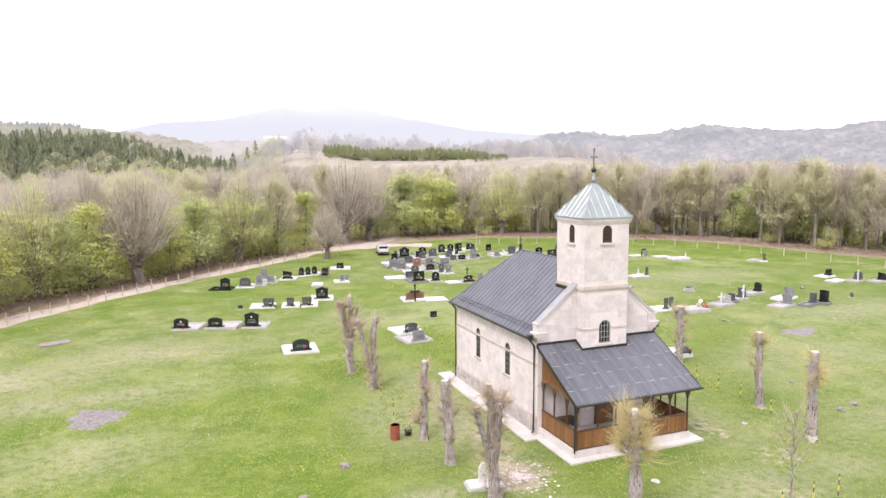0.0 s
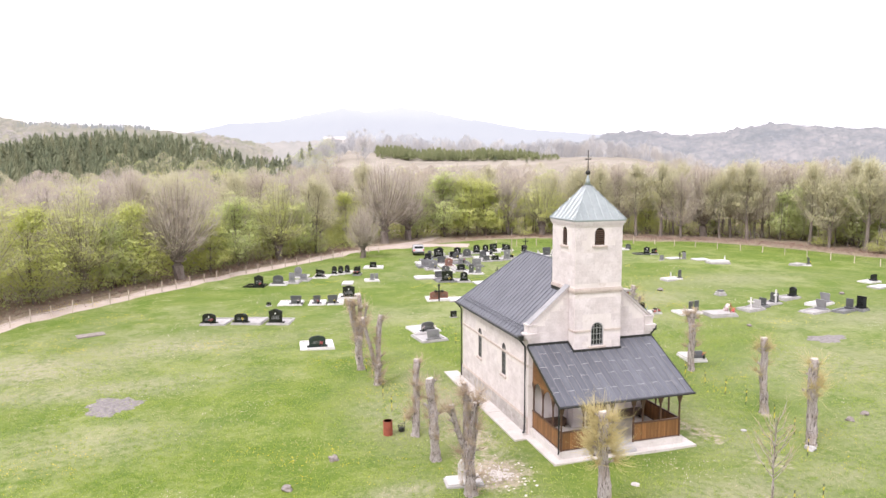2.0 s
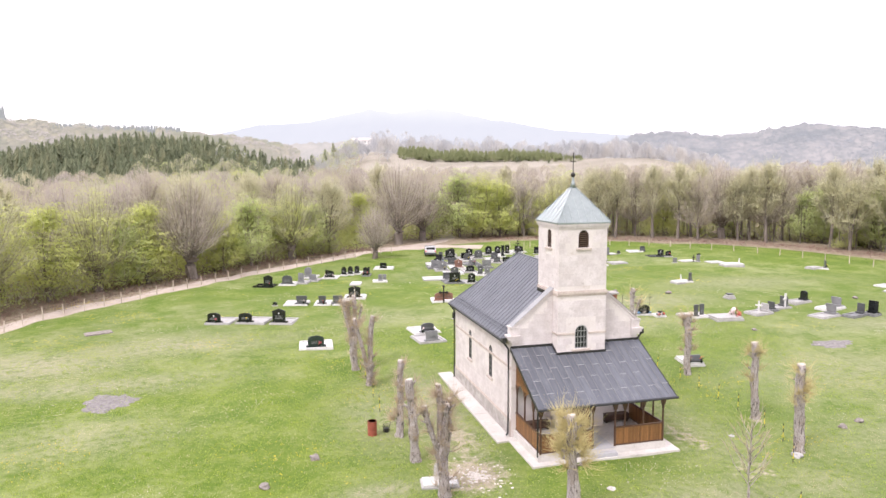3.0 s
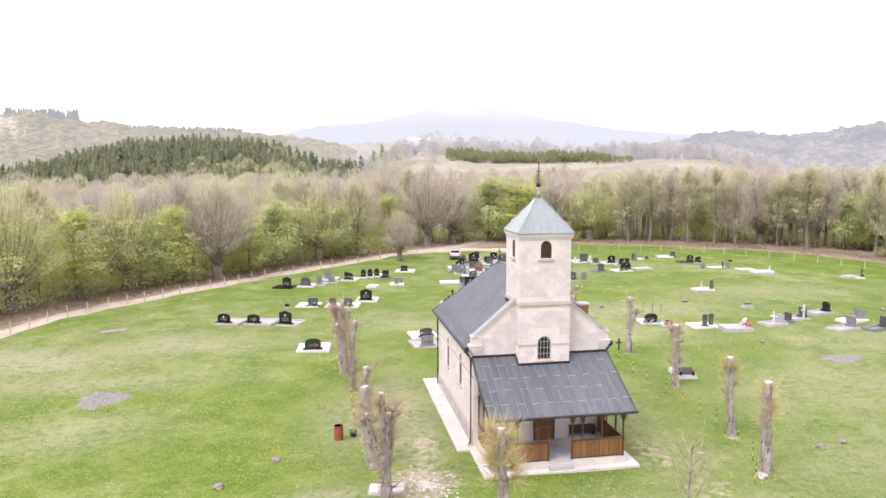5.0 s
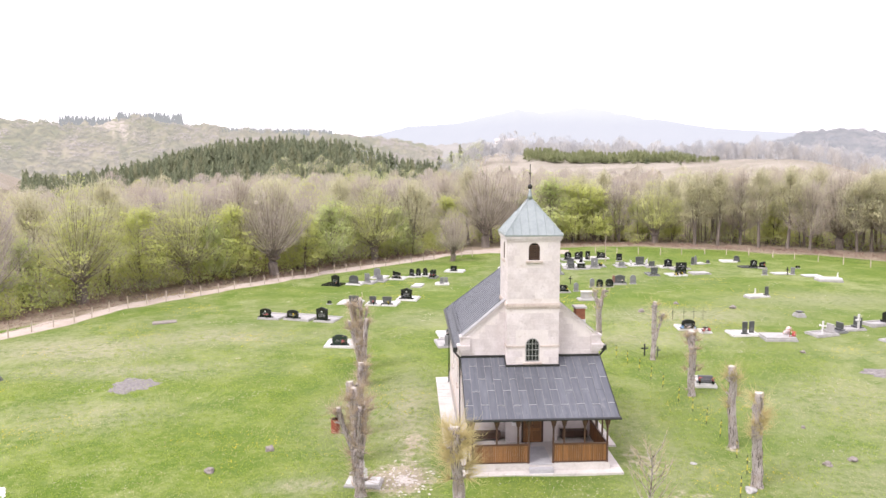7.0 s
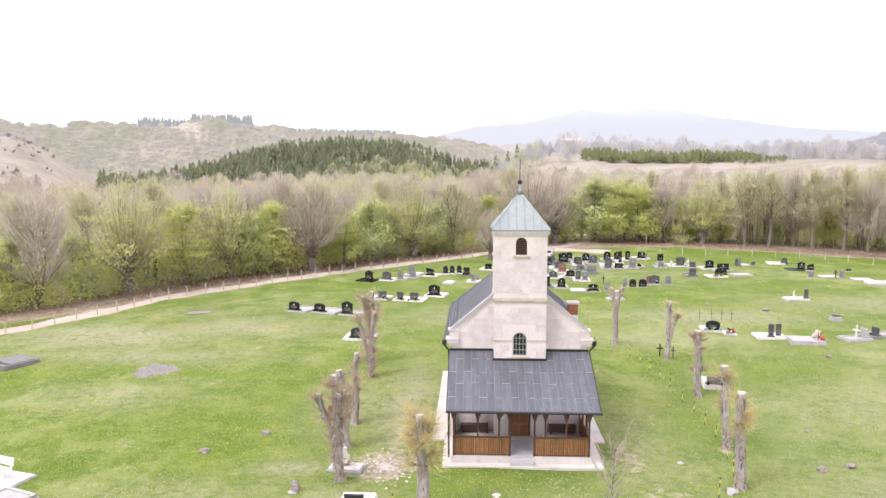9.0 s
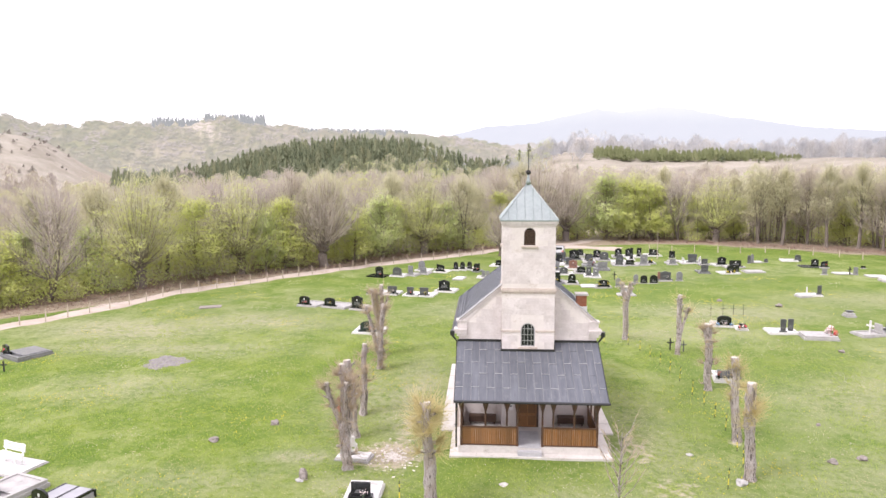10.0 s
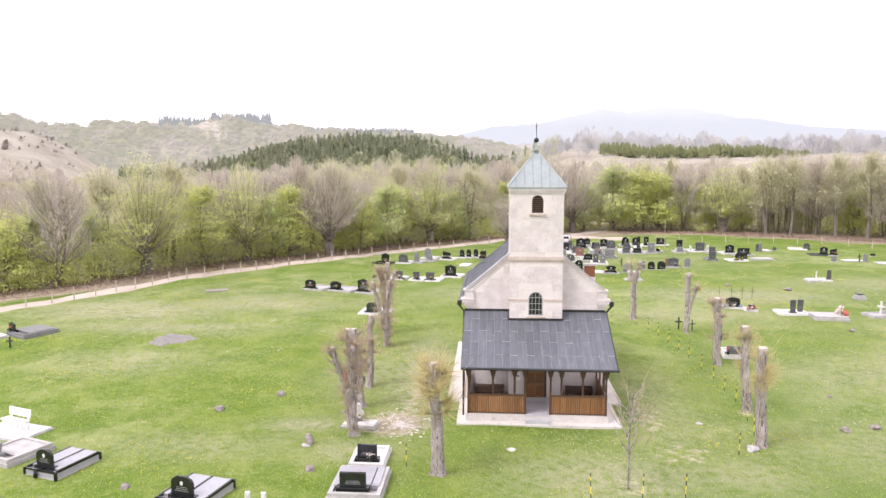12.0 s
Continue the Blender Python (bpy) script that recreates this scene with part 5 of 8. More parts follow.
x, y = behind_edge(900, 222, -52, 64, 15)
share = np.arange(len(x)) % 8
for kinds, name, label, mat in (((0, 1), "bare_woods", "bare grey-brown crowns of the woods behind", TWIG), ((2, 3), "mauve_woods", "bare mauve-grey crowns of the woods behind", TWIG_MAUVE), ((4,), "budding_woods", "budding olive-grey crowns of the woods behind", TWIG_OLIVE)):
    k = np.isin(share, kinds)
    wood(name, label, x[k], y[k], 11.5, 14.5, 520, 240, 0.24, LEAF_OLIVE, mat)
wood("olive_woods", "olive-hazed crowns of the woods behind", x[share == 5], y[share == 5], 11, 14, 420, 640, 0.23, LEAF_OLIVE)
wood("lime_woods", "yellow-green crowns of the woods behind", x[share == 6], y[share == 6], 10.5, 13.5, 280, 820, 0.24, LEAF_LIME)
wood("green_woods", "soft green crowns of the woods behind", x[share == 7], y[share == 7], 10.5, 13.5, 320, 760, 0.24, LEAF_GREEN)
# bare stems inside the edge of the woods
x, y = scatter(5200, 70, 160, -45, 62)
d = edge_distance(x, y)
keep = (d > 3) & (d < 26) & ~((x > 17) & (x < 40) & (y < 128))
x, y = x[keep][:620], y[keep][:620]
z, n = land(x, y), len(x)
lean, rad = wrng.normal(size=(n, 2)) * 0.35, wrng.uniform(0.07, 0.15, n)
tall = wrng.uniform(5.0, 8.5, n) * np.where(x < 36, 0.75, 1.0)
tris = []
for k in range(3):
    a, b = 2.1 * k, 2.1 * (k + 1)
    p = np.stack([x + rad * math.cos(a), y + rad * math.sin(a), z - 0.2], 1)
    q = np.stack([x + rad * math.cos(b), y + rad * math.sin(b), z - 0.2], 1)
    u = np.stack([x + lean[:, 0] + rad * 0.45 * math.cos(a), y + lean[:, 1] + rad * 0.45 * math.sin(a), z + tall], 1)
    v = np.stack([x + lean[:, 0] + rad * 0.45 * math.cos(b), y + lean[:, 1] + rad * 0.45 * math.sin(b), z + tall], 1)
    tris += [np.stack([p, q, v], 1), np.stack([p, v, u], 1)]
tagged(soup("woodland_stems", np.concatenate(tris), BARK_WOOD), "slender grey-brown stems inside the wood's edge", "stems", kind="stuff")


def spruces(name, label, x, y, h, mat, slim=0.2):
    """Pointed conifers built of drooping whorls."""
    z = land(x, y)
    n = len(x)
    slim = slim * wrng.uniform(0.75, 1.3, n)
    out = []
    tiers, arms = 8, 6
    tone = np.clip(wrng.normal(size=n) * 0.35, 0, 1)
    for k in range(tiers):
        f = 0.08 + 0.92 * k / tiers
        for j in range(arms):
            a = 2 * np.pi * (j + 0.5 * (k % 2)) / arms + wrng.uniform(-0.5, 0.5, n)
            r = h * slim * (1.05 - f) ** 0.8 * wrng.uniform(0.4, 1.45, n)
            top = np.stack([x, y, z + h * np.minimum(f + 0.17, 1.0)], 1)
            rim = z + h * f - h * wrng.uniform(0.0, 0.08, n)
            b = np.stack([x + r * np.cos(a - 0.33), y + r * np.sin(a - 0.33), rim], 1)
            c = np.stack([x + r * np.cos(a + 0.33), y + r * np.sin(a + 0.33), rim + 0.06 * h * wrng.uniform(0, 1, n)], 1)
            out.append(np.stack([top, b, c], 1))
    tagged(soup(name, np.concatenate(out), mat, tone=np.tile(tone, tiers * arms)), label, "conifers", kind="stuff")


x, y = scatter(4600, 212, 430, -32, 7)
t = np.degrees(np.arctan2(x - 10, y))
d = np.hypot(x - 10, y)
edge = wrng.normal(size=len(x)) * 5
keep = (d > 218 + edge + 2.5 * np.abs(t + 8) * (t < -8) + np.clip(t + 4, 0, 20) * 3) & (d < 400 - np.clip(t + 6, 0, 16) * 8.5 + edge) & (t < 3.0 + edge * 0.2) & (t > -28)
x, y = x[keep], y[keep]
spruces("spruce_forest", "dark spruce forest on the rising slope", x, y, wrng.uniform(4.5, 11.5, len(x)) * (1 + 0.14 * np.sin(x * 0.3) * np.sin(y * 0.23)), NEEDLE, 0.21)
x, y = scatter(800, 292, 326, 10.4, 25.4)
t = np.degrees(np.arctan2(x - 10, y))
spruces("young_spruces", "band of young green spruces above the dry field", x, y, wrng.uniform(1.5, 4.6, len(x)) * (1 + 0.15 * np.sin(x * 0.35)) * np.clip((25.9 - t) / 4, 0.45, 1), NEEDLE_YOUNG, 0.32)
x, y = scatter(12, 250, 330, 3, 26)
spruces("lone_spruces", "scattered dark conifers on the dry field", x, y, wrng.uniform(1.2, 3.0, len(x)), NEEDLE, 0.4)
x, y = scatter(110, 300, 440, -45, -31)
spruces("clearing_bushes", "small dark bushes dotting the cleared hill", x, y, wrng.uniform(0.8, 2.4, len(x)), BUSH_DARK, 0.6)
# bare copses beyond the field, twigs coloured pale to stand for haze
x, y = scatter(170, 335, 390, 8.0, 21)
wood("far_copse", "grey leafless copse behind the young spruces", x, y, 10, 12.5, 170, 0, 0.5, TWIG, TWIG_HAZED, coarse=1.7)
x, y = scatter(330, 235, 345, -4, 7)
wood("slope_grove", "soft green and bare grove beside the dry field", x, y, 5.5, 9, 120, 110, 0.38, LEAF_GREEN, TWIG_HAZED, coarse=1.2)
x, y = scatter(150, 175, 270, -10, 5)
wood("bright_slope_woods", "pale green young crowns on the slope below the spruces", x, y, 9.5, 12.5, 180, 300, 0.34, LEAF_GREEN, TWIG_OLIVE, coarse=1.1)
x, y = scatter(230, 285, 420, -3, 9.5)
wood("far_grove", "thin budding grove on the skyline", x, y, 5, 8, 200, 0, 0.7, LEAF_OLIVE, TWIG_HAZED, coarse=1.6)
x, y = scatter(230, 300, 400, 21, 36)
wood("far_edge_wood", "bare wood along the field's far end", x, y, 6.5, 9.5, 220, 0, 0.7, LEAF_OLIVE, TWIG_HAZED, coarse=1.6)
x, y = scatter(400, 205, 300, -48, -2)
t = np.degrees(np.arctan2(x - 10, y))
keep = np.hypot(x - 10, y) < 232 + 9 * np.clip(-20 - t, 0, 20)
x, y = x[keep], y[keep]
wood("slope_wood", "bare and budding trees below the spruces", x, y, 8, 11.5, 260, 90, 0.42, LEAF_OLIVE, coarse=1.2)
x, y = scatter(190, 215, 262, 0, 36)
wood("field_edge_wood", "bare and budding trees below the dry field", x, y, 4, 6.5, 260, 70, 0.42, LEAF_OLIVE, coarse=1.2)
x, y = scatter(12, 150, 260, -8, 40)
wood("blossoming_trees", "white-blossoming wild cherries among the woods", x, y, 9, 12, 160, 240, 0.5, BLOSSOM)


# pollarded trees round the church
def pollard(x, y, stems, label, seed, sprouts=160, sprout_mat=None, knots=8, burst=0.9, low=1.0, spread=0.3):
    """stems: rows of (foot height, lean x, lean y, top height, radius at foot, radius at top)."""
    prng = random.Random(seed)
    tree = thing("pollard_tree", (x, y, ground_z(x, y) - 0.08), label, "tree", "pollarded trees round the church")
    tips = []
    sides, n = 18, 26
    for i, (z0, lx, ly, z1, r0, r1) in enumerate(stems):
        ph, tall = seed * 1.7 + i * 2.3, z1 - z0
        bm = bmesh.new()
        rings, axis = [], []
        tilt, tilt_way = prng.uniform(0.05, 0.16), prng.uniform(0, 6.28)
        for k in range(n + 1):
            t = k / n
            z = z0 + tall * t
            c = Vector((lx * t ** 0.8 + 0.035 * math.sin(1.9 * z + ph), ly * t ** 0.8 + 0.035 * math.sin(2.3 * z + 2 * ph), z))
            r = (r0 + (r1 - r0) * t) * 0.85
            if z0 <= 0:
                r *= 1 + 0.45 * max(0.0, 1 - t * tall / 0.55) ** 2
            r *= 1 + 0.1 * noise.noise(Vector((ph, 0, z * 1.1))) + 0.16 * math.exp(-((t - 0.9) / 0.07) ** 2)
            ring = []
            for q in range(sides):
                a = 2 * math.pi * q / sides
                w = 1 + 0.09 * math.sin(3 * a + ph + 0.5 * z) + 0.07 * math.sin(7 * a - 0.7 * z + 2 * ph)
                w += 0.3 * noise.noise(Vector((math.cos(a) * 1.5 + ph, math.sin(a) * 1.5, z * 1.6))) + 0.16 * noise.noise(Vector((math.cos(a) * 3.5, math.sin(a) * 3.5 + ph, z * 4.5)))
                top = tilt * r * math.cos(a - tilt_way) if k == n else 0.0
                ring.append(bm.verts.new(c + Vector((math.cos(a) * r * w, math.sin(a) * r * w, top))))
            rings.append(ring)
            axis.append((c, r))
        for a, b in zip(rings, rings[1:]):
            for q in range(sides):
                bm.faces.new((a[q], a[(q + 1) % sides], b[(q + 1) % sides], b[q]))
        cut = [v.co.copy() for v in rings[-1]]
        bm.faces.new(rings[-1])
        part("trunk" if z0 <= 0 else "limb", bm, BARK, tree, smooth=True)
        bm = bmesh.new()
        mid = axis[-1][0]
        bm.faces.new([bm.verts.new(mid + (p - mid) * 0.93 + Vector((0, 0, 0.012))) for p in cut])
        bmesh.ops.extrude_face_region(bm, geom=bm.faces[:])
        for v in bm.verts[sides:]:
            v.co.z -= 0.03
        part("sawn_top", bm, CUT_WOOD, tree, "pale sawn end")
        for k in range(knots):
            t = 1 - spread * 1.15 * prng.random() ** 1.2 - 0.02
            c, r = axis[max(0, int(t * n))]
            a = prng.uniform(0, 6.28)
            way = Vector((math.cos(a), math.sin(a), prng.uniform(-0.1, 0.9)))
            c = c + Vector((math.cos(a), math.sin(a), 0)) * r * 0.85
            ln, s = prng.uniform(0.1, 0.3), prng.uniform(0.03, 0.07)
            e = c + way * ln
            bm = bmesh.new()
            tube(bm, [c - way * 0.05, c + way * ln * 0.45, e - way * 0.03, e], [s * 1.25, s * 0.85, s * 1.1, s * 0.6], 7)
            part("knot", bm, BARK, tree, smooth=True)
            tips += [(e, a), (e, a)]
        for k in range(14):
            t = 1 - prng.random() ** 1.4 * spread * 0.8
            c, r = axis[int(t * n)]
            a = prng.uniform(0, 6.28)
            tips.append((c + Vector((math.cos(a), math.sin(a), 0)) * r, a))
    # sprouts in tufts, each bending upwards
    nrng = np.random.default_rng(seed)
    tufts = max(10, int(sprouts / (5 if sprout_mat else 8)))
    pick = nrng.integers(0, len(tips), tufts)
    a = np.array([tips[i][1] for i in pick]) + nrng.normal(size=tufts) * 0.5
    lift = burst + nrng.normal(size=tufts) * 0.55
    per = nrng.integers(3, 10, tufts)
    base = np.repeat(np.array([tips[i][0] for i in pick]), per, 0)
    way = np.repeat(np.stack([np.cos(a), np.sin(a), lift], 1), per, 0)
    m = len(base)
    base = base + nrng.normal(size=(m, 3)) * 0.03
    way = unit(unit(way) + nrng.normal(size=(m, 3)) * 0.5)
    ln = (nrng.uniform(0.25, 1.35, m) * np.repeat(nrng.uniform(0.6, 1.2, tufts), per) * low)[:, None]
    side = unit(np.cross(way, nrng.normal(size=(m, 3)))) * nrng.uniform(0.0055, 0.01, (m, 1))
    knee = base + way * ln * 0.5
    tip = knee + unit(way + np.array([0, 0, 0.45]) + nrng.normal(size=(m, 3)) * 0.2) * ln * 0.5
    tris = np.concatenate([np.stack([base - side, base + side, knee + side * 0.8], 1), np.stack([base - side, knee + side * 0.8, knee - side * 0.8], 1), np.stack([knee - side * 0.8, knee + side * 0.8, tip], 1)])
    tagged(soup("sprout_tuft", tris, sprout_mat or TWIG_YELLOW, tree), "thin upright sprouts", kind="stuff")
    return tree


P1 = "pollarded trunk with sawn stubs and thin sprouts"
pollard(12.7, 25.75, [(-0.1, -0.05, 0, 2.3, 0.29, 0.27), (1.5, -0.85, -0.1, 4.25, 0.17, 0.12), (1.8, -0.2, 0.2, 5.05, 0.19, 0.15), (1.6, 0.32, 0.1, 4.4, 0.18, 0.14), (1.7, 0.1, -0.25, 4.3, 0.16, 0.12)], "pollarded tree split into four stubs beside a white tomb", 1, 1500, sprout_mat=SPROUT_BROWN, low=0.8, spread=0.7)
pollard(12.4, 29.7, [(-0.1, -0.35, -0.1, 4.25, 0.27, 0.2)], "leaning pollarded trunk with a flat sawn top", 2, 500, sprout_mat=SPROUT_BROWN, low=0.7, spread=0.75)
pollard(12.2, 33.0, [(-0.1, 0.08, 0.05, 4.2, 0.24, 0.15)], P1, 3, 700, sprout_mat=SPROUT_BROWN, low=0.8, spread=0.75)
pollard(11.85, 41.3, [(-0.1, 0, 0, 1.5, 0.25, 0.24), (1.1, -0.85, 0, 4.5, 0.17, 0.12), (1.1, 0.25, 0.1, 4.6, 0.19, 0.16)], "pollarded tree forked into a V of two stubs", 4, 1000, sprout_mat=SPROUT_BROWN, low=0.75, spread=0.75)
pollard(11.4, 45.0, [(-0.1, -0.1, 0, 2.4, 0.27, 0.25), (1.8, -0.75, 0, 5.0, 0.16, 0.11), (1.9, 0.05, 0.1, 5.3, 0.18, 0.14), (1.8, -0.35, 0.3, 4.9, 0.15, 0.11), (1.8, 0.5, -0.1, 4.6, 0.12, 0.08)], "pollarded tree with a fan of five stubs", 5, 1500, sprout_mat=SPROUT_BROWN, low=0.8, spread=0.7)
pollard(17.05, 21.9, [(-0.1, -0.25, -0.05, 4.75, 0.31, 0.2)], "pollarded trunk with a dense yellowish burst of sprouts", 6, 2900, knots=20, burst=0.7, low=0.95, spread=0.36)
pollard(31.2, 25.85, [(-0.1, -0.25, -0.1, 4.6, 0.29, 0.22)], "thick grey pollarded trunk with side sprouts", 7, 1100, knots=18, burst=0.7, low=0.8, spread=0.36)
pollard(32.05, 30.1, [(-0.1, -0.3, 0, 4.5, 0.27, 0.2)], "thick grey pollarded trunk with tufts of sprouts", 8, 900, knots=14, burst=0.9, low=0.75, spread=0.42)
pollard(33.05, 38.1, [(-0.1, -0.1, 0, 4.3, 0.25, 0.24)], "knotted pollarded trunk with many short stubs", 9, 800, sprout_mat=SPROUT_BROWN, knots=18, low=0.6, spread=0.7)
pollard(33.3, 45.9, [(-0.1, 0.0, 0, 4.5, 0.22, 0.17), (1.4, 0.65, 0, 3.6, 0.13, 0.1)], "pollarded trunk with one curved side stub", 10, 300)
pollard(30.25, 50.2, [(-0.1, 0.05, 0, 3.9, 0.26, 0.24), (3.0, -0.35, 0, 4.7, 0.18, 0.16), (3.0, 0.4, 0, 4.7, 0.17, 0.15)], "pollarded trunk flaring into a wide sawn head", 11, 300, low=0.7)

# a young leafless tree before the porch
srng = random.Random(3)
sap = thing("young_tree", (24.4, 21.1, ground_z(24.4, 21.1) - 0.05), "young leafless tree with a thin trunk and spreading branches", "tree")
bm = bmesh.new()
tube(bm, [(0, 0, -0.1), (0.02, 0, 0.9), (-0.02, 0.02, 1.8), (0.03, 0, 2.9), (0.05, 0, 3.9)], [0.075, 0.06, 0.045, 0.028, 0.01], 8)
part("trunk", bm, BARK, sap)
twig_foot, twig_way = [], []
for k in range(22):
    z = 1.15 + k * 0.115
    a = k * 2.4 + srng.uniform(-0.4, 0.4)
    ln = srng.uniform(0.8, 1.5) * (1.25 - k * 0.028)
    e = Vector((math.cos(a) * ln * 0.6, math.sin(a) * ln * 0.6, z + ln * srng.uniform(0.75, 1.1)))
    p = Vector((0.01, 0, z))
    mid = p.lerp(e, 0.45) + Vector((math.cos(a), math.sin(a), 0)) * 0.12
    bm = bmesh.new()
    tube(bm, [p, mid, e], [0.022, 0.014, 0.006], 5)
    part("branch", bm, BARK, sap)
    for j in range(9):
        f = mid.lerp(e, srng.uniform(-0.3, 1))
        twig_foot.append(list(f))
        twig_way.append([math.cos(a + srng.uniform(-1.2, 1.2)) * 0.6, math.sin(a + srng.uniform(-1.2, 1.2)) * 0.6, srng.uniform(0.4, 1.1)])
nr = np.random.default_rng(8)
soup("bare_crown", slivers(nr, np.array(twig_foot), unit(np.array(twig_way)), nr.uniform(0.25, 0.7, len(twig_foot)), np.full(len(twig_foot), 0.022)), SPROUT_BROWN, sap)

# undergrowth that fills the edge of the woods down to the ground
ux = wrng.uniform(-48, 112, 150000)
uy = wrng.uniform(38, 132, 150000)
ud = edge_distance(ux, uy)
lump = np.sin(ux * 0.55 + 1.9 * np.sin(uy * 0.31)) * np.sin(uy * 0.47 + 1.2 * np.sin(ux * 0.23))
keep = (ud > -0.6) & (ud < 22) & ~((ux > 24) & (ux < 39) & (uy < 118)) & (wrng.uniform(-1, 1, len(ux)) < lump + np.where(ux < 36, 0.6, 0.1)) & ((ux < 36) | (ud > 4))
ux, uy, ud, lump = ux[keep], uy[keep], ud[keep], lump[keep]
rep = 5
ux, uy, lump = np.repeat(ux, rep), np.repeat(uy, rep), np.repeat(lump, rep)
uz = land(ux, uy) + wrng.uniform(0.1, 1, len(ux)) ** 1.3 * (2.2 + 3.4 * np.clip(lump, 0, 1))
c = np.stack([ux, uy, uz], 1) + wrng.normal(size=(len(ux), 3)) * 0.3
tint = wrng.uniform(0, 1, len(ux)) + 0.4 * np.sin(ux * 0.3)
tagged(soup("undergrowth", flakes(wrng, c[tint < 0.6], wrng.uniform(0.13, 0.28, int((tint < 0.6).sum()))), LEAF_LIME), "yellow-green undergrowth along the wood's edge", "undergrowth", kind="stuff")
tagged(soup("green_undergrowth", flakes(wrng, c[(tint >= 0.6) & (tint < 0.97)], wrng.uniform(0.13, 0.28, int(((tint >= 0.6) & (tint < 0.97)).sum()))), LEAF_GREEN), "green undergrowth along the wood's edge", "undergrowth", kind="stuff")
tw = c[tint >= 0.97]
tagged(soup("brushwood", slivers(wrng, tw, unit(wrng.normal(size=tw.shape) * 0.5 + np.array([0, 0, 1.0])), wrng.uniform(0.5, 1.8, len(tw)), wrng.uniform(0.02, 0.05, len(tw))), TWIG), "bare brushwood along the wood's edge", "brushwood", kind="stuff")


# ---- graves ----
def profile(style, w, h):
    r = w / 2
    if style == "arch":
        return [(-r, 0), (r, 0)] + [(r * math.cos(math.pi * k / 12), h * 0.62 + h * 0.38 * math.sin(math.pi * k / 12)) for k in range(13)]
    if style == "gable":
        return [(-r * 0.92, 0), (r * 0.92, 0), (r * 0.92, h * 0.72), (r, h * 0.74), (r, h * 0.8), (0, h), (-r, h * 0.8), (-r, h * 0.74), (-r * 0.92, h * 0.72)]
    if style == "trap":
        return [(-r * 0.82, 0), (r * 0.82, 0), (r, h * 0.92), (r * 0.8, h), (-r * 0.8, h), (-r, h * 0.92)]
    if style == "round":
        return [(-r, 0), (r, 0), (r, h * 0.75)] + [(r * math.cos(math.pi * k / 10) * 0.9, h * 0.75 + h * 0.25 * math.sin(math.pi * k / 10)) for k in range(11)] + [(-r, h * 0.75)]
    if style == "heart":
        return [(r * 16 * math.sin(t) ** 3 / 16, h * 0.5 + h * (13 * math.cos(t) - 5 * math.cos(2 * t) - 2 * math.cos(3 * t) - math.cos(4 * t)) / 30) for t in [2 * math.pi * (k + 0.5) / 24 for k in range(24)]][::-1]
    if style == "wing":
        return [(-r, 0), (r, 0), (r, h * 0.7), (r * 0.3, h * 0.86), (-r * 0.4, h * 0.9), (-r, h)]
    if style == "wing_r":
        return [(-u, v) for u, v in profile("wing", w, h)][::-1]
    return [(-r, 0), (r, 0), (r, h), (-r, h)]


def stone_part(parent, style, w, h, mat, x=0.0, y=0.0, z=0.0, thick=0.14, lean=0.0, label="", mark=False):
    bm = cutout(profile(style, w, h), [], thick, lambda u, v, d: Vector((x + u, y - thick / 2 + d + v * lean, z + v)))
    bmesh.ops.bevel(bm, geom=[e for e in bm.edges if e.calc_face_angle(0) > 0.6], offset=0.012, segments=1, affect="EDGES")
    ob = part("headstone", bm, mat, parent, label)
    dark = mat in (GRANITE_BLACK, GRANITE_GREEN, GRANITE_DARK)
    if mark:
        bm = bmesh.new()
        bmesh.ops.create_cone(bm, cap_ends=True, segments=14, radius1=0.085, radius2=0.08, depth=0.02, matrix=pose(x, y - thick / 2 - 0.008 + h * 0.62 * lean, z + h * 0.62, 90) @ Matrix.Diagonal((0.8, 1, 1, 1)))
        part("oval_plaque", bm, MARBLE, ob, "small pale oval plaque")
    bm = bmesh.new()
    for k in range(3):
        zz = h * (0.2 + 0.1 * k)
        box(bm, x - w * (0.3 - 0.03 * k), x + w * (0.3 - 0.03 * k), y - thick / 2 - 0.006 + zz * lean, y - thick / 2 + 0.004 + zz * lean, z + zz, z + zz + h * 0.035)
    part("inscription", bm, GRANITE_GREY if dark else GRANITE_DARK, ob, "unreadable engraved lines")
    return ob


def bunch(parent, x, y, z, mat, n=26, size=0.16, seed=1):
    r = np.random.default_rng(seed)
    c = r.normal(size=(n, 3)) * size * 0.45 + np.array([x, y, z + size * 0.7])
    ob = soup("bouquet", flakes(r, c, r.uniform(0.5, 1.2, n) * size * 0.6), mat, parent)
    tagged(ob, "bunch of flowers", kind="stuff")
    c = r.normal(size=(14, 3)) * size * 0.4 + np.array([x, y, z + size * 0.4])
    soup("greenery", flakes(r, c, r.uniform(0.5, 1.1, 14) * size * 0.6), LEAF_DARK, ob)
    tagged(ob.children[0], "leaves of the bunch", kind="stuff")


def vase(parent, x, y, z, mat, h=0.3):
    bm = bmesh.new()
    tube(bm, [(x, y, z), (x, y, z + 0.03), (x, y, z + h * 0.4), (x, y, z + h * 0.75), (x, y, z + h)], [0.07, 0.05, 0.09, 0.05, 0.075], 9)
    part("vase", bm, mat, parent, smooth=True)


GN = [0]


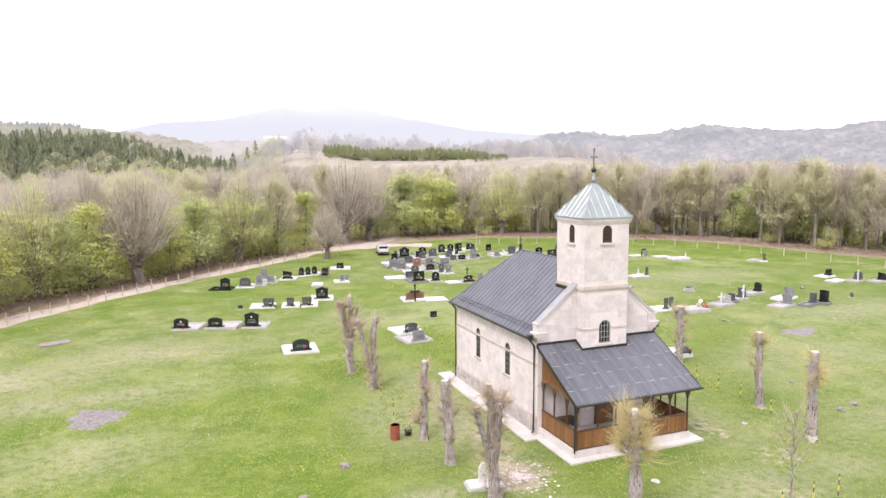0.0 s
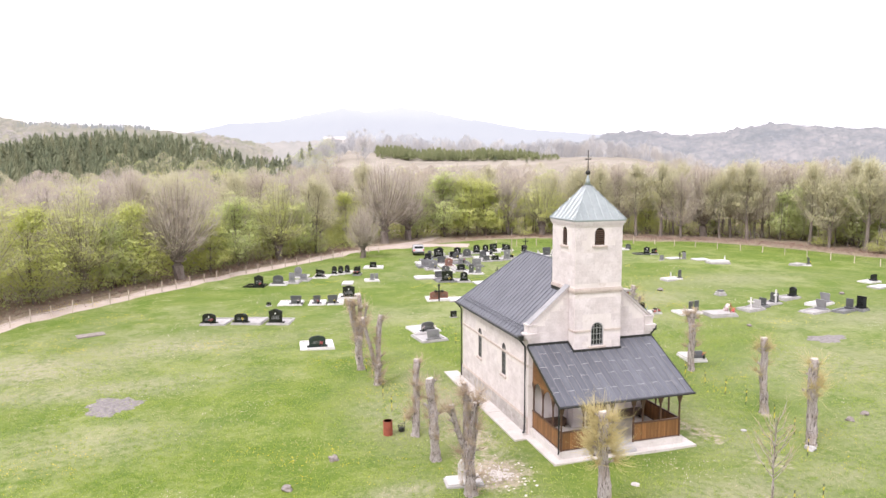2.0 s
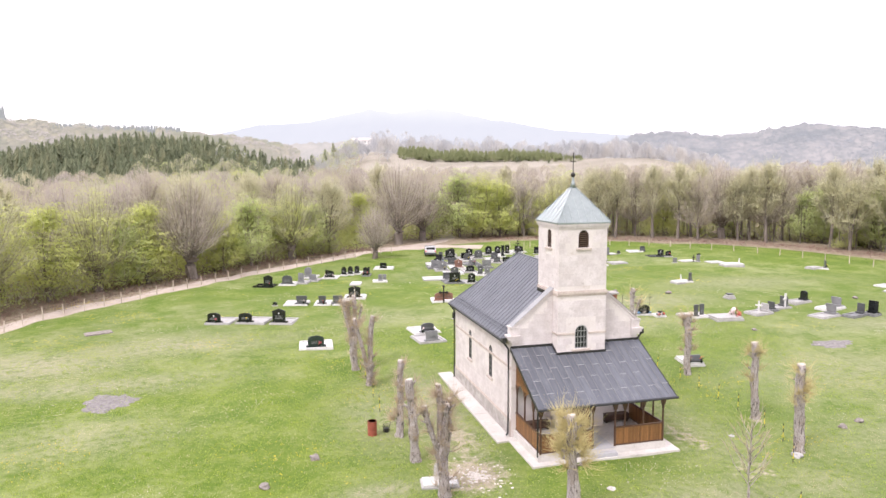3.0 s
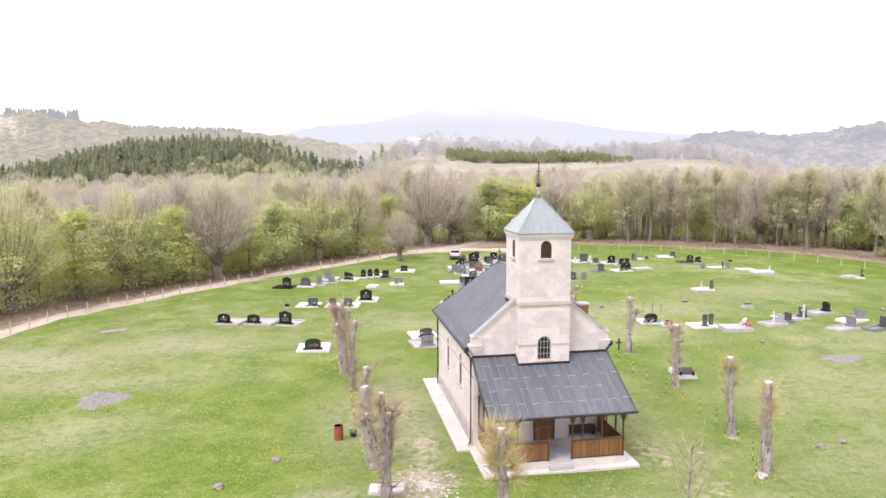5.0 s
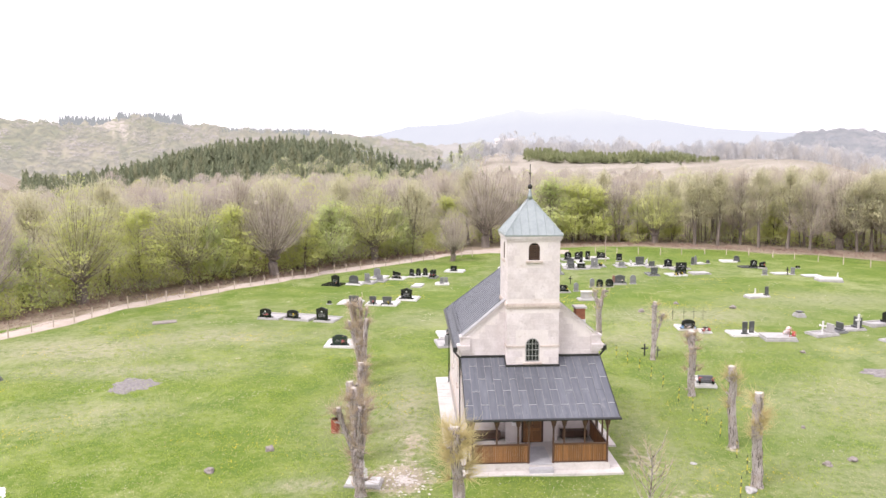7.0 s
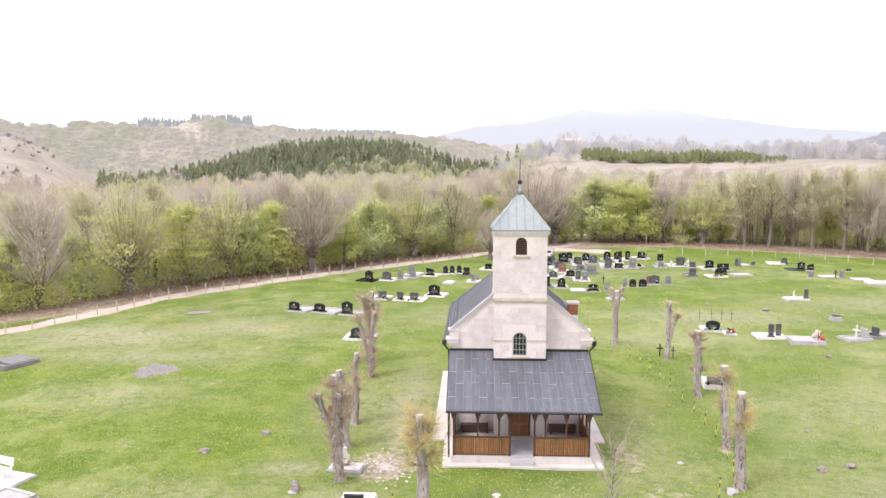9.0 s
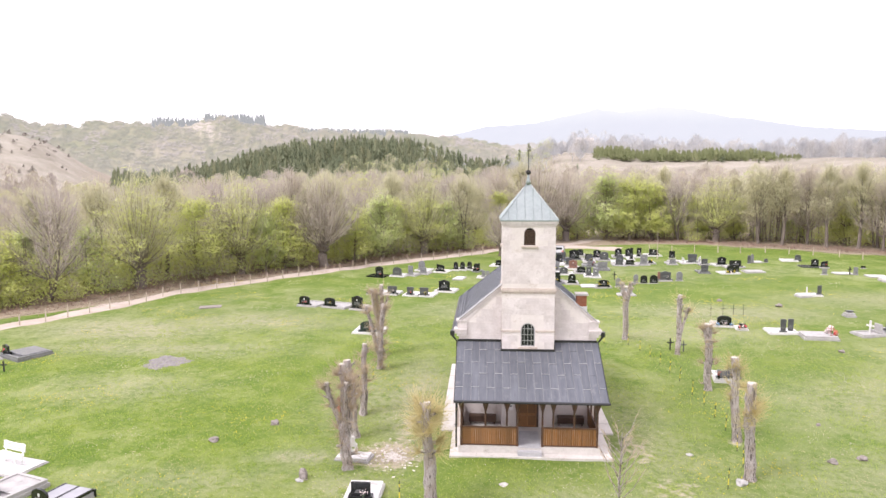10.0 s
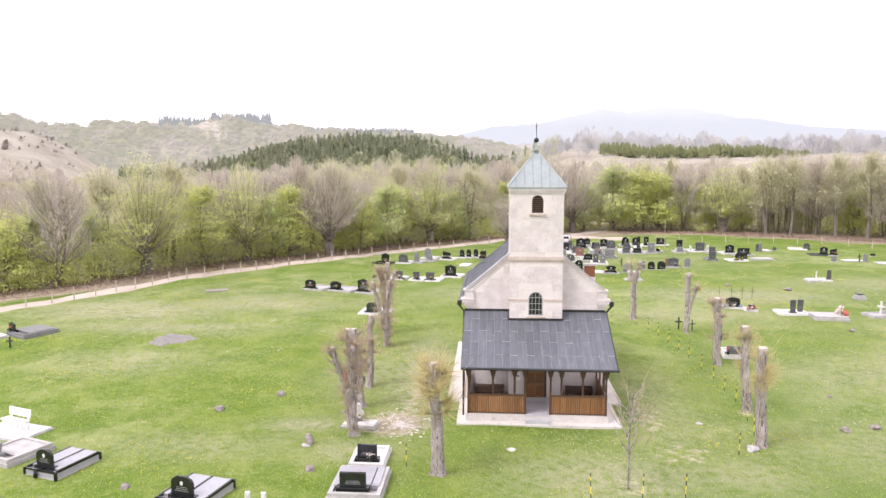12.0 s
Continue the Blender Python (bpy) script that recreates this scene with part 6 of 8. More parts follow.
def grave(x, y, rot, style, w, h, mat, sw=0.0, sl=0.0, smat=None, sh=0.2, shift=0.0, back=0.3, lean=0.0, mark=False, lids=0, jar=0, bloom=None, label="", second=None, raised=0.0):
    """A grave: kerbed slab (sw wide, sl long) reaching behind its headstone, with lids, vases and flowers."""
    GN[0] += 1
    tone = {GRANITE_BLACK: "polished black granite", GRANITE_GREEN: "dark green granite", GRANITE_GREY: "grey granite", GRANITE_DARK: "dark grey granite", GRANITE_BROWN: "red-brown granite", MARBLE: "white marble", TERRAZZO: "pale terrazzo"}
    shape = {"arch": "round-topped", "gable": "gabled", "trap": "tapered", "round": "shouldered", "rect": "plain", "heart": "heart-shaped", "wing": "slanted", "wing_r": "slanted"}
    text = label or f"{shape[style]} {tone[mat]} headstone" + (f" on a {tone[smat].split()[0]} {tone[smat].split()[-1]} slab" if sw else " standing in the grass")
    g = thing("grave", (x, y, ground_z(x, y) - 0.02), text, "grave", "graves in the churchyard", rz=rot)
    z = 0.0
    if sw:
        a, b, c, d = shift - sw / 2, shift + sw / 2, -back, sl - back
        bm = bmesh.new()
        box(bm, a, b, c, d, -0.2, sh * 0.55)
        part("base_slab", bm, smat, g)
        bm = cutout([(a + 0.06, c + 0.06), (b - 0.06, c + 0.06), (b - 0.06, d - 0.06), (a + 0.06, d - 0.06)], [[(a + 0.22, c + 0.22), (b - 0.22, c + 0.22), (b - 0.22, d - 0.22), (a + 0.22, d - 0.22)]], sh * 0.45, lambda u, v, q: Vector((u, v, sh * 0.55 + q)))
        part("kerb", bm, smat, g)
        z = sh
        for k in range(lids):
            lw = (sw - 0.5) / lids
            bm = boxed(a + 0.24 + k * lw, a + 0.22 + (k + 1) * lw, 0.25, d - 0.26, sh * 0.5, sh + 0.05)
            bmesh.ops.bevel(bm, geom=bm.edges[:], offset=0.012, segments=1, affect="EDGES")
            part("grave_cover", bm, mat if lids > 1 else smat, g)
        bm = boxed(-w * 0.62, w * 0.62, -0.16, 0.16, sh * 0.5, sh + 0.1 + raised)
        part("headstone_foot", bm, mat, g)
        z = sh + 0.1 + raised
    else:
        bm = boxed(-w * 0.6, w * 0.6, -0.17, 0.17, -0.2, 0.08)
        part("headstone_foot", bm, TERRAZZO, g)
        z = 0.08
    stone_part(g, style, w, max(0.18, h - (z if sw else 0.05)), mat, 0, 0, z, 0.13, lean, mark=mark)
    if second:
        st, dx, dw, dh, m = second
        stone_part(g, st, dw, dh, m, dx, 0, z, 0.12, lean, mark=mark)
    for k in range(jar):
        vase(g, (-0.5 + k) * w * 0.9 if jar > 1 else w * 0.2, -0.24, sh * 0.9 if sw else 0.0, GRANITE_BLACK)
        bunch(g, (-0.5 + k) * w * 0.9 if jar > 1 else w * 0.2, -0.24, (sh if sw else 0) + 0.22, (PETAL_PINK, PETAL_RED, PETAL_YELLOW)[GN[0] % 3], 18, 0.14, GN[0])
    if bloom:
        for k in range(3):
            bunch(g, -w * 0.5 + k * w * 0.5, -0.3 + 0.1 * k, (sh if sw else 0) + 0.02, bloom if k != 1 else PETAL_PINK, 28, 0.18, GN[0] * 3 + k)
    return g


def flat_slab(x, y, rot, w, l, mat, h=0.18, label="white marble grave cover without a headstone"):
    g = thing("grave_slab", (x, y, ground_z(x, y) - 0.02), label, "grave", "graves in the churchyard", rz=rot)
    part("base_slab", boxed(-w / 2, w / 2, -l / 2, l / 2, -0.2, h * 0.5), TERRAZZO if mat is MARBLE else mat, g)
    bm = boxed(-w / 2 + 0.08, w / 2 - 0.08, -l / 2 + 0.08, l / 2 - 0.08, h * 0.5, h)
    bmesh.ops.bevel(bm, geom=bm.edges[:], offset=0.02, segments=1, affect="EDGES")
    part("grave_cover", bm, mat, g)
    return g


def grave_cross(x, y, rot, h, mat, w=0.0, arm=0.45, label="plain black cross standing in the grass", t=0.035, budded=False):
    g = thing("grave_cross", (x, y, ground_z(x, y) - 0.02), label, "cross", rz=rot)
    part("upright", boxed(-t, t, -t, t, -0.15, h), mat, g)
    part("arm", boxed(-arm / 2, arm / 2, -t * 0.98, t * 0.98, h * 0.64 - t, h * 0.64 + t), mat, g)
    if budded:
        for cx, cz in ((-arm / 2, h * 0.64), (arm / 2, h * 0.64), (0, h)):
            bm = bmesh.new()
            bmesh.ops.create_uvsphere(bm, u_segments=8, v_segments=6, radius=t * 2.4, matrix=pose(cx, 0, cz))
            part("bud", bm, mat, g, smooth=True)
    return g


BK, GN2, DK, GY, BR, WH, TZ = GRANITE_BLACK, GRANITE_GREEN, GRANITE_DARK, GRANITE_GREY, GRANITE_BROWN, MARBLE, TERRAZZO
# the three dark stones west of the church
grave(1.1, 62.0, -20, "round", 1.2, 1.05, BK, 2.3, 2.6, TZ, shift=0.35, mark=True, jar=1)
grave(3.8, 61.3, -20, "round", 1.2, 1.0, BK, 2.7, 2.6, TZ, shift=0.45, jar=1)
grave(6.7, 60.4, -20, "gable", 1.25, 1.45, BK, 2.1, 2.4, TZ, shift=0.2, mark=True)
grave(9.25, 51.5, -4, "arch", 1.25, 1.05, GN2, 2.6, 2.6, WH, back=0.5, jar=1)
# the second row
grave(6.5, 68.0, -12, "gable", 0.45, 0.4, BK, label="tiny black gabled marker with a pale edge")
grave(9.1, 67.6, -12, "trap", 1.1, 1.0, DK, 2.4, 2.3, WH, shift=-0.6, jar=1)
grave(11.1, 67.2, -12, "trap", 0.75, 1.0, DK, 1.7, 2.3, WH, jar=1)
grave(12.6, 66.8, -12, "trap", 1.0, 1.0, DK, 1.6, 2.3, WH, shift=0.25, jar=1)
grave(14.6, 69.2, -12, "gable", 1.3, 1.4, BK, 2.3, 2.3, WH, mark=True)
# the row along the track
grave(6.0, 78.8, -20, "gable", 1.1, 1.45, BK, 2.4, 2.0, BK, 0.2, shift=-0.6, jar=1)
grave(8.15, 79.2, -20, "arch", 1.2, 1.2, DK, 2.0, 2.2, WH)
grave(9.75, 79.8, -20, "rect", 0.65, 1.3, GY, 1.5, 2.2, TZ)
grave(10.8, 83.4, -20, "round", 0.9, 1.4, GY, 2.0, 2.2, WH)
grave(11.2, 81.2, -20, "rect", 0.8, 0.9, GY, 1.4, 2.0, TZ)
grave(13.3, 82.3, -20, "wing", 1.05, 1.15, BK, 1.9, 2.2, WH, jar=2)
for gx, gy in ((15.2, 83.7), (16.05, 84.1), (16.95, 84.6)):
    grave(gx, gy, -20, "arch", 0.6, 1.15, BK, 0.95, 2.2, WH, label="round-topped black headstone set in a white surround")
grave(17.8, 83.0, -20, "gable", 0.6, 1.2, BK, 1.0, 1.8, GY, jar=2, second=("rect", 0.4, 0.25, 0.9, BK))
grave(20.8, 87.4, -15, "rect", 0.85, 0.9, BK, 2.6, 2.2, WH)
flat_slab(15.9, 77.8, -15, 1.3, 2.0, WH)
grave(18.8, 78.0, -5, "rect", 0.45, 0.95, GY, 1.7, 1.6, WH, second=("rect", 0.5, 0.42, 0.65, GY), label="two small grey headstones on a white marble base")
# graves north of the nave
g = grave(22.7, 65.4, -8, "wing_r", 0.9, 1.1, BR, 2.4, 2.2, WH, shift=0.45, second=("wing", 0.95, 0.9, 0.82, BR), label="pair of slanted red-brown granite panels either side of a cross")
grave_cross(23.1, 65.1, -8, 1.65, IRON, arm=0.7, label="black budded cross before brown granite panels", t=0.06, budded=True)
flat_slab(25.3, 65.1, -8, 2.3, 2.1, WH)
grave(22.35, 58.0, 5, "rect", 0.6, 0.6, BK)
grave(18.6, 53.4, 6, "round", 1.1, 0.95, DK, 2.3, 2.6, WH, jar=2)
grave(18.3, 50.6, 6, "rect", 1.0, 0.95, GY, 2.3, 2.6, TZ, lean=0.18, shift=0.05)
# the crowded plot by the car
for row in ((27.0, 74.8, "rect", 1.2, 1.2, BK, 2.0, GY, True), (26.9, 77.4, "rect", 1.1, 0.85, DK, 1.6, TZ, False), (28.95, 74.5, "arch", 0.8, 1.15, BK, 1.4, TZ, True), (27.9, 83.8, "gable", 1.1, 1.25, GY, 1.6, TZ, True),
            (29.1, 90.5, "rect", 0.75, 1.1, BK, 1.3, GY, False), (27.5, 85.8, "rect", 1.1, 1.0, GY, 1.7, GY, False), (31.5, 93.3, "gable", 1.35, 1.4, BK, 2.2, GY, True), (30.3, 88.0, "rect", 1.0, 0.95, DK, 1.6, TZ, False),
            (30.3, 84.7, "gable", 1.0, 1.15, BR, 1.7, WH, True), (30.9, 81.4, "round", 0.95, 0.85, BK, 1.5, TZ, False), (31.55, 79.3, "rect", 0.55, 1.1, DK, 1.0, WH, True), (32.3, 78.8, "rect", 0.62, 1.05, GY, 1.1, WH, True),
            (34.0, 84.2, "rect", 1.1, 1.05, GY, 1.7, GY, False), (35.0, 95.4, "gable", 1.0, 1.15, BK, 1.7, GY, True), (35.6, 92.8, "arch", 1.05, 1.2, DK, 1.7, TZ, True), (38.05, 95.5, "round", 0.9, 1.25, BK, 1.4, TZ, True),
            (39.5, 95.6, "gable", 0.85, 1.2, BK, 1.4, WH, True), (39.4, 93.0, "rect", 0.4, 1.6, BK, 0.9, WH, False), (36.8, 88.0, "rect", 0.8, 0.8, DK, 1.5, TZ, False), (38.3, 88.5, "rect", 0.95, 0.75, BK, 1.8, TZ, False),
            (40.2, 88.8, "rect", 0.85, 1.35, GY, 1.4, TZ, True), (43.4, 97.0, "wing", 1.2, 1.05, BK, 2.0, WH, True), (45.5, 95.0, "rect", 0.75, 0.95, BK, 0.0, TZ, False), (44.1, 89.2, "rect", 0.7, 0.75, GY, 1.2, TZ, False),
            (46.95, 90.2, "trap", 1.15, 1.2, DK, 2.4, WH, False), (48.1, 88.6, "rect", 0.7, 0.8, DK, 1.2, TZ, False), (46.05, 81.8, "trap", 0.85, 1.0, DK, 1.2, GY, False), (33.3, 90.8, "round", 0.8, 1.0, DK, 1.4, WH, False),
            (32.9, 97.5, "round", 0.8, 1.0, BK, 1.4, TZ, False), (33.0, 87.3, "rect", 0.9, 0.7, GY, 2.0, GY, False), (41.3, 89.7, "rect", 0.45, 0.5, BK, 1.3, TZ, False), (41.0, 95.6, "rect", 0.6, 1.3, BK, 1.4, WH, True),
            (33.4, 92.4, "rect", 0.9, 0.9, BK, 1.6, TZ, False), (28.7, 80.9, "round", 0.9, 0.9, DK, 2.0, WH, True), (28.3, 88.0, "gable", 0.9, 1.0, BK, 2.2, WH, True), (37.4, 91.0, "arch", 0.9, 1.1, DK, 1.8, WH, False)):
    gx, gy, st, w, h, m, sw, sm, mk = row
    grave(gx, gy, -4 + (gx * 7 % 5) - 2, st, w * 1.08, h * 1.1, m, sw * 1.2, 2.5 if sw else 0, sm, mark=mk, jar=int(gx * 3) % 2)
flat_slab(25.3, 78.2, -6, 2.6, 2.2, WH)
flat_slab(30.6, 73.4, 0, 1.6, 1.8, WH)
flat_slab(45.1, 92.3, 0, 1.6, 1.6, TZ, label="pale grey terrazzo grave cover")
for dx in (-1.1, 1.1):
    grave(46.95 + dx, 90.6, 0, "wing" if dx < 0 else "wing_r", 0.3, 0.9, WH, label="narrow white marble side stone")
grave(29.9, 92.4, 0, "rect", 0.55, 1.3, GRANITE_DARK, label="narrow bluish grey headstone with blue flowers", bloom=PETAL_BLUE)
grave(32.2, 72.4, 0, "round", 1.15, 0.95, BK, 1.9, 1.9, TZ, jar=2, mark=True)
grave_cross(34.3, 77.6, 0, 1.0, IRON, label="black iron cross on a low plinth", t=0.045)
# a weathered box tomb beyond the church
g = flat_slab(33.9, 68.3, 0, 1.9, 1.5, TZ, 0.16, "weathered pale box tomb on a wide slab")
part("chest", boxed(-0.55, 0.55, -0.3, 0.35, 0.15, 0.85), TERRAZZO, g)
part("chest_lid", boxed(-0.62, 0.62, -0.37, 0.42, 0.85, 0.95), CONCRETE, g)
# the row of five east of the tower
grave(36.3, 75.1, 0, "gable", 0.55, 1.1, GY, bloom=None, label="weathered grey headstone with a carved top")
grave(37.2, 75.1, 0, "arch", 0.78, 0.95, BK)
grave(38.3, 75.0, 0, "arch", 0.88, 0.98, BK)
grave(39.9, 76.2, 0, "gable", 1.3, 1.2, DK, 1.6, 1.4, TZ, jar=1, second=("round", -0.75, 0.3, 0.85, BR))
grave(41.5, 76.2, 0, "round", 0.7, 1.1, GY, label="weathered grey headstone with a carved top")
grave(33.85, 72.8, 0, "gable", 0.55, 1.05, GY, label="weathered sandstone grave pillar")
# black granite group
grave(50.0, 87.6, 4, "gable", 1.15, 1.25, BK, 1.9, 2.0, WH, mark=True)
grave(51.2, 86.0, 4, "rect", 1.5, 1.0, BK, 2.6, 2.0, TZ, mark=True)
grave(49.2, 81.8, 4, "arch", 0.9, 1.1, BK, 2.4, 2.0, WH, second=("round", 0.75, 0.55, 0.8, BK), bloom=PETAL_YELLOW)
flat_slab(52.4, 83.0, 4, 2.4, 1.8, TZ, label="pale terrazzo grave cover")
grave(54.5, 90.3, 4, "round", 0.4, 1.1, DK, second=("round", 0.42, 0.4, 1.2, GY))
flat_slab(55.8, 91.0, 4, 1.2, 1.4, WH)
grave(57.0, 91.0, 10, "arch", 0.5, 0.5, DK)
grave(61.7, 92.2, -10, "round", 0.75, 0.95, DK, 2.2, 1.8, WH, shift=-1.0)
grave(61.7, 87.2, -6, "gable", 0.95, 1.2, BK, 2.4, 1.8, DK, shift=-0.5, mark=True)
grave(62.7, 86.8, -6, "wing_r", 0.8, 1.0, BK, 1.2, 1.6, TZ, jar=1)
grave(60.1, 81.1, 0, "trap", 0.65, 0.7, GY)
grave_cross(63.1, 81.2, 0, 1.0, IRON, label="black cross on a white slab", t=0.05)
flat_slab(62.6, 81.9, 0, 2.2, 1.4, WH)
grave(63.8, 81.2, 0, "rect", 0.5, 0.95, GY)
grave(67.0, 85.7, 0, "rect", 0.55, 0.35, BK)
flat_slab(65.6, 80.0, -4, 2.2, 1.7, WH)
g = flat_slab(65.5, 76.3, -10, 2.8, 1.6, WH, 0.45, "white marble tomb chest with a rounded head")
vase(g, 1.0, 0, 0.45, MARBLE, 0.6)
# the lone white grave
grave(53.3, 67.6, 10, "rect", 0.4, 1.15, DK, 2.2, 1.5, WH, shift=-0.8, label="narrow dark headstone on a chipped white slab")
vase(flat_slab(51.6, 67.4, 10, 1.2, 1.2, WH, 0.3, "broken white marble grave cover"), 0.4, 0, 0.3, MARBLE, 0.7)
# graves east of the church
grave(39.4, 54.4, -8, "arch", 1.15, 1.0, BK, 1.8, 2.0, WH, bloom=PETAL_BLUE)
grave(40.55, 53.4, -8, "heart", 0.55, 0.6, BK, 1.0, 1.2, WH, 0.22, bloom=PETAL_RED)
for gx, gy in ((39.6, 58.6), (40.6, 58.4), (41.5, 58.3), (42.3, 58.1)):
    grave_cross(gx, gy, 0, 1.15, IRON, arm=0.5, label="thin rusty iron cross in the grass", t=0.012)
grave(43.3, 52.0, -4, "trap", 0.45, 1.25, DK, 2.4, 1.9, WH, shift=0.1, second=("trap", 0.56, 0.45, 1.0, DK), label="two tall dark granite panels on a white base")
g = flat_slab(45.6, 51.0, -6, 2.6, 2.0, TZ, 0.32, "cracked pinkish grave cover with flowers and an iron cross")
bunch(g, 0.9, 0.2, 0.3, PETAL_PINK, 60, 0.4, 91)
bunch(g, 1.1, -0.5, 0.3, PETAL_RED, 30, 0.25, 92)
part("cross_upright", boxed(0.72, 0.76, -0.62, -0.58, 0.3, 1.2), RUST, g)
part("cross_arm", boxed(0.5, 0.98, -0.62, -0.58, 0.9, 0.94), RUST, g)
g = flat_slab(51.8, 58.6, 0, 0.9, 0.9, TZ, 0.4, "small grey box tomb with a dark ledge")
part("ledge", boxed(-0.3, 0.3, -0.25, 0.25, 0.5, 0.58), GRANITE_DARK, g)
part("ledge_foot", boxed(-0.18, 0.18, -0.15, 0.15, 0.38, 0.5), TERRAZZO, g)
grave_cross(50.4, 52.5, -60, 1.15, MARBLE, arm=0.6, label="white stone cross on a slab", t=0.06)
grave(51.0, 52.4, 100, "rect", 0.8, 0.9, TZ, 1.6, 2.2, TZ)
grave(52.2, 53.0, 100, "rect", 0.75, 0.85, DK, 1.4, 1.6, GY, jar=1)
grave(54.4, 53.9, 100, "rect", 0.85, 1.1, DK, 1.5, 2.4, TZ)
grave_cross(54.2, 53.5, 20, 1.45, MARBLE, arm=0.7, label="white marble cross before a dark stone", t=0.07)
grave(57.9, 55.2, 100, "round", 0.8, 1.1, BK, 1.5, 2.4, TZ)
grave(58.9, 52.1, 105, "trap", 1.0, 1.05, GY, 1.6, 2.6, WH, lean=0.2, jar=1)
grave(56.2, 49.9, 105, "trap", 1.0, 1.1, GY, 1.6, 2.8, TZ, lean=0.22)
grave(58.8, 49.2, 105, "rect", 0.65, 1.1, DK, 1.2, 2.4, GY, jar=1)
grave(59.9, 48.9, 105, "rect", 0.85, 1.3, BK, 1.3, 1.2, GY)
grave(73.3, 59.4, 100, "wing", 0.7, 0.95, BK, 1.5, 2.2, WH)
flat_slab(71.3, 56.8, 10, 2.6, 1.4, WH)
grave(74.0, 56.1, 100, "round", 0.9, 1.1, DK, 1.5, 2.2, TZ)
grave_cross(73.7, 55.9, 20, 1.3, MARBLE, arm=0.6, label="white marble cross beside a dark stone", t=0.06)
grave(76.5, 55.0, 100, "wing_r", 0.95, 1.0, BK, 1.5, 2.4, TZ)
grave(75.6, 71.2, 60, "rect", 0.7, 1.1, DK, 1.5, 1.9, WH, jar=1)
flat_slab(74.2, 71.6, 10, 1.8, 1.3, TZ, 0.3, "rough grey grave cover among brambles")
grave(64.9, 49.8, 60, "arch", 0.5, 0.55, DK)
grave(34.6, 39.6, -10, "rect", 0.95, 0.75, GRANITE_DARK, 1.4, 2.0, WH, 0.3, lean=0.5, label="sloping dark panel on a white grave with flowers", jar=2)
grave_cross(33.0, 47.0, 0, 0.95, BLACK, arm=0.5, t=0.045)
grave_cross(33.9, 46.7, 0, 0.85, GRANITE_DARK, arm=0.45, label="grey cross in the grass beside a pollarded tree", t=0.035)
# graves south of the yard, near the track's end
def wide_tomb(x, y, rot, w, l, stone_w, stone_h, shift):
    """A low double tomb of pale granite with black strips, corner posts and a round-topped black headstone."""
    g = thing("grave", (x, y, ground_z(x, y) - 0.02), "wide pale granite tomb with black strips and headstone", "grave", "graves in the churchyard", rz=rot)
    a, b, c, d = shift - w / 2, shift + w / 2, -0.2, l - 0.2
    part("base_slab", boxed(a, b, c, d, -0.2, 0.26), PALE_GRANITE, g)
    part("ledge", boxed(a - 0.03, b + 0.03, c - 0.03, d + 0.03, -0.2, 0.06), TERRAZZO, g)
    lw = (w - 0.16) / 2
    for k in range(2):
        bm = boxed(a + 0.04 + k * (lw + 0.08), a + 0.04 + k * (lw + 0.08) + lw, c + 0.3, d - 0.02, 0.26, 0.36)
        bmesh.ops.bevel(bm, geom=bm.edges[:], offset=0.012, segments=1, affect="EDGES")
        part("grave_cover", bm, PALE_GRANITE, g)
    for u in (a + 0.01, a + 0.045 + lw, b - 0.08):
        part("dark_strip", boxed(u, u + 0.07, c + 0.1, d - 0.04, 0.27, 0.385), GRANITE_BLACK, g, "black granite strip")
    part("front_rail", boxed(a, b, c - 0.01, c + 0.07, 0.262, 0.34), GRANITE_BLACK, g)
    for u, v in ((a, c), (b, c), (b, d), (a, d)):
        part("corner_post", boxed(u - 0.04, u + 0.04, v - 0.05, v + 0.05, -0.1, 0.35), GRANITE_BLACK, g)
    part("headstone_foot", boxed(-stone_w * 0.6, stone_w * 0.6, 0.0, 0.26, 0.262, 0.4), GRANITE_BLACK, g)
    stone_part(g, "arch", stone_w, stone_h, GRANITE_BLACK, 0, 0.12, 0.4, 0.1, 0.0, mark=True)
    vase(g, -stone_w * 0.1, -0.3, 0.0, GRANITE_BLACK)
    return g


wide_tomb(1.02, 20.72, -16, 1.66, 2.2, 0.86, 0.68, 0.06)
wide_tomb(7.82, 18.44, -13, 1.9, 2.05, 0.95, 0.72, 0.05)
g = grave(-1.95, 21.82, -20, "rect", 0.95, 0.85, GY, 2.06, 2.2, TZ, 0.36, shift=0.3, lean=0.25, label="low grey headstone on a white marble tomb")
part("grave_cover", boxed(-0.55, 1.1, 0.35, 1.7, 0.2, 0.3), TERRAZZO, g)
flat_slab(-3.3, 24.95, -15, 3.0, 1.9, WH, 0.14, "broad white marble grave terrace")
grave(14.0, 22.35, 0, "rect", 0.82, 0.95, BK, 1.55, 2.1, WH, 0.3, jar=1, back=0.5)
g = grave(13.95, 19.6, 0, "rect", 1.0, 0.98, BK, 2.1, 2.6, TZ, 0.34, back=0.5, shift=0.1, label="polished black headstone on a broad pale granite tomb")
for a, b in ((-0.8, 0.62), (0.66, 0.96)):
    bm = boxed(a, b, 0.22, 1.9, 0.2, 0.385)
    bmesh.ops.bevel(bm, geom=bm.edges[:], offset=0.012, segments=1, affect="EDGES")
    part("grave_cover", bm, PALE_GRANITE, g)
for gx in (10.15, 10.75):
    grave(gx, 18.9, 0, "rect", 0.18, 0.42, WH, label="small white marker stone in the grass")
g = flat_slab(12.82, 26.95, -8, 1.7, 1.0, WH, 0.22, "white marble tomb with a carved upright")
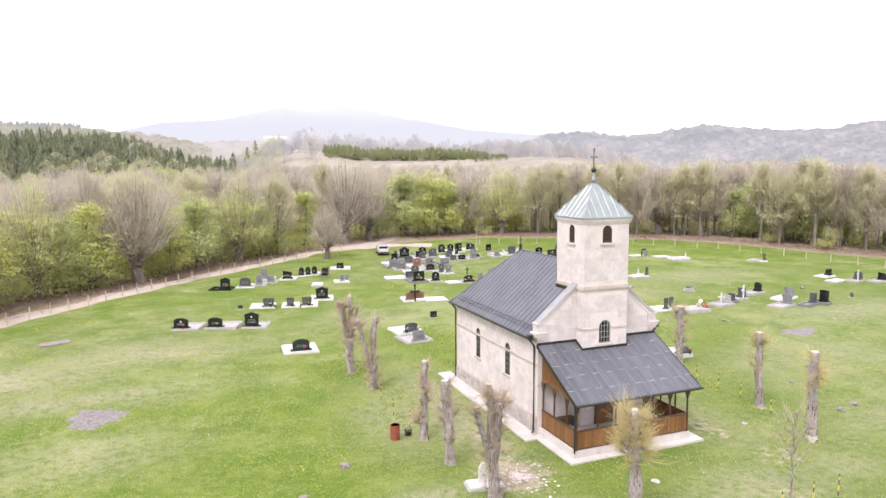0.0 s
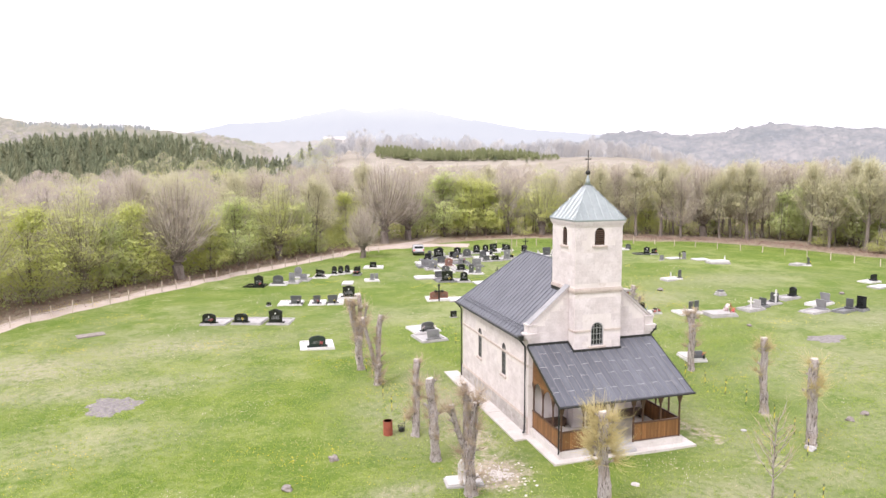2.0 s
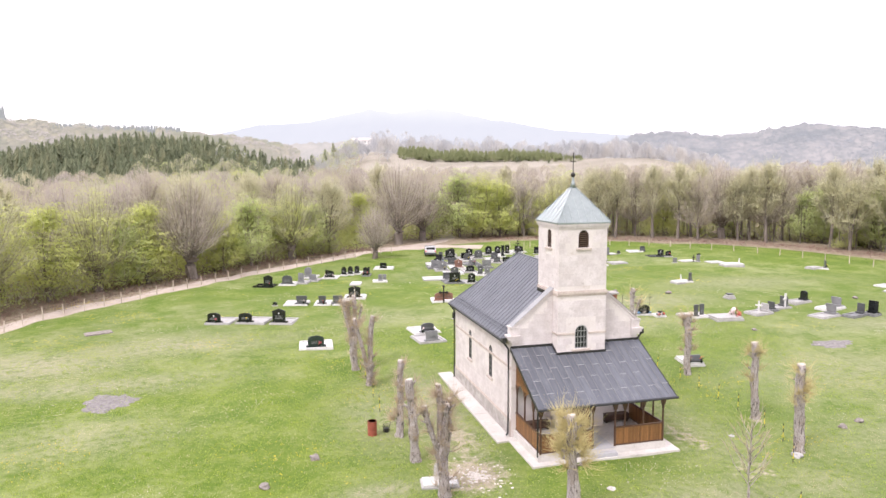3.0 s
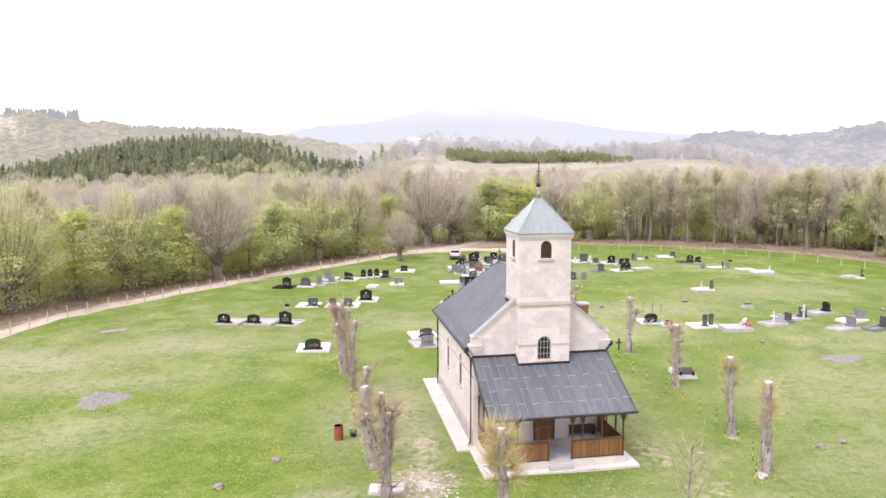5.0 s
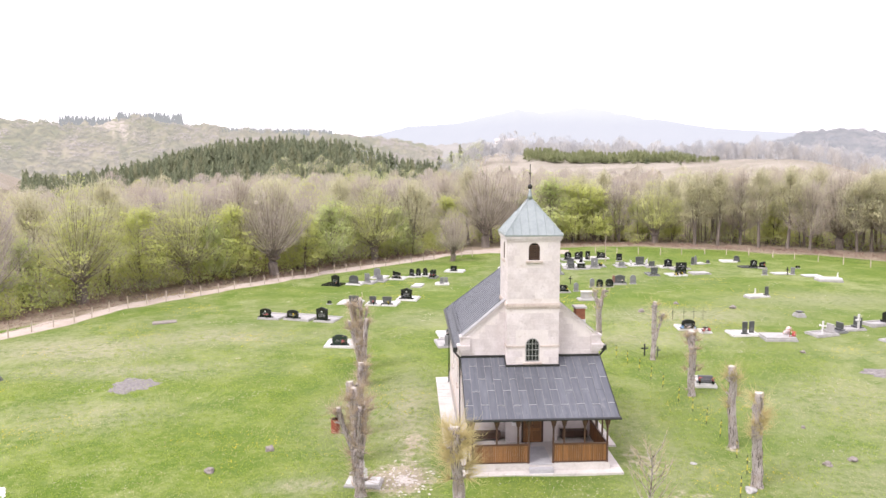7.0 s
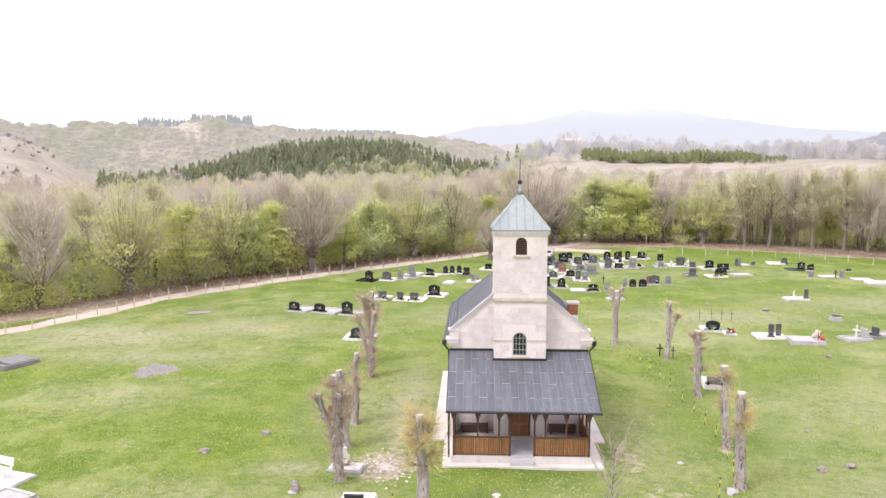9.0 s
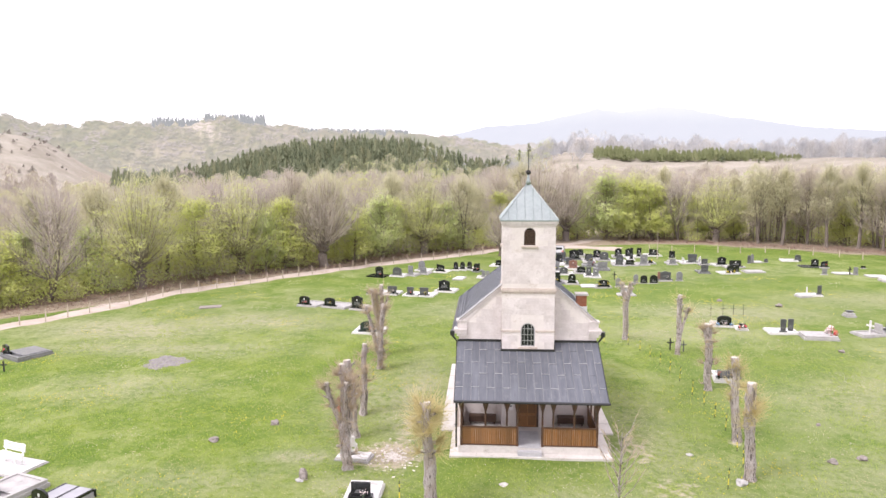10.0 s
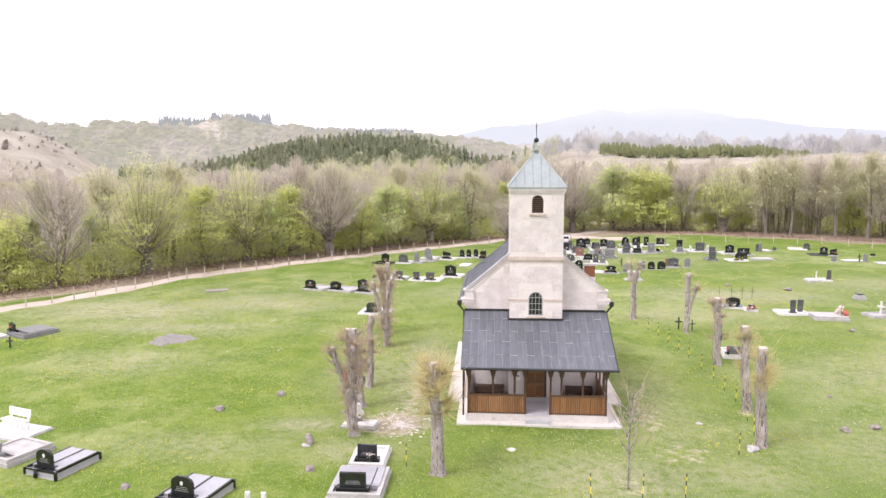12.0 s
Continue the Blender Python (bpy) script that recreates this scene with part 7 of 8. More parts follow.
bm = cutout([(-0.2, 0.2), (0.2, 0.2), (0.2, 0.72), (0.07, 0.8), (0.07, 1.08), (-0.07, 1.12), (-0.2, 0.86)], [[(-0.08, 0.45), (0.1, 0.45), (0.1, 0.62), (-0.08, 0.62)]], 0.16, lambda u, v, d: Vector((u - 0.05, d - 0.05, v)))
part("carved_upright", bm, MARBLE, g)
grave(-16.6, 43.4, -30, "gable", 0.85, 1.0, BK, 2.8, 2.6, GY, 0.35, shift=0.9, lids=1, jar=1)
flat_slab(-17.6, 42.2, -30, 1.6, 2.2, WH)
grave_cross(-14.2, 39.8, 0, 0.8, BLACK, arm=0.45, t=0.04)

# a white slatted bench by the marble tomb
wb = thing("bench", (-3.2, 25.0, ground_z(-3.2, 25.0) + 0.16), "white slatted garden bench on a marble terrace", "bench", rz=-20)
for k in range(4):
    part("seat_slat", boxed(-0.75, 0.75, -0.24 + k * 0.11, -0.15 + k * 0.11, 0.42, 0.45), WHITE, wb)
for k in range(3):
    part("back_slat", boxed(-0.75, 0.75, 0.22 + k * 0.02, 0.25 + k * 0.02, 0.54 + k * 0.13, 0.64 + k * 0.13), WHITE, wb)
for x in (-0.6, 0.6):
    part("leg", boxed(x - 0.03, x + 0.03, -0.2, -0.14, -0.04, 0.42), WHITE, wb)
    bm = bmesh.new()
    hull8(bm, [(x - 0.03, 0.14, -0.04), (x + 0.03, 0.14, -0.04), (x + 0.03, 0.2, -0.04), (x - 0.03, 0.2, -0.04)], [(x - 0.03, 0.26, 0.92), (x + 0.03, 0.26, 0.92), (x + 0.03, 0.31, 0.92), (x - 0.03, 0.31, 0.92)])
    part("back_leg", bm, WHITE, wb)


# ---- small things in the yard ----
def rock(x, y, s, label, mat=None, seed=1, flat=0.7):
    bm = bmesh.new()
    bmesh.ops.create_icosphere(bm, subdivisions=3, radius=s)
    for v in bm.verts:
        v.co *= 1 + 0.45 * noise.noise(v.co * 2.2 / s * 0.6 + Vector((seed * 3.1, 0, 0)))
        v.co.z *= flat
    ob = part("stone", bm, mat or ROCK)
    ob.location = (x, y, ground_z(x, y) + s * flat * 0.35)
    return tagged(ob, label, "stone", "loose stones")


R = "weathered grey field stone lying in the grass"
for k, (x, y, s) in enumerate(((5.2, 28.6, 0.24), (7.6, 31.2, 0.24), (11.7, 21.9, 0.2), (4.9, 19.9, 0.18), (35.7, 27.7, 0.22), (37.3, 28.2, 0.22), (37.2, 32.5, 0.12), (45.5, 47.0, 0.2), (64.0, 55, 0.25), (50.8, 30, 0.2), (47.2, 62.5, 0.3), (37.8, 62.0, 0.3), (42.6, 65.5, 0.25))):
    rock(x, y, s, R, seed=k)
rock(30.6, 25.3, 0.26, "pale limestone lump at a pollarded trunk's foot", TERRAZZO, 41, 0.6)
rock(29.2, 28.4, 0.16, "flat white stone in the grass", TERRAZZO, 42, 0.25)
rock(20.0, 24.4, 0.2, "flat pale stone in the grass", CONCRETE, 43, 0.2)
rock(10.95, 24.6, 0.2, "upright old gravestone stump in the grass", None, 44, 1.75)
rock(10.85, 24.42, 0.2, "pale flat stone at a gravestone stump", TERRAZZO, 45, 0.3)
g = flat_slab(-8.2, 61.3, 20, 2.2, 1.3, ROCK, 0.09, "sunken stone slab in the grass")

# rubble by the white tomb
rrng = random.Random(12)
RUB = bpy.data.meshes.new("rubble_stone")
bm = bmesh.new()
bmesh.ops.create_icosphere(bm, subdivisions=1, radius=1)
for v in bm.verts:
    v.co *= rrng.uniform(0.7, 1.2)
bm.to_mesh(RUB)
bm.free()
RUB.materials.append(plain("pale_rubble", (0.46, 0.42, 0.38), (0.68, 0.63, 0.58), 6, 20, 0.95))
heap = thing("rubble", (14.6, 27.3, ground_z(14.6, 27.3)), "scattered pale limestone rubble on trodden ground", "rubble")
for k in range(190):
    a, d = rrng.uniform(0, 6.28), rrng.gauss(0, 0.85)
    ob = new("rubble_stone", RUB)
    ob.parent = heap
    s = rrng.uniform(0.03, 0.085)
    ob.scale = (s * rrng.uniform(0.8, 1.6), s, s * 0.6)
    ob.location = (d * math.cos(a) * 1.2, d * math.sin(a) * 1.2, s * 0.2)
    ob.rotation_euler = (0, 0, rrng.uniform(0, 6.28))

# barrel and waste basket
bx, by = 10.8, 33.5
barrel = thing("barrel", (bx, by, ground_z(bx, by) - 0.02), "rusty red steel drum standing in the grass", "barrel")
bm = bmesh.new()
prof = [(0.28, 0), (0.295, 0.02), (0.28, 0.04), (0.28, 0.28), (0.297, 0.3), (0.28, 0.32), (0.28, 0.57), (0.297, 0.59), (0.28, 0.61), (0.28, 0.84), (0.295, 0.86), (0.285, 0.88), (0.26, 0.88), (0.26, 0.5)]
tube(bm, [(0, 0, z) for r, z in prof], [r for r, z in prof], 20)
part("drum", bm, RUST, barrel)
bx, by = 11.6, 33.75
basket = thing("waste_basket", (bx, by, ground_z(bx, by) - 0.02), "dark wire waste basket in the grass", "basket")
for k in range(14):
    a = 2 * math.pi * k / 14
    part("wire", rod((0.19 * math.cos(a), 0.19 * math.sin(a), 0), (0.24 * math.cos(a), 0.24 * math.sin(a), 0.5), 0.012, 4), IRON, basket)
for r, z in ((0.19, 0.02), (0.215, 0.25), (0.24, 0.5)):
    bm = bmesh.new()
    tube(bm, [(r * math.cos(2 * math.pi * k / 16), r * math.sin(2 * math.pi * k / 16), z) for k in range(17)], [0.013] * 17, 4, False)
    part("hoop", bm, IRON, basket)
part("liner", rod((0, 0, 0.02), (0, 0, 0.3), 0.15, 12, 0.17), BLACK, basket)
basket.scale = (0.8, 0.8, 0.8)
barrel.scale = (0.88, 0.88, 0.9)

# black and yellow marker rods
stake = thing("marker_rod", (0, 0, 0), "thin black and yellow marker rod", "marker rod", "marker rods round the church")
zs = [(-0.15, 0.2, BLACK), (0.2, 0.5, YELLOW), (0.5, 0.72, BLACK), (0.72, 0.86, YELLOW), (0.86, 0.98, BLACK)]
for a, b, m in zs:
    part("band", rod((0, 0, a), (0, 0, b), 0.018, 6), m, stake)
first = True
for x, y in ((28.4, 48.8), (30.2, 48.5), (30.7, 46.65), (31.1, 45.1), (31.35, 43.3), (31.55, 41.4), (31.75, 39.7), (31.8, 37.05), (31.95, 35.2), (31.95, 33.3), (31.95, 31.5), (31.65, 28.9), (31.3, 27.1), (29.8, 24.7), (26.4, 20.45), (24.8, 20.35), (22.85, 20.1), (15.6, 22.5),
             (11.7, 44.3), (11.85, 43.0), (11.75, 39.2), (11.75, 36.7), (12.0, 34.7), (19.8, 49.5)):
    m = pose(x, y, ground_z(x, y), (x * 37 % 5) - 2.5, (y * 53 % 5) - 2.5, 0)
    if first:
        stake.matrix_basis = m
        first = False
    else:
        copy_thing(stake, m)

# a parked pale car by the entrance
cx, cy = 29.9, 98.8
car = thing("car", (cx, cy, ground_z(cx, cy)), "pale silver hatchback parked on the grass", "car", rz=-11)
bm = cutout([(-2.0, 0.28), (2.0, 0.28), (2.02, 0.62), (1.9, 0.82), (1.0, 0.92), (0.5, 1.36), (-1.35, 1.4), (-1.9, 0.95), (-2.02, 0.6)], [], 1.6, lambda u, v, d: Vector((d - 0.8, u, v)))
bmesh.ops.bevel(bm, geom=[e for e in bm.edges if e.calc_face_angle(0) > 0.7], offset=0.07, segments=2, affect="EDGES")
part("body", bm, plain("silver_car_paint", (0.42, 0.42, 0.43), (0.5, 0.5, 0.5), 2, 30, 0.25, metal=0.2, relief=0), car)
for y0, y1, z0, z1 in ((-1.99, -1.5, 0.97, 1.33),):
    part("rear_window", boxed(-0.62, 0.62, -1.86, -1.62, 0.98, 1.3), GLASS, car)
for s in (-1, 1):
    part("side_window", boxed(s * 0.79 - 0.03, s * 0.79 + 0.03, -1.2, 0.55, 0.98, 1.3), GLASS, car)
    part("tail_lamp", boxed(s * 0.68 - 0.1, s * 0.68 + 0.1, -2.03, -1.93, 0.66, 0.86), PETAL_RED, car)
    for y in (-1.25, 1.3):
        wheel = part("wheel", rod((s * 0.66, y, 0.3), (s * 0.83, y, 0.3), 0.3, 18), BLACK, car)
        part("rim", rod((s * 0.82, y, 0.3), (s * 0.845, y, 0.3), 0.19, 12), GRANITE_GREY, wheel)
part("bumper", boxed(-0.8, 0.8, -2.08, -1.9, 0.3, 0.52), GRANITE_DARK, car)
# a tall thin pole at the yard's north side
pole = thing("flag_pole", (43.4, 94.8, ground_z(43.4, 94.8)), "tall thin pale wooden pole", "pole")
part("shaft", rod((0, 0, -0.2), (0, 0, 4.0), 0.05, 7, 0.03), POST, pole)
part("collar", rod((0, 0, 0), (0, 0, 0.3), 0.09, 7), POST, pole)


# ---- track and fences ----
def along(points, gap):
    """Even steps along a line of points, with the way it goes."""
    out, left = [], 0.0
    for (ax, ay), (bx, by) in zip(points, points[1:]):
        ln = math.hypot(bx - ax, by - ay)
        s = left
        while s < ln:
            out.append((ax + (bx - ax) * s / ln, ay + (by - ay) * s / ln, (bx - ax) / ln, (by - ay) / ln))
            s += gap
        left = s - ln
    return out


def ribbon(name, points, width, mat, label, lift=0.03):
    """A strip of ground that follows the land, with worn, uneven sides."""
    rows = along(points, 0.8)
    # round the corners off
    xy = np.array([(r[0], r[1]) for r in rows])
    for _ in range(6):
        xy[1:-1] = (xy[:-2] + 2 * xy[1:-1] + xy[2:]) / 4
    way = unit(np.gradient(xy, axis=0))
    verts, faces = [], []
    n = 7
    for i, ((x, y), (dx, dy)) in enumerate(zip(xy, way)):
        w = width * (1 + 0.16 * math.sin(i * 0.37) + 0.1 * math.sin(i * 1.13))
        for k in range(n):
            o = (k / (n - 1) - 0.5) * w + (0.18 * math.sin(i * 0.9 + k) if k in (0, n - 1) else 0)
            px, py = x - dy * o, y + dx * o
            edge = k in (0, n - 1)
            rut = -0.035 if k in (2, 4) else 0.0
            verts.append((px, py, ground_z(px, py) + (-0.05 if edge else lift + rut)))
    for i in range(len(xy) - 1):
        for k in range(n - 1):
            a = i * n + k
            faces.append((a, a + 1, a + n + 1, a + n))
    me = bpy.data.meshes.new(name)
    me.from_pydata(verts, [], faces)
    me.polygons.foreach_set("use_smooth", [True] * len(me.polygons))
    me.materials.append(mat)
    return tagged(new(name, me), label, "track", kind="structure")


ribbon("road", [(-40, 22), (-32, 36), (-25.4, 49), (-22.9, 53), (-20.0, 58.2), (-16.9, 65), (-13.7, 70.8), (-9.2, 75.6), (-5.4, 79.6), (-1.0, 84.3), (3.4, 88.4), (9.5, 93.4), (15.5, 98.8), (20.5, 103.5), (27, 107.8), (34, 112), (39, 121), (41, 150)], 3.1, DIRT, "dry pale dirt track along the churchyard fence", 0.05)
ribbon("road", [(24, 106.5), (29, 107.5), (35, 107.5), (41, 105)], 5.0, DIRT, "trodden turning place by the parked car", 0.04)


def fence(points, gap, label, seed, tall=1.15):
    frng = random.Random(seed)
    rows = along(points, gap)
    x0, y0 = rows[0][0], rows[0][1]
    f = thing("fence", (x0, y0, ground_z(x0, y0)), label, "fence")
    z0 = ground_z(x0, y0)
    tops = []
    for x, y, dx, dy in rows:
        x, y = x + frng.uniform(-0.12, 0.12), y + frng.uniform(-0.12, 0.12)
        z = ground_z(x, y) - z0
        h = tall * frng.uniform(0.88, 1.1)
        lx, ly = frng.uniform(-0.07, 0.07), frng.uniform(-0.07, 0.07)
        bm = bmesh.new()
        tube(bm, [(x - x0, y - y0, z - 0.25), (x - x0 + lx, y - y0 + ly, z + h)], [0.065, 0.05], 6)
        part("post", bm, POST, f)
        tops.append((x - x0, y - y0, z, h, lx, ly))
    for t in (0.45, 0.85):
        for a, b in zip(tops, tops[1:]):
            p = Vector((a[0] + a[4] * t, a[1] + a[5] * t, a[2] + a[3] * t))
            q = Vector((b[0] + b[4] * t, b[1] + b[5] * t, b[2] + b[3] * t))
            part("wire", rod(p, q, 0.008, 3), IRON, f)


fence([(-31, 38), (-23.2, 51.7), (-20.5, 55.1), (-17.3, 61.2), (-15.2, 66.6), (-13.0, 69.8), (-8.6, 74.3), (-5.2, 78.1), (-1.6, 82.0), (1.8, 86.0), (7.5, 90.5), (13.5, 95.0), (19.5, 99.0)], 2.15, "weathered post and wire fence along the dirt track", 1)
fence([(44.0, 102.6), (50.0, 101.7), (57.0, 100.5), (64.0, 99.4), (68.3, 97.4), (71.5, 93.3), (74.0, 89.3), (77.0, 86.3), (79.0, 83.3), (80.6, 78.0), (81.9, 73.0), (83.6, 67.3), (85.0, 61.5), (87.5, 50.0)], 3.3, "weathered post and wire fence below the woods", 2, 1.05)
fence([(21.5, 101.2), (25.5, 102.6)], 1.6, "short old post fence by the entrance", 3)

# an old pollard by the bend of the track
plant("poll_a", 21.2, 97.2, 40, 0.62)

# ---- brambles, ash patch ----
brng = np.random.default_rng(17)
rows = along(WOOD_EDGE[1:-1], 0.22)
rows = [r for r in rows if not 22 < r[0] < 40]
pos = np.array([(r[0], r[1]) for r in rows for _ in range(14)])
nrm = np.array([(-r[3], r[2]) for r in rows for _ in range(14)])
off = brng.normal(size=len(pos)) * 1.5 - 0.8
pos = pos + nrm * off[:, None]
foot = np.stack([pos[:, 0], pos[:, 1], land(pos[:, 0], pos[:, 1])], 1)
tall = 0.25 + 0.5 * (np.sin(pos[:, 0] * 0.7) * np.sin(pos[:, 1] * 0.5) > 0)
way = unit(brng.normal(size=foot.shape) * 0.8 + np.array([0, 0, 0.7]))
way[:, 2] = np.abs(way[:, 2])
tagged(soup("brambles", slivers(brng, foot, way, brng.uniform(0.3, 1.0, len(pos)) * (tall + 0.35), brng.uniform(0.025, 0.07, len(pos))), BRAMBLE), "reddish brambles and cut brush below the trees", "brambles", kind="stuff")


def patch(x, y, rx, ry, label, mat):
    prng = random.Random(x)
    verts = [(x, y, ground_z(x, y) + 0.06)]
    faces = []
    n = 40
    for ring in (0.5, 0.8, 1.0):
        for k in range(n):
            a = 2 * math.pi * k / n
            w = ring * (1 + 0.16 * math.sin(3 * a + 1) + 0.1 * math.sin(7 * a) + prng.uniform(-0.14, 0.14))
            px, py = x + rx * w * math.cos(a), y + ry * w * math.sin(a)
            verts.append((px, py, ground_z(px, py) + (0.035 if ring < 0.6 else 0.022 if ring < 0.9 else -0.05) + prng.uniform(-0.015, 0.015)))
    for k in range(n):
        j = (k + 1) % n
        faces.append((0, 1 + k, 1 + j))
        for r in (0, 1):
            faces.append((1 + r * n + k, 1 + (r + 1) * n + k, 1 + (r + 1) * n + j, 1 + r * n + j))
    me = bpy.data.meshes.new("ash_patch")
    me.from_pydata(verts, [], faces)
    me.materials.append(mat)
    tagged(new("ash_patch", me), label, "ash patch")


patch(-3.85, 42.4, 1.7, 1.75, "flat grey patch of ash and rubble in the grass", ASH)
patch(48.5, 41.7, 1.9, 1.1, "flat grey patch of ash and stones in the grass", ASH)

# ---- turf: blades, dandelions and daisies ----
trng = np.random.default_rng(23)


def waves(x, y, s):
    return np.sin(x * 0.9 * s + 1.7 * np.sin(y * 0.6 * s)) * np.sin(y * 1.1 * s + 1.3 * np.sin(x * 0.5 * s + 2))


def turf(n, x0, x1, y0, y1):
    x, y = trng.uniform(x0, x1, n), trng.uniform(y0, y1, n)
    keep = ~((x > 16.7) & (x < 26) & (y > 27.1) & (y < 43.5))
    x, y = x[keep], y[keep]
    return np.stack([x, y, land(x, y) - 0.005], 1)


def blades(name, p, lo, hi, wide, mat, label):
    w = unit(trng.normal(size=p.shape) * 0.45 + np.array([0, 0, 1.0]))
    tagged(soup(name, slivers(trng, p, w, trng.uniform(lo, hi, len(p)), trng.uniform(wide * 0.6, wide, len(p))), mat), label, "grass", kind="stuff")


p = turf(150000, -14, 46, 16.5, 58)
m = waves(p[:, 0], p[:, 1], 1.0) + 0.6 * waves(p[:, 0], p[:, 1], 3.1) + trng.normal(size=len(p)) * 0.5
blades("grass", p[m > 0.1], 0.05, 0.14, 0.035, GRASS_BLADE, "fresh spring grass in uneven tufts")
blades("dry_grass", p[m < -0.75], 0.04, 0.1, 0.03, HAY, "straw-coloured old grass between the tufts")
p = turf(120000, -16, 60, 16.5, 80)
m = waves(p[:, 0] + 7, p[:, 1], 0.35) + 0.5 * waves(p[:, 0], p[:, 1] + 3, 1.7) + trng.normal(size=len(p)) * 0.25
d = p[m > 0.85]
d[:, 2] += 0.06
tagged(soup("dandelions", flakes(trng, d, trng.uniform(0.028, 0.055, len(d))), PETAL_YELLOW), "yellow dandelions scattered in the grass", "flowers", kind="stuff")
d = p[m < -0.95]
d[:, 2] += 0.05
tagged(soup("daisies", flakes(trng, d, trng.uniform(0.022, 0.045, len(d))), PETAL_PINK), "white daisies scattered in the grass", "flowers", kind="stuff")


# ---- distant hills ----
def open_ground(deg, f):
    """The felled part of the far hillside, by bearing and height on the slope."""
    wave = 0.35 * np.sin(f * 37 + deg * 3.1) + 0.25 * np.sin(deg * 7.3 - f * 21)
    return np.abs(deg + 20.9 + 7.2 * (f - 0.5) + wave) < np.where(f > 0.5, 0.3 + 3.6 * (f - 0.5), -9)


def ridge(name, rows, dist, deep, mat, label, bump, eye=13.5, trees=0, size=5.0, tree_mat=None):
    """A far wooded ridge: rows of (degrees from north, rise of the skyline in degrees)."""
    hr = np.random.default_rng(len(rows))
    turn = np.arange(rows[0][0], rows[-1][0], 0.12)
    rise = np.interp(turn, [r[0] for r in rows], [r[1] * 0.955 for r in rows])
    verts, faces = [], []
    n = 14
    rough = hr.normal(size=(len(turn), n))
    for _ in range(3):
        rough[1:-1] = (rough[:-2] + rough[1:-1] * 1.5 + rough[2:]) / 3.2
    for i, (t, e) in enumerate(zip(turn, rise)):
        for k in range(n):
            f = k / (n - 1)
            d = dist + deep * f
            top = eye + dist * math.tan(math.radians(e)) * (1 + deep / dist)
            z = -30 + (top + 30) * math.sin(f * math.pi / 2) + rough[i, k] * bump * (0.35 + f)
            a = math.radians(t)
            verts.append((10 + d * math.sin(a), d * math.cos(a), z))
    for i in range(len(turn) - 1):
        for k in range(n - 1):
            a = i * n + k
            faces.append((a, a + n, a + n + 1, a + 1))
    me = bpy.data.meshes.new(name)
    me.from_pydata(verts, [], faces)
    me.polygons.foreach_set("use_smooth", [True] * len(me.polygons))
    deg, f = np.repeat(turn, n), np.tile(np.arange(n) / (n - 1), len(turn))
    me.attributes.new("clearing", "FLOAT", "POINT").data.foreach_set("value", open_ground(deg, f).astype(np.float32))
    me.materials.append(mat)
    if trees:
        # woods on its face: domes of leaf clumps, but for the clearing
        grid = np.array(verts).reshape(len(turn), n, 3)
        i, k = hr.integers(0, len(turn), trees), hr.uniform(n * 0.2, n - 1.2, trees)
        deg, f = turn[i], k / (n - 1)
        wooded = ~open_ground(deg + hr.normal(size=trees) * 0.25, f)
        i, k = i[wooded], k[wooded]
        k0 = k.astype(int).clip(0, n - 2)
        foot = grid[i, k0] + (grid[i, k0 + 1] - grid[i, k0]) * (k - k0)[:, None]
        foot[:, :2] += hr.normal(size=(len(i), 2)) * dist * 0.001
        out = unit(hr.normal(size=(len(foot) * 9, 3)) + np.array([0, 0, 0.7]))
        c = np.repeat(foot, 9, 0) + out * np.repeat(size * hr.uniform(0.45, 0.95, len(foot)), 9)[:, None] * np.array([1, 1, 0.8])
        tagged(soup(name + "_trees", flakes(hr, c, hr.uniform(0.5, 1.0, len(c)) * size, unit(out * 0.25 + np.array([0, -0.2, 0.8]))), tree_mat or mat), label + ", its trees", "woods", kind="stuff")
    return tagged(new(name, me), label, "hills", kind="structure")


# each hill material carries its own distance haze as emission
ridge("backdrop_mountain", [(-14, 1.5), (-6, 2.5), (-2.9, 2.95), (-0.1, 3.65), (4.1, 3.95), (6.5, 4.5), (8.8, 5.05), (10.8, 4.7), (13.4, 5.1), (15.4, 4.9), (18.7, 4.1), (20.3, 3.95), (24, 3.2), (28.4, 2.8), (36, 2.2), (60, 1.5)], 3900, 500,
      far_hill("mountain_haze_glow", (0.2, 0.22, 0.26), (0.26, 0.27, 0.3), (0.345, 0.346, 0.39), 0.9, veil=(330, 480)), "pale blue hazy mountain on the horizon", 2)
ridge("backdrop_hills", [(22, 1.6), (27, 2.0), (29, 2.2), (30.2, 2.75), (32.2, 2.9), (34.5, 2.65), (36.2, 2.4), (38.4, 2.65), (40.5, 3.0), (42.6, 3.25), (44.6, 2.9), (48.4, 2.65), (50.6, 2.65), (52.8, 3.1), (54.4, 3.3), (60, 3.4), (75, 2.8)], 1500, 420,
      far_hill("bare_hill_haze_glow", (0.09, 0.095, 0.1), (0.36, 0.31, 0.28), (0.258, 0.26, 0.292), 0.62), "hazy grey wooded hills", 4, trees=7500, size=5.4, tree_mat=far_hill("far_wood_haze_glow", (0.09, 0.1, 0.105), (0.34, 0.31, 0.285), (0.262, 0.263, 0.292), 0.64, patches=(0.22, 0.215, 0.24)))
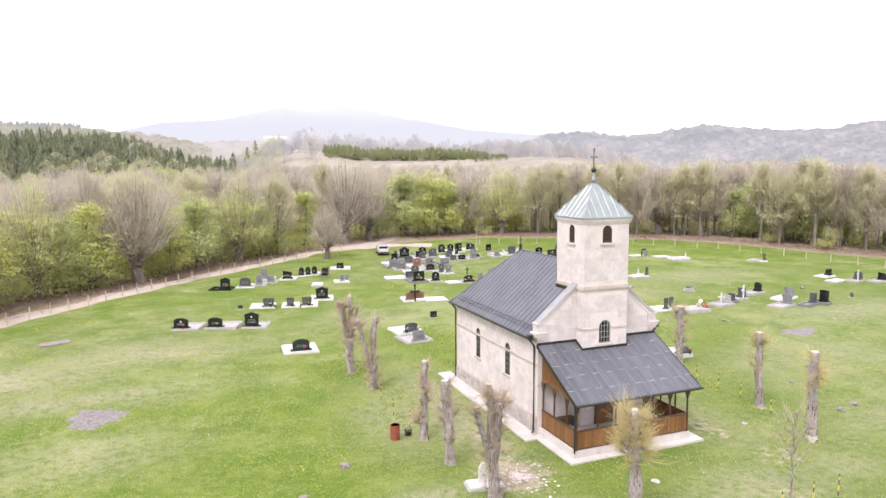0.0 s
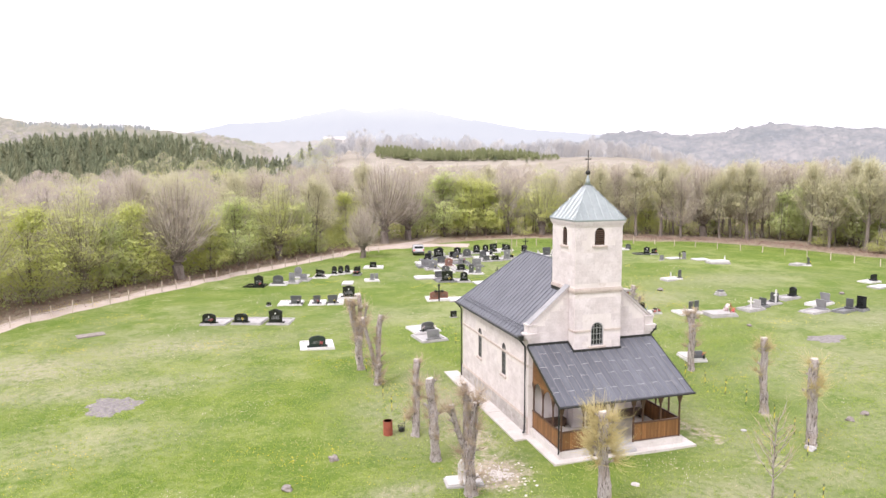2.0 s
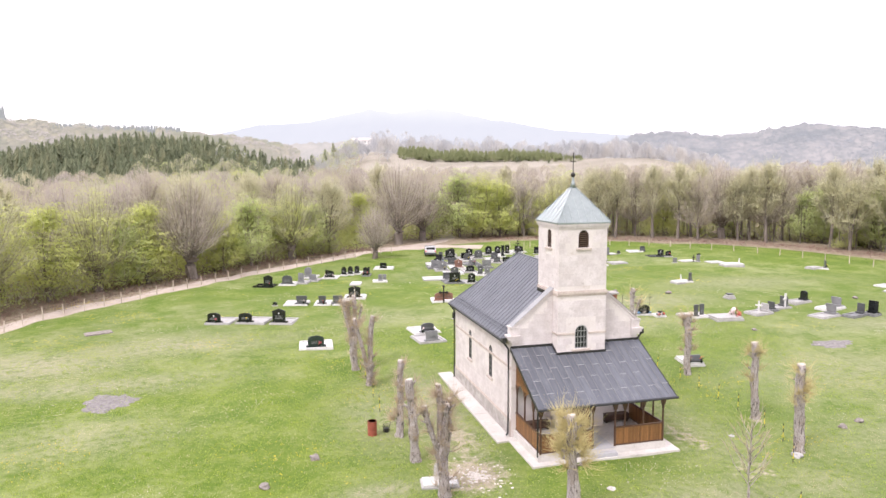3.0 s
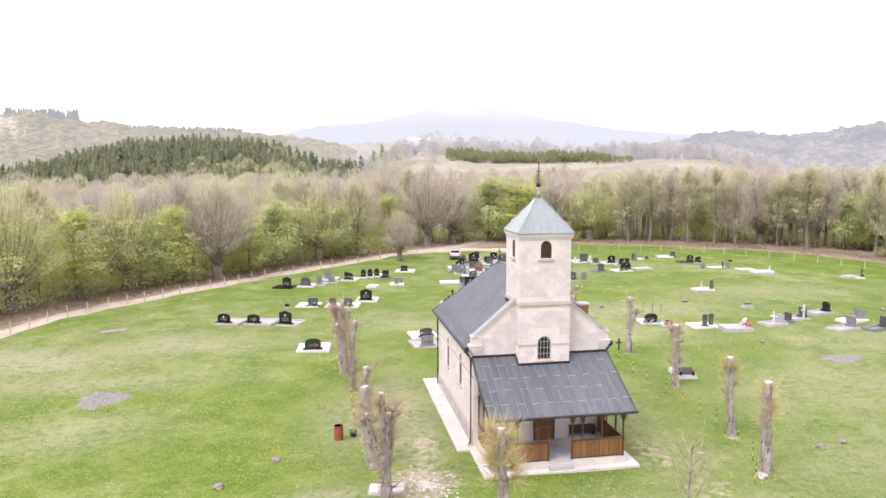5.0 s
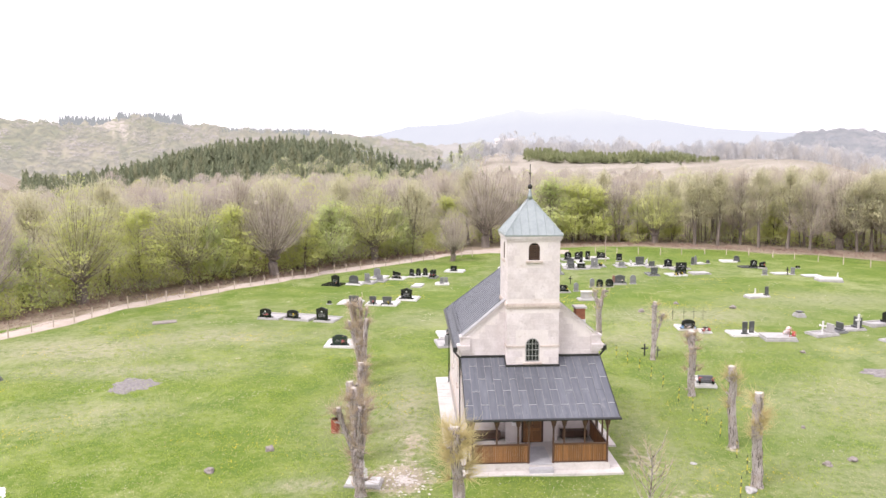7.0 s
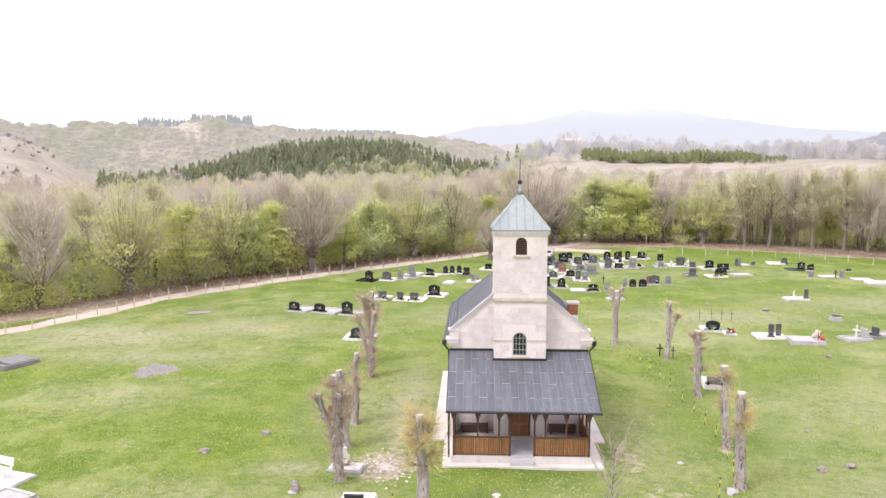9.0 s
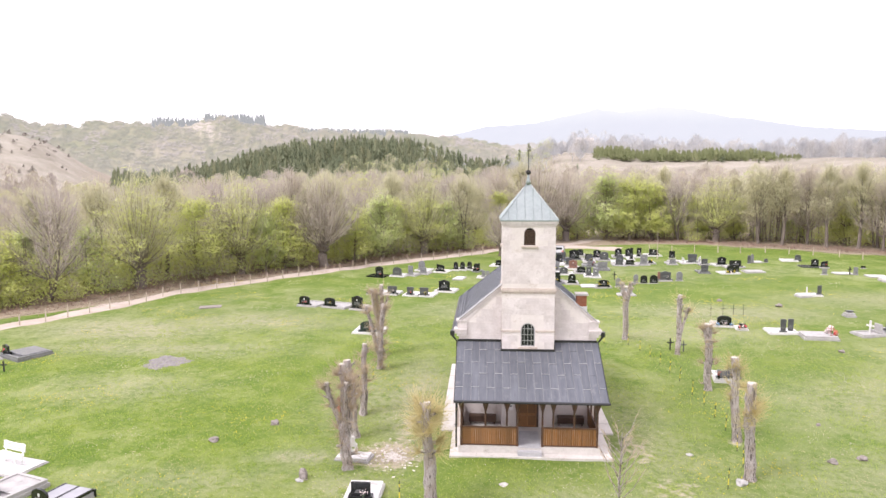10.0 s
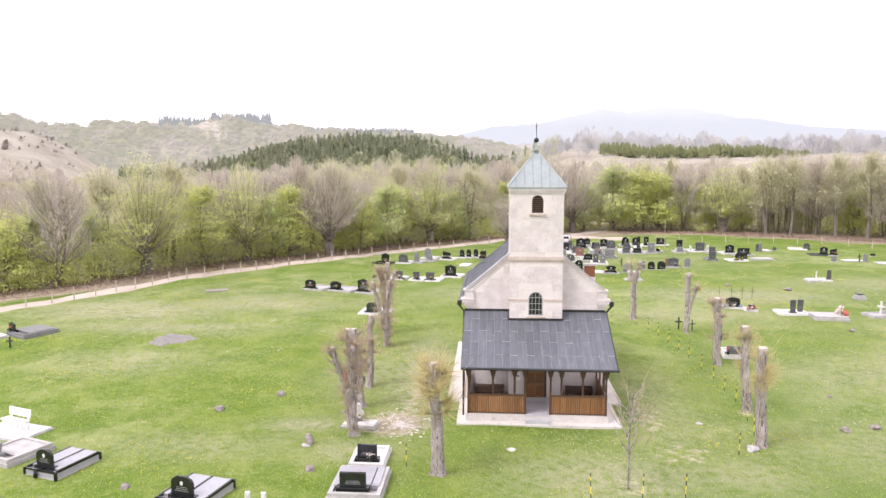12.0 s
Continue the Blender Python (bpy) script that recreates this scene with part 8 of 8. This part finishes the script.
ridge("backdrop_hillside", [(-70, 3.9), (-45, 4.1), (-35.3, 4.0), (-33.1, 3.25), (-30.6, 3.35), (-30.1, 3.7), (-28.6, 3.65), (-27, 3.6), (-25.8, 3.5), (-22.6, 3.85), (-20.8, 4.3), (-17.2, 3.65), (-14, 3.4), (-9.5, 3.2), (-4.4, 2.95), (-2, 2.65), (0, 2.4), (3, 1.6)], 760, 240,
      far_hill("brushy_hill_haze_glow", (0.17, 0.17, 0.07), (0.32, 0.27, 0.2), (0.295, 0.283, 0.27), 0.5, (0.46, 0.39, 0.35)), "brown and green brushy hillside with clearings", 3, trees=10500, size=4.0, tree_mat=far_hill("hillside_wood_haze_glow", (0.17, 0.185, 0.075), (0.34, 0.295, 0.23), (0.288, 0.279, 0.273), 0.5, patches=(0.37, 0.31, 0.29)))


def ridge_trees(tmin, tmax, n, rise, dist, hmin, hmax, name, label):
    t = np.radians(wrng.uniform(tmin, tmax, n))
    d = dist * wrng.uniform(0.97, 1.0, n)
    x, y = 10 + d * np.sin(t), d * np.cos(t)
    z = 13.5 + d * np.tan(np.radians(rise)) - 15
    h = 6 + wrng.uniform(hmin, hmax, n)
    out = []
    for k in range(4):
        for j in range(5):
            a = 2 * np.pi * j / 5 + wrng.uniform(0, 1, n)
            r = h * wrng.uniform(0.09, 0.16, n) * (1 - k / 4.4)
            f = 0.12 + 0.22 * k
            out.append(np.stack([np.stack([x, y, z + h * min(f + 0.36, 1)], 1), np.stack([x + r * np.cos(a), y + r * np.sin(a), z + h * f], 1), np.stack([x + r * np.cos(a + 1.2), y + r * np.sin(a + 1.2), z + h * f], 1)], 1))
    tagged(soup(name, np.concatenate(out), FAR_NEEDLE), label, "conifers", kind="stuff")


# far conifers, paled by a share of emission standing for haze
FAR_NEEDLE = far_hill("far_spruce_haze_glow", (0.06, 0.072, 0.065), (0.13, 0.14, 0.12), (0.28, 0.282, 0.3), 0.58)
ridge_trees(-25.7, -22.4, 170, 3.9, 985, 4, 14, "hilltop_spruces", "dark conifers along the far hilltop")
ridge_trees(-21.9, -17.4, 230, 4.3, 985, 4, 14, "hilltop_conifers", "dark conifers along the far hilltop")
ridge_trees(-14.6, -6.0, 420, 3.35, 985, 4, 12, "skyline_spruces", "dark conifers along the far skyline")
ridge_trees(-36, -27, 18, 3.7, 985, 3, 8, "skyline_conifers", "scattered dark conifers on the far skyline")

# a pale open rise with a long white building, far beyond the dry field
# the rise looks pale through haze mixed into its material as emission
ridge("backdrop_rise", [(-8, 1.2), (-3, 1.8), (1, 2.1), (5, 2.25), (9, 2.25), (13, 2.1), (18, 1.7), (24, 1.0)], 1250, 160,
      far_hill("open_rise_haze_glow", (0.22, 0.21, 0.19), (0.36, 0.32, 0.29), (0.31, 0.3, 0.305), 0.6), "pale hazy open rise below the mountain", 2)
FAR_WHITE = plain("far_whitewash", (0.7, 0.68, 0.66), (0.8, 0.78, 0.76), 0.05, 1, 0.8, relief=0)
FAR_ROOF = plain("far_pale_roof", (0.5, 0.45, 0.44), (0.6, 0.55, 0.53), 0.05, 1, 0.8, relief=0)
hx, hy = 10 + 1400 * math.sin(radians(8.0)), 1400 * math.cos(radians(8.0))
hall = thing("long_building", (hx, hy, 65.5), "long white building with a pale roof on a far rise", "building", rz=-8)
part("wall", boxed(-21, 21, -6, 6, -6, 6.5), FAR_WHITE, hall)
part("roof", cutout([(-7, 6.5), (7, 6.5), (0, 10.5)], [], 43, lambda u, v, d: Vector((d - 21.5, u, v))), FAR_ROOF, hall)
for k in range(7):
    part("window", boxed(-18.5 + k * 6, -16.5 + k * 6, -6.15, -5.95, 1.5, 4.0), GLASS, hall)
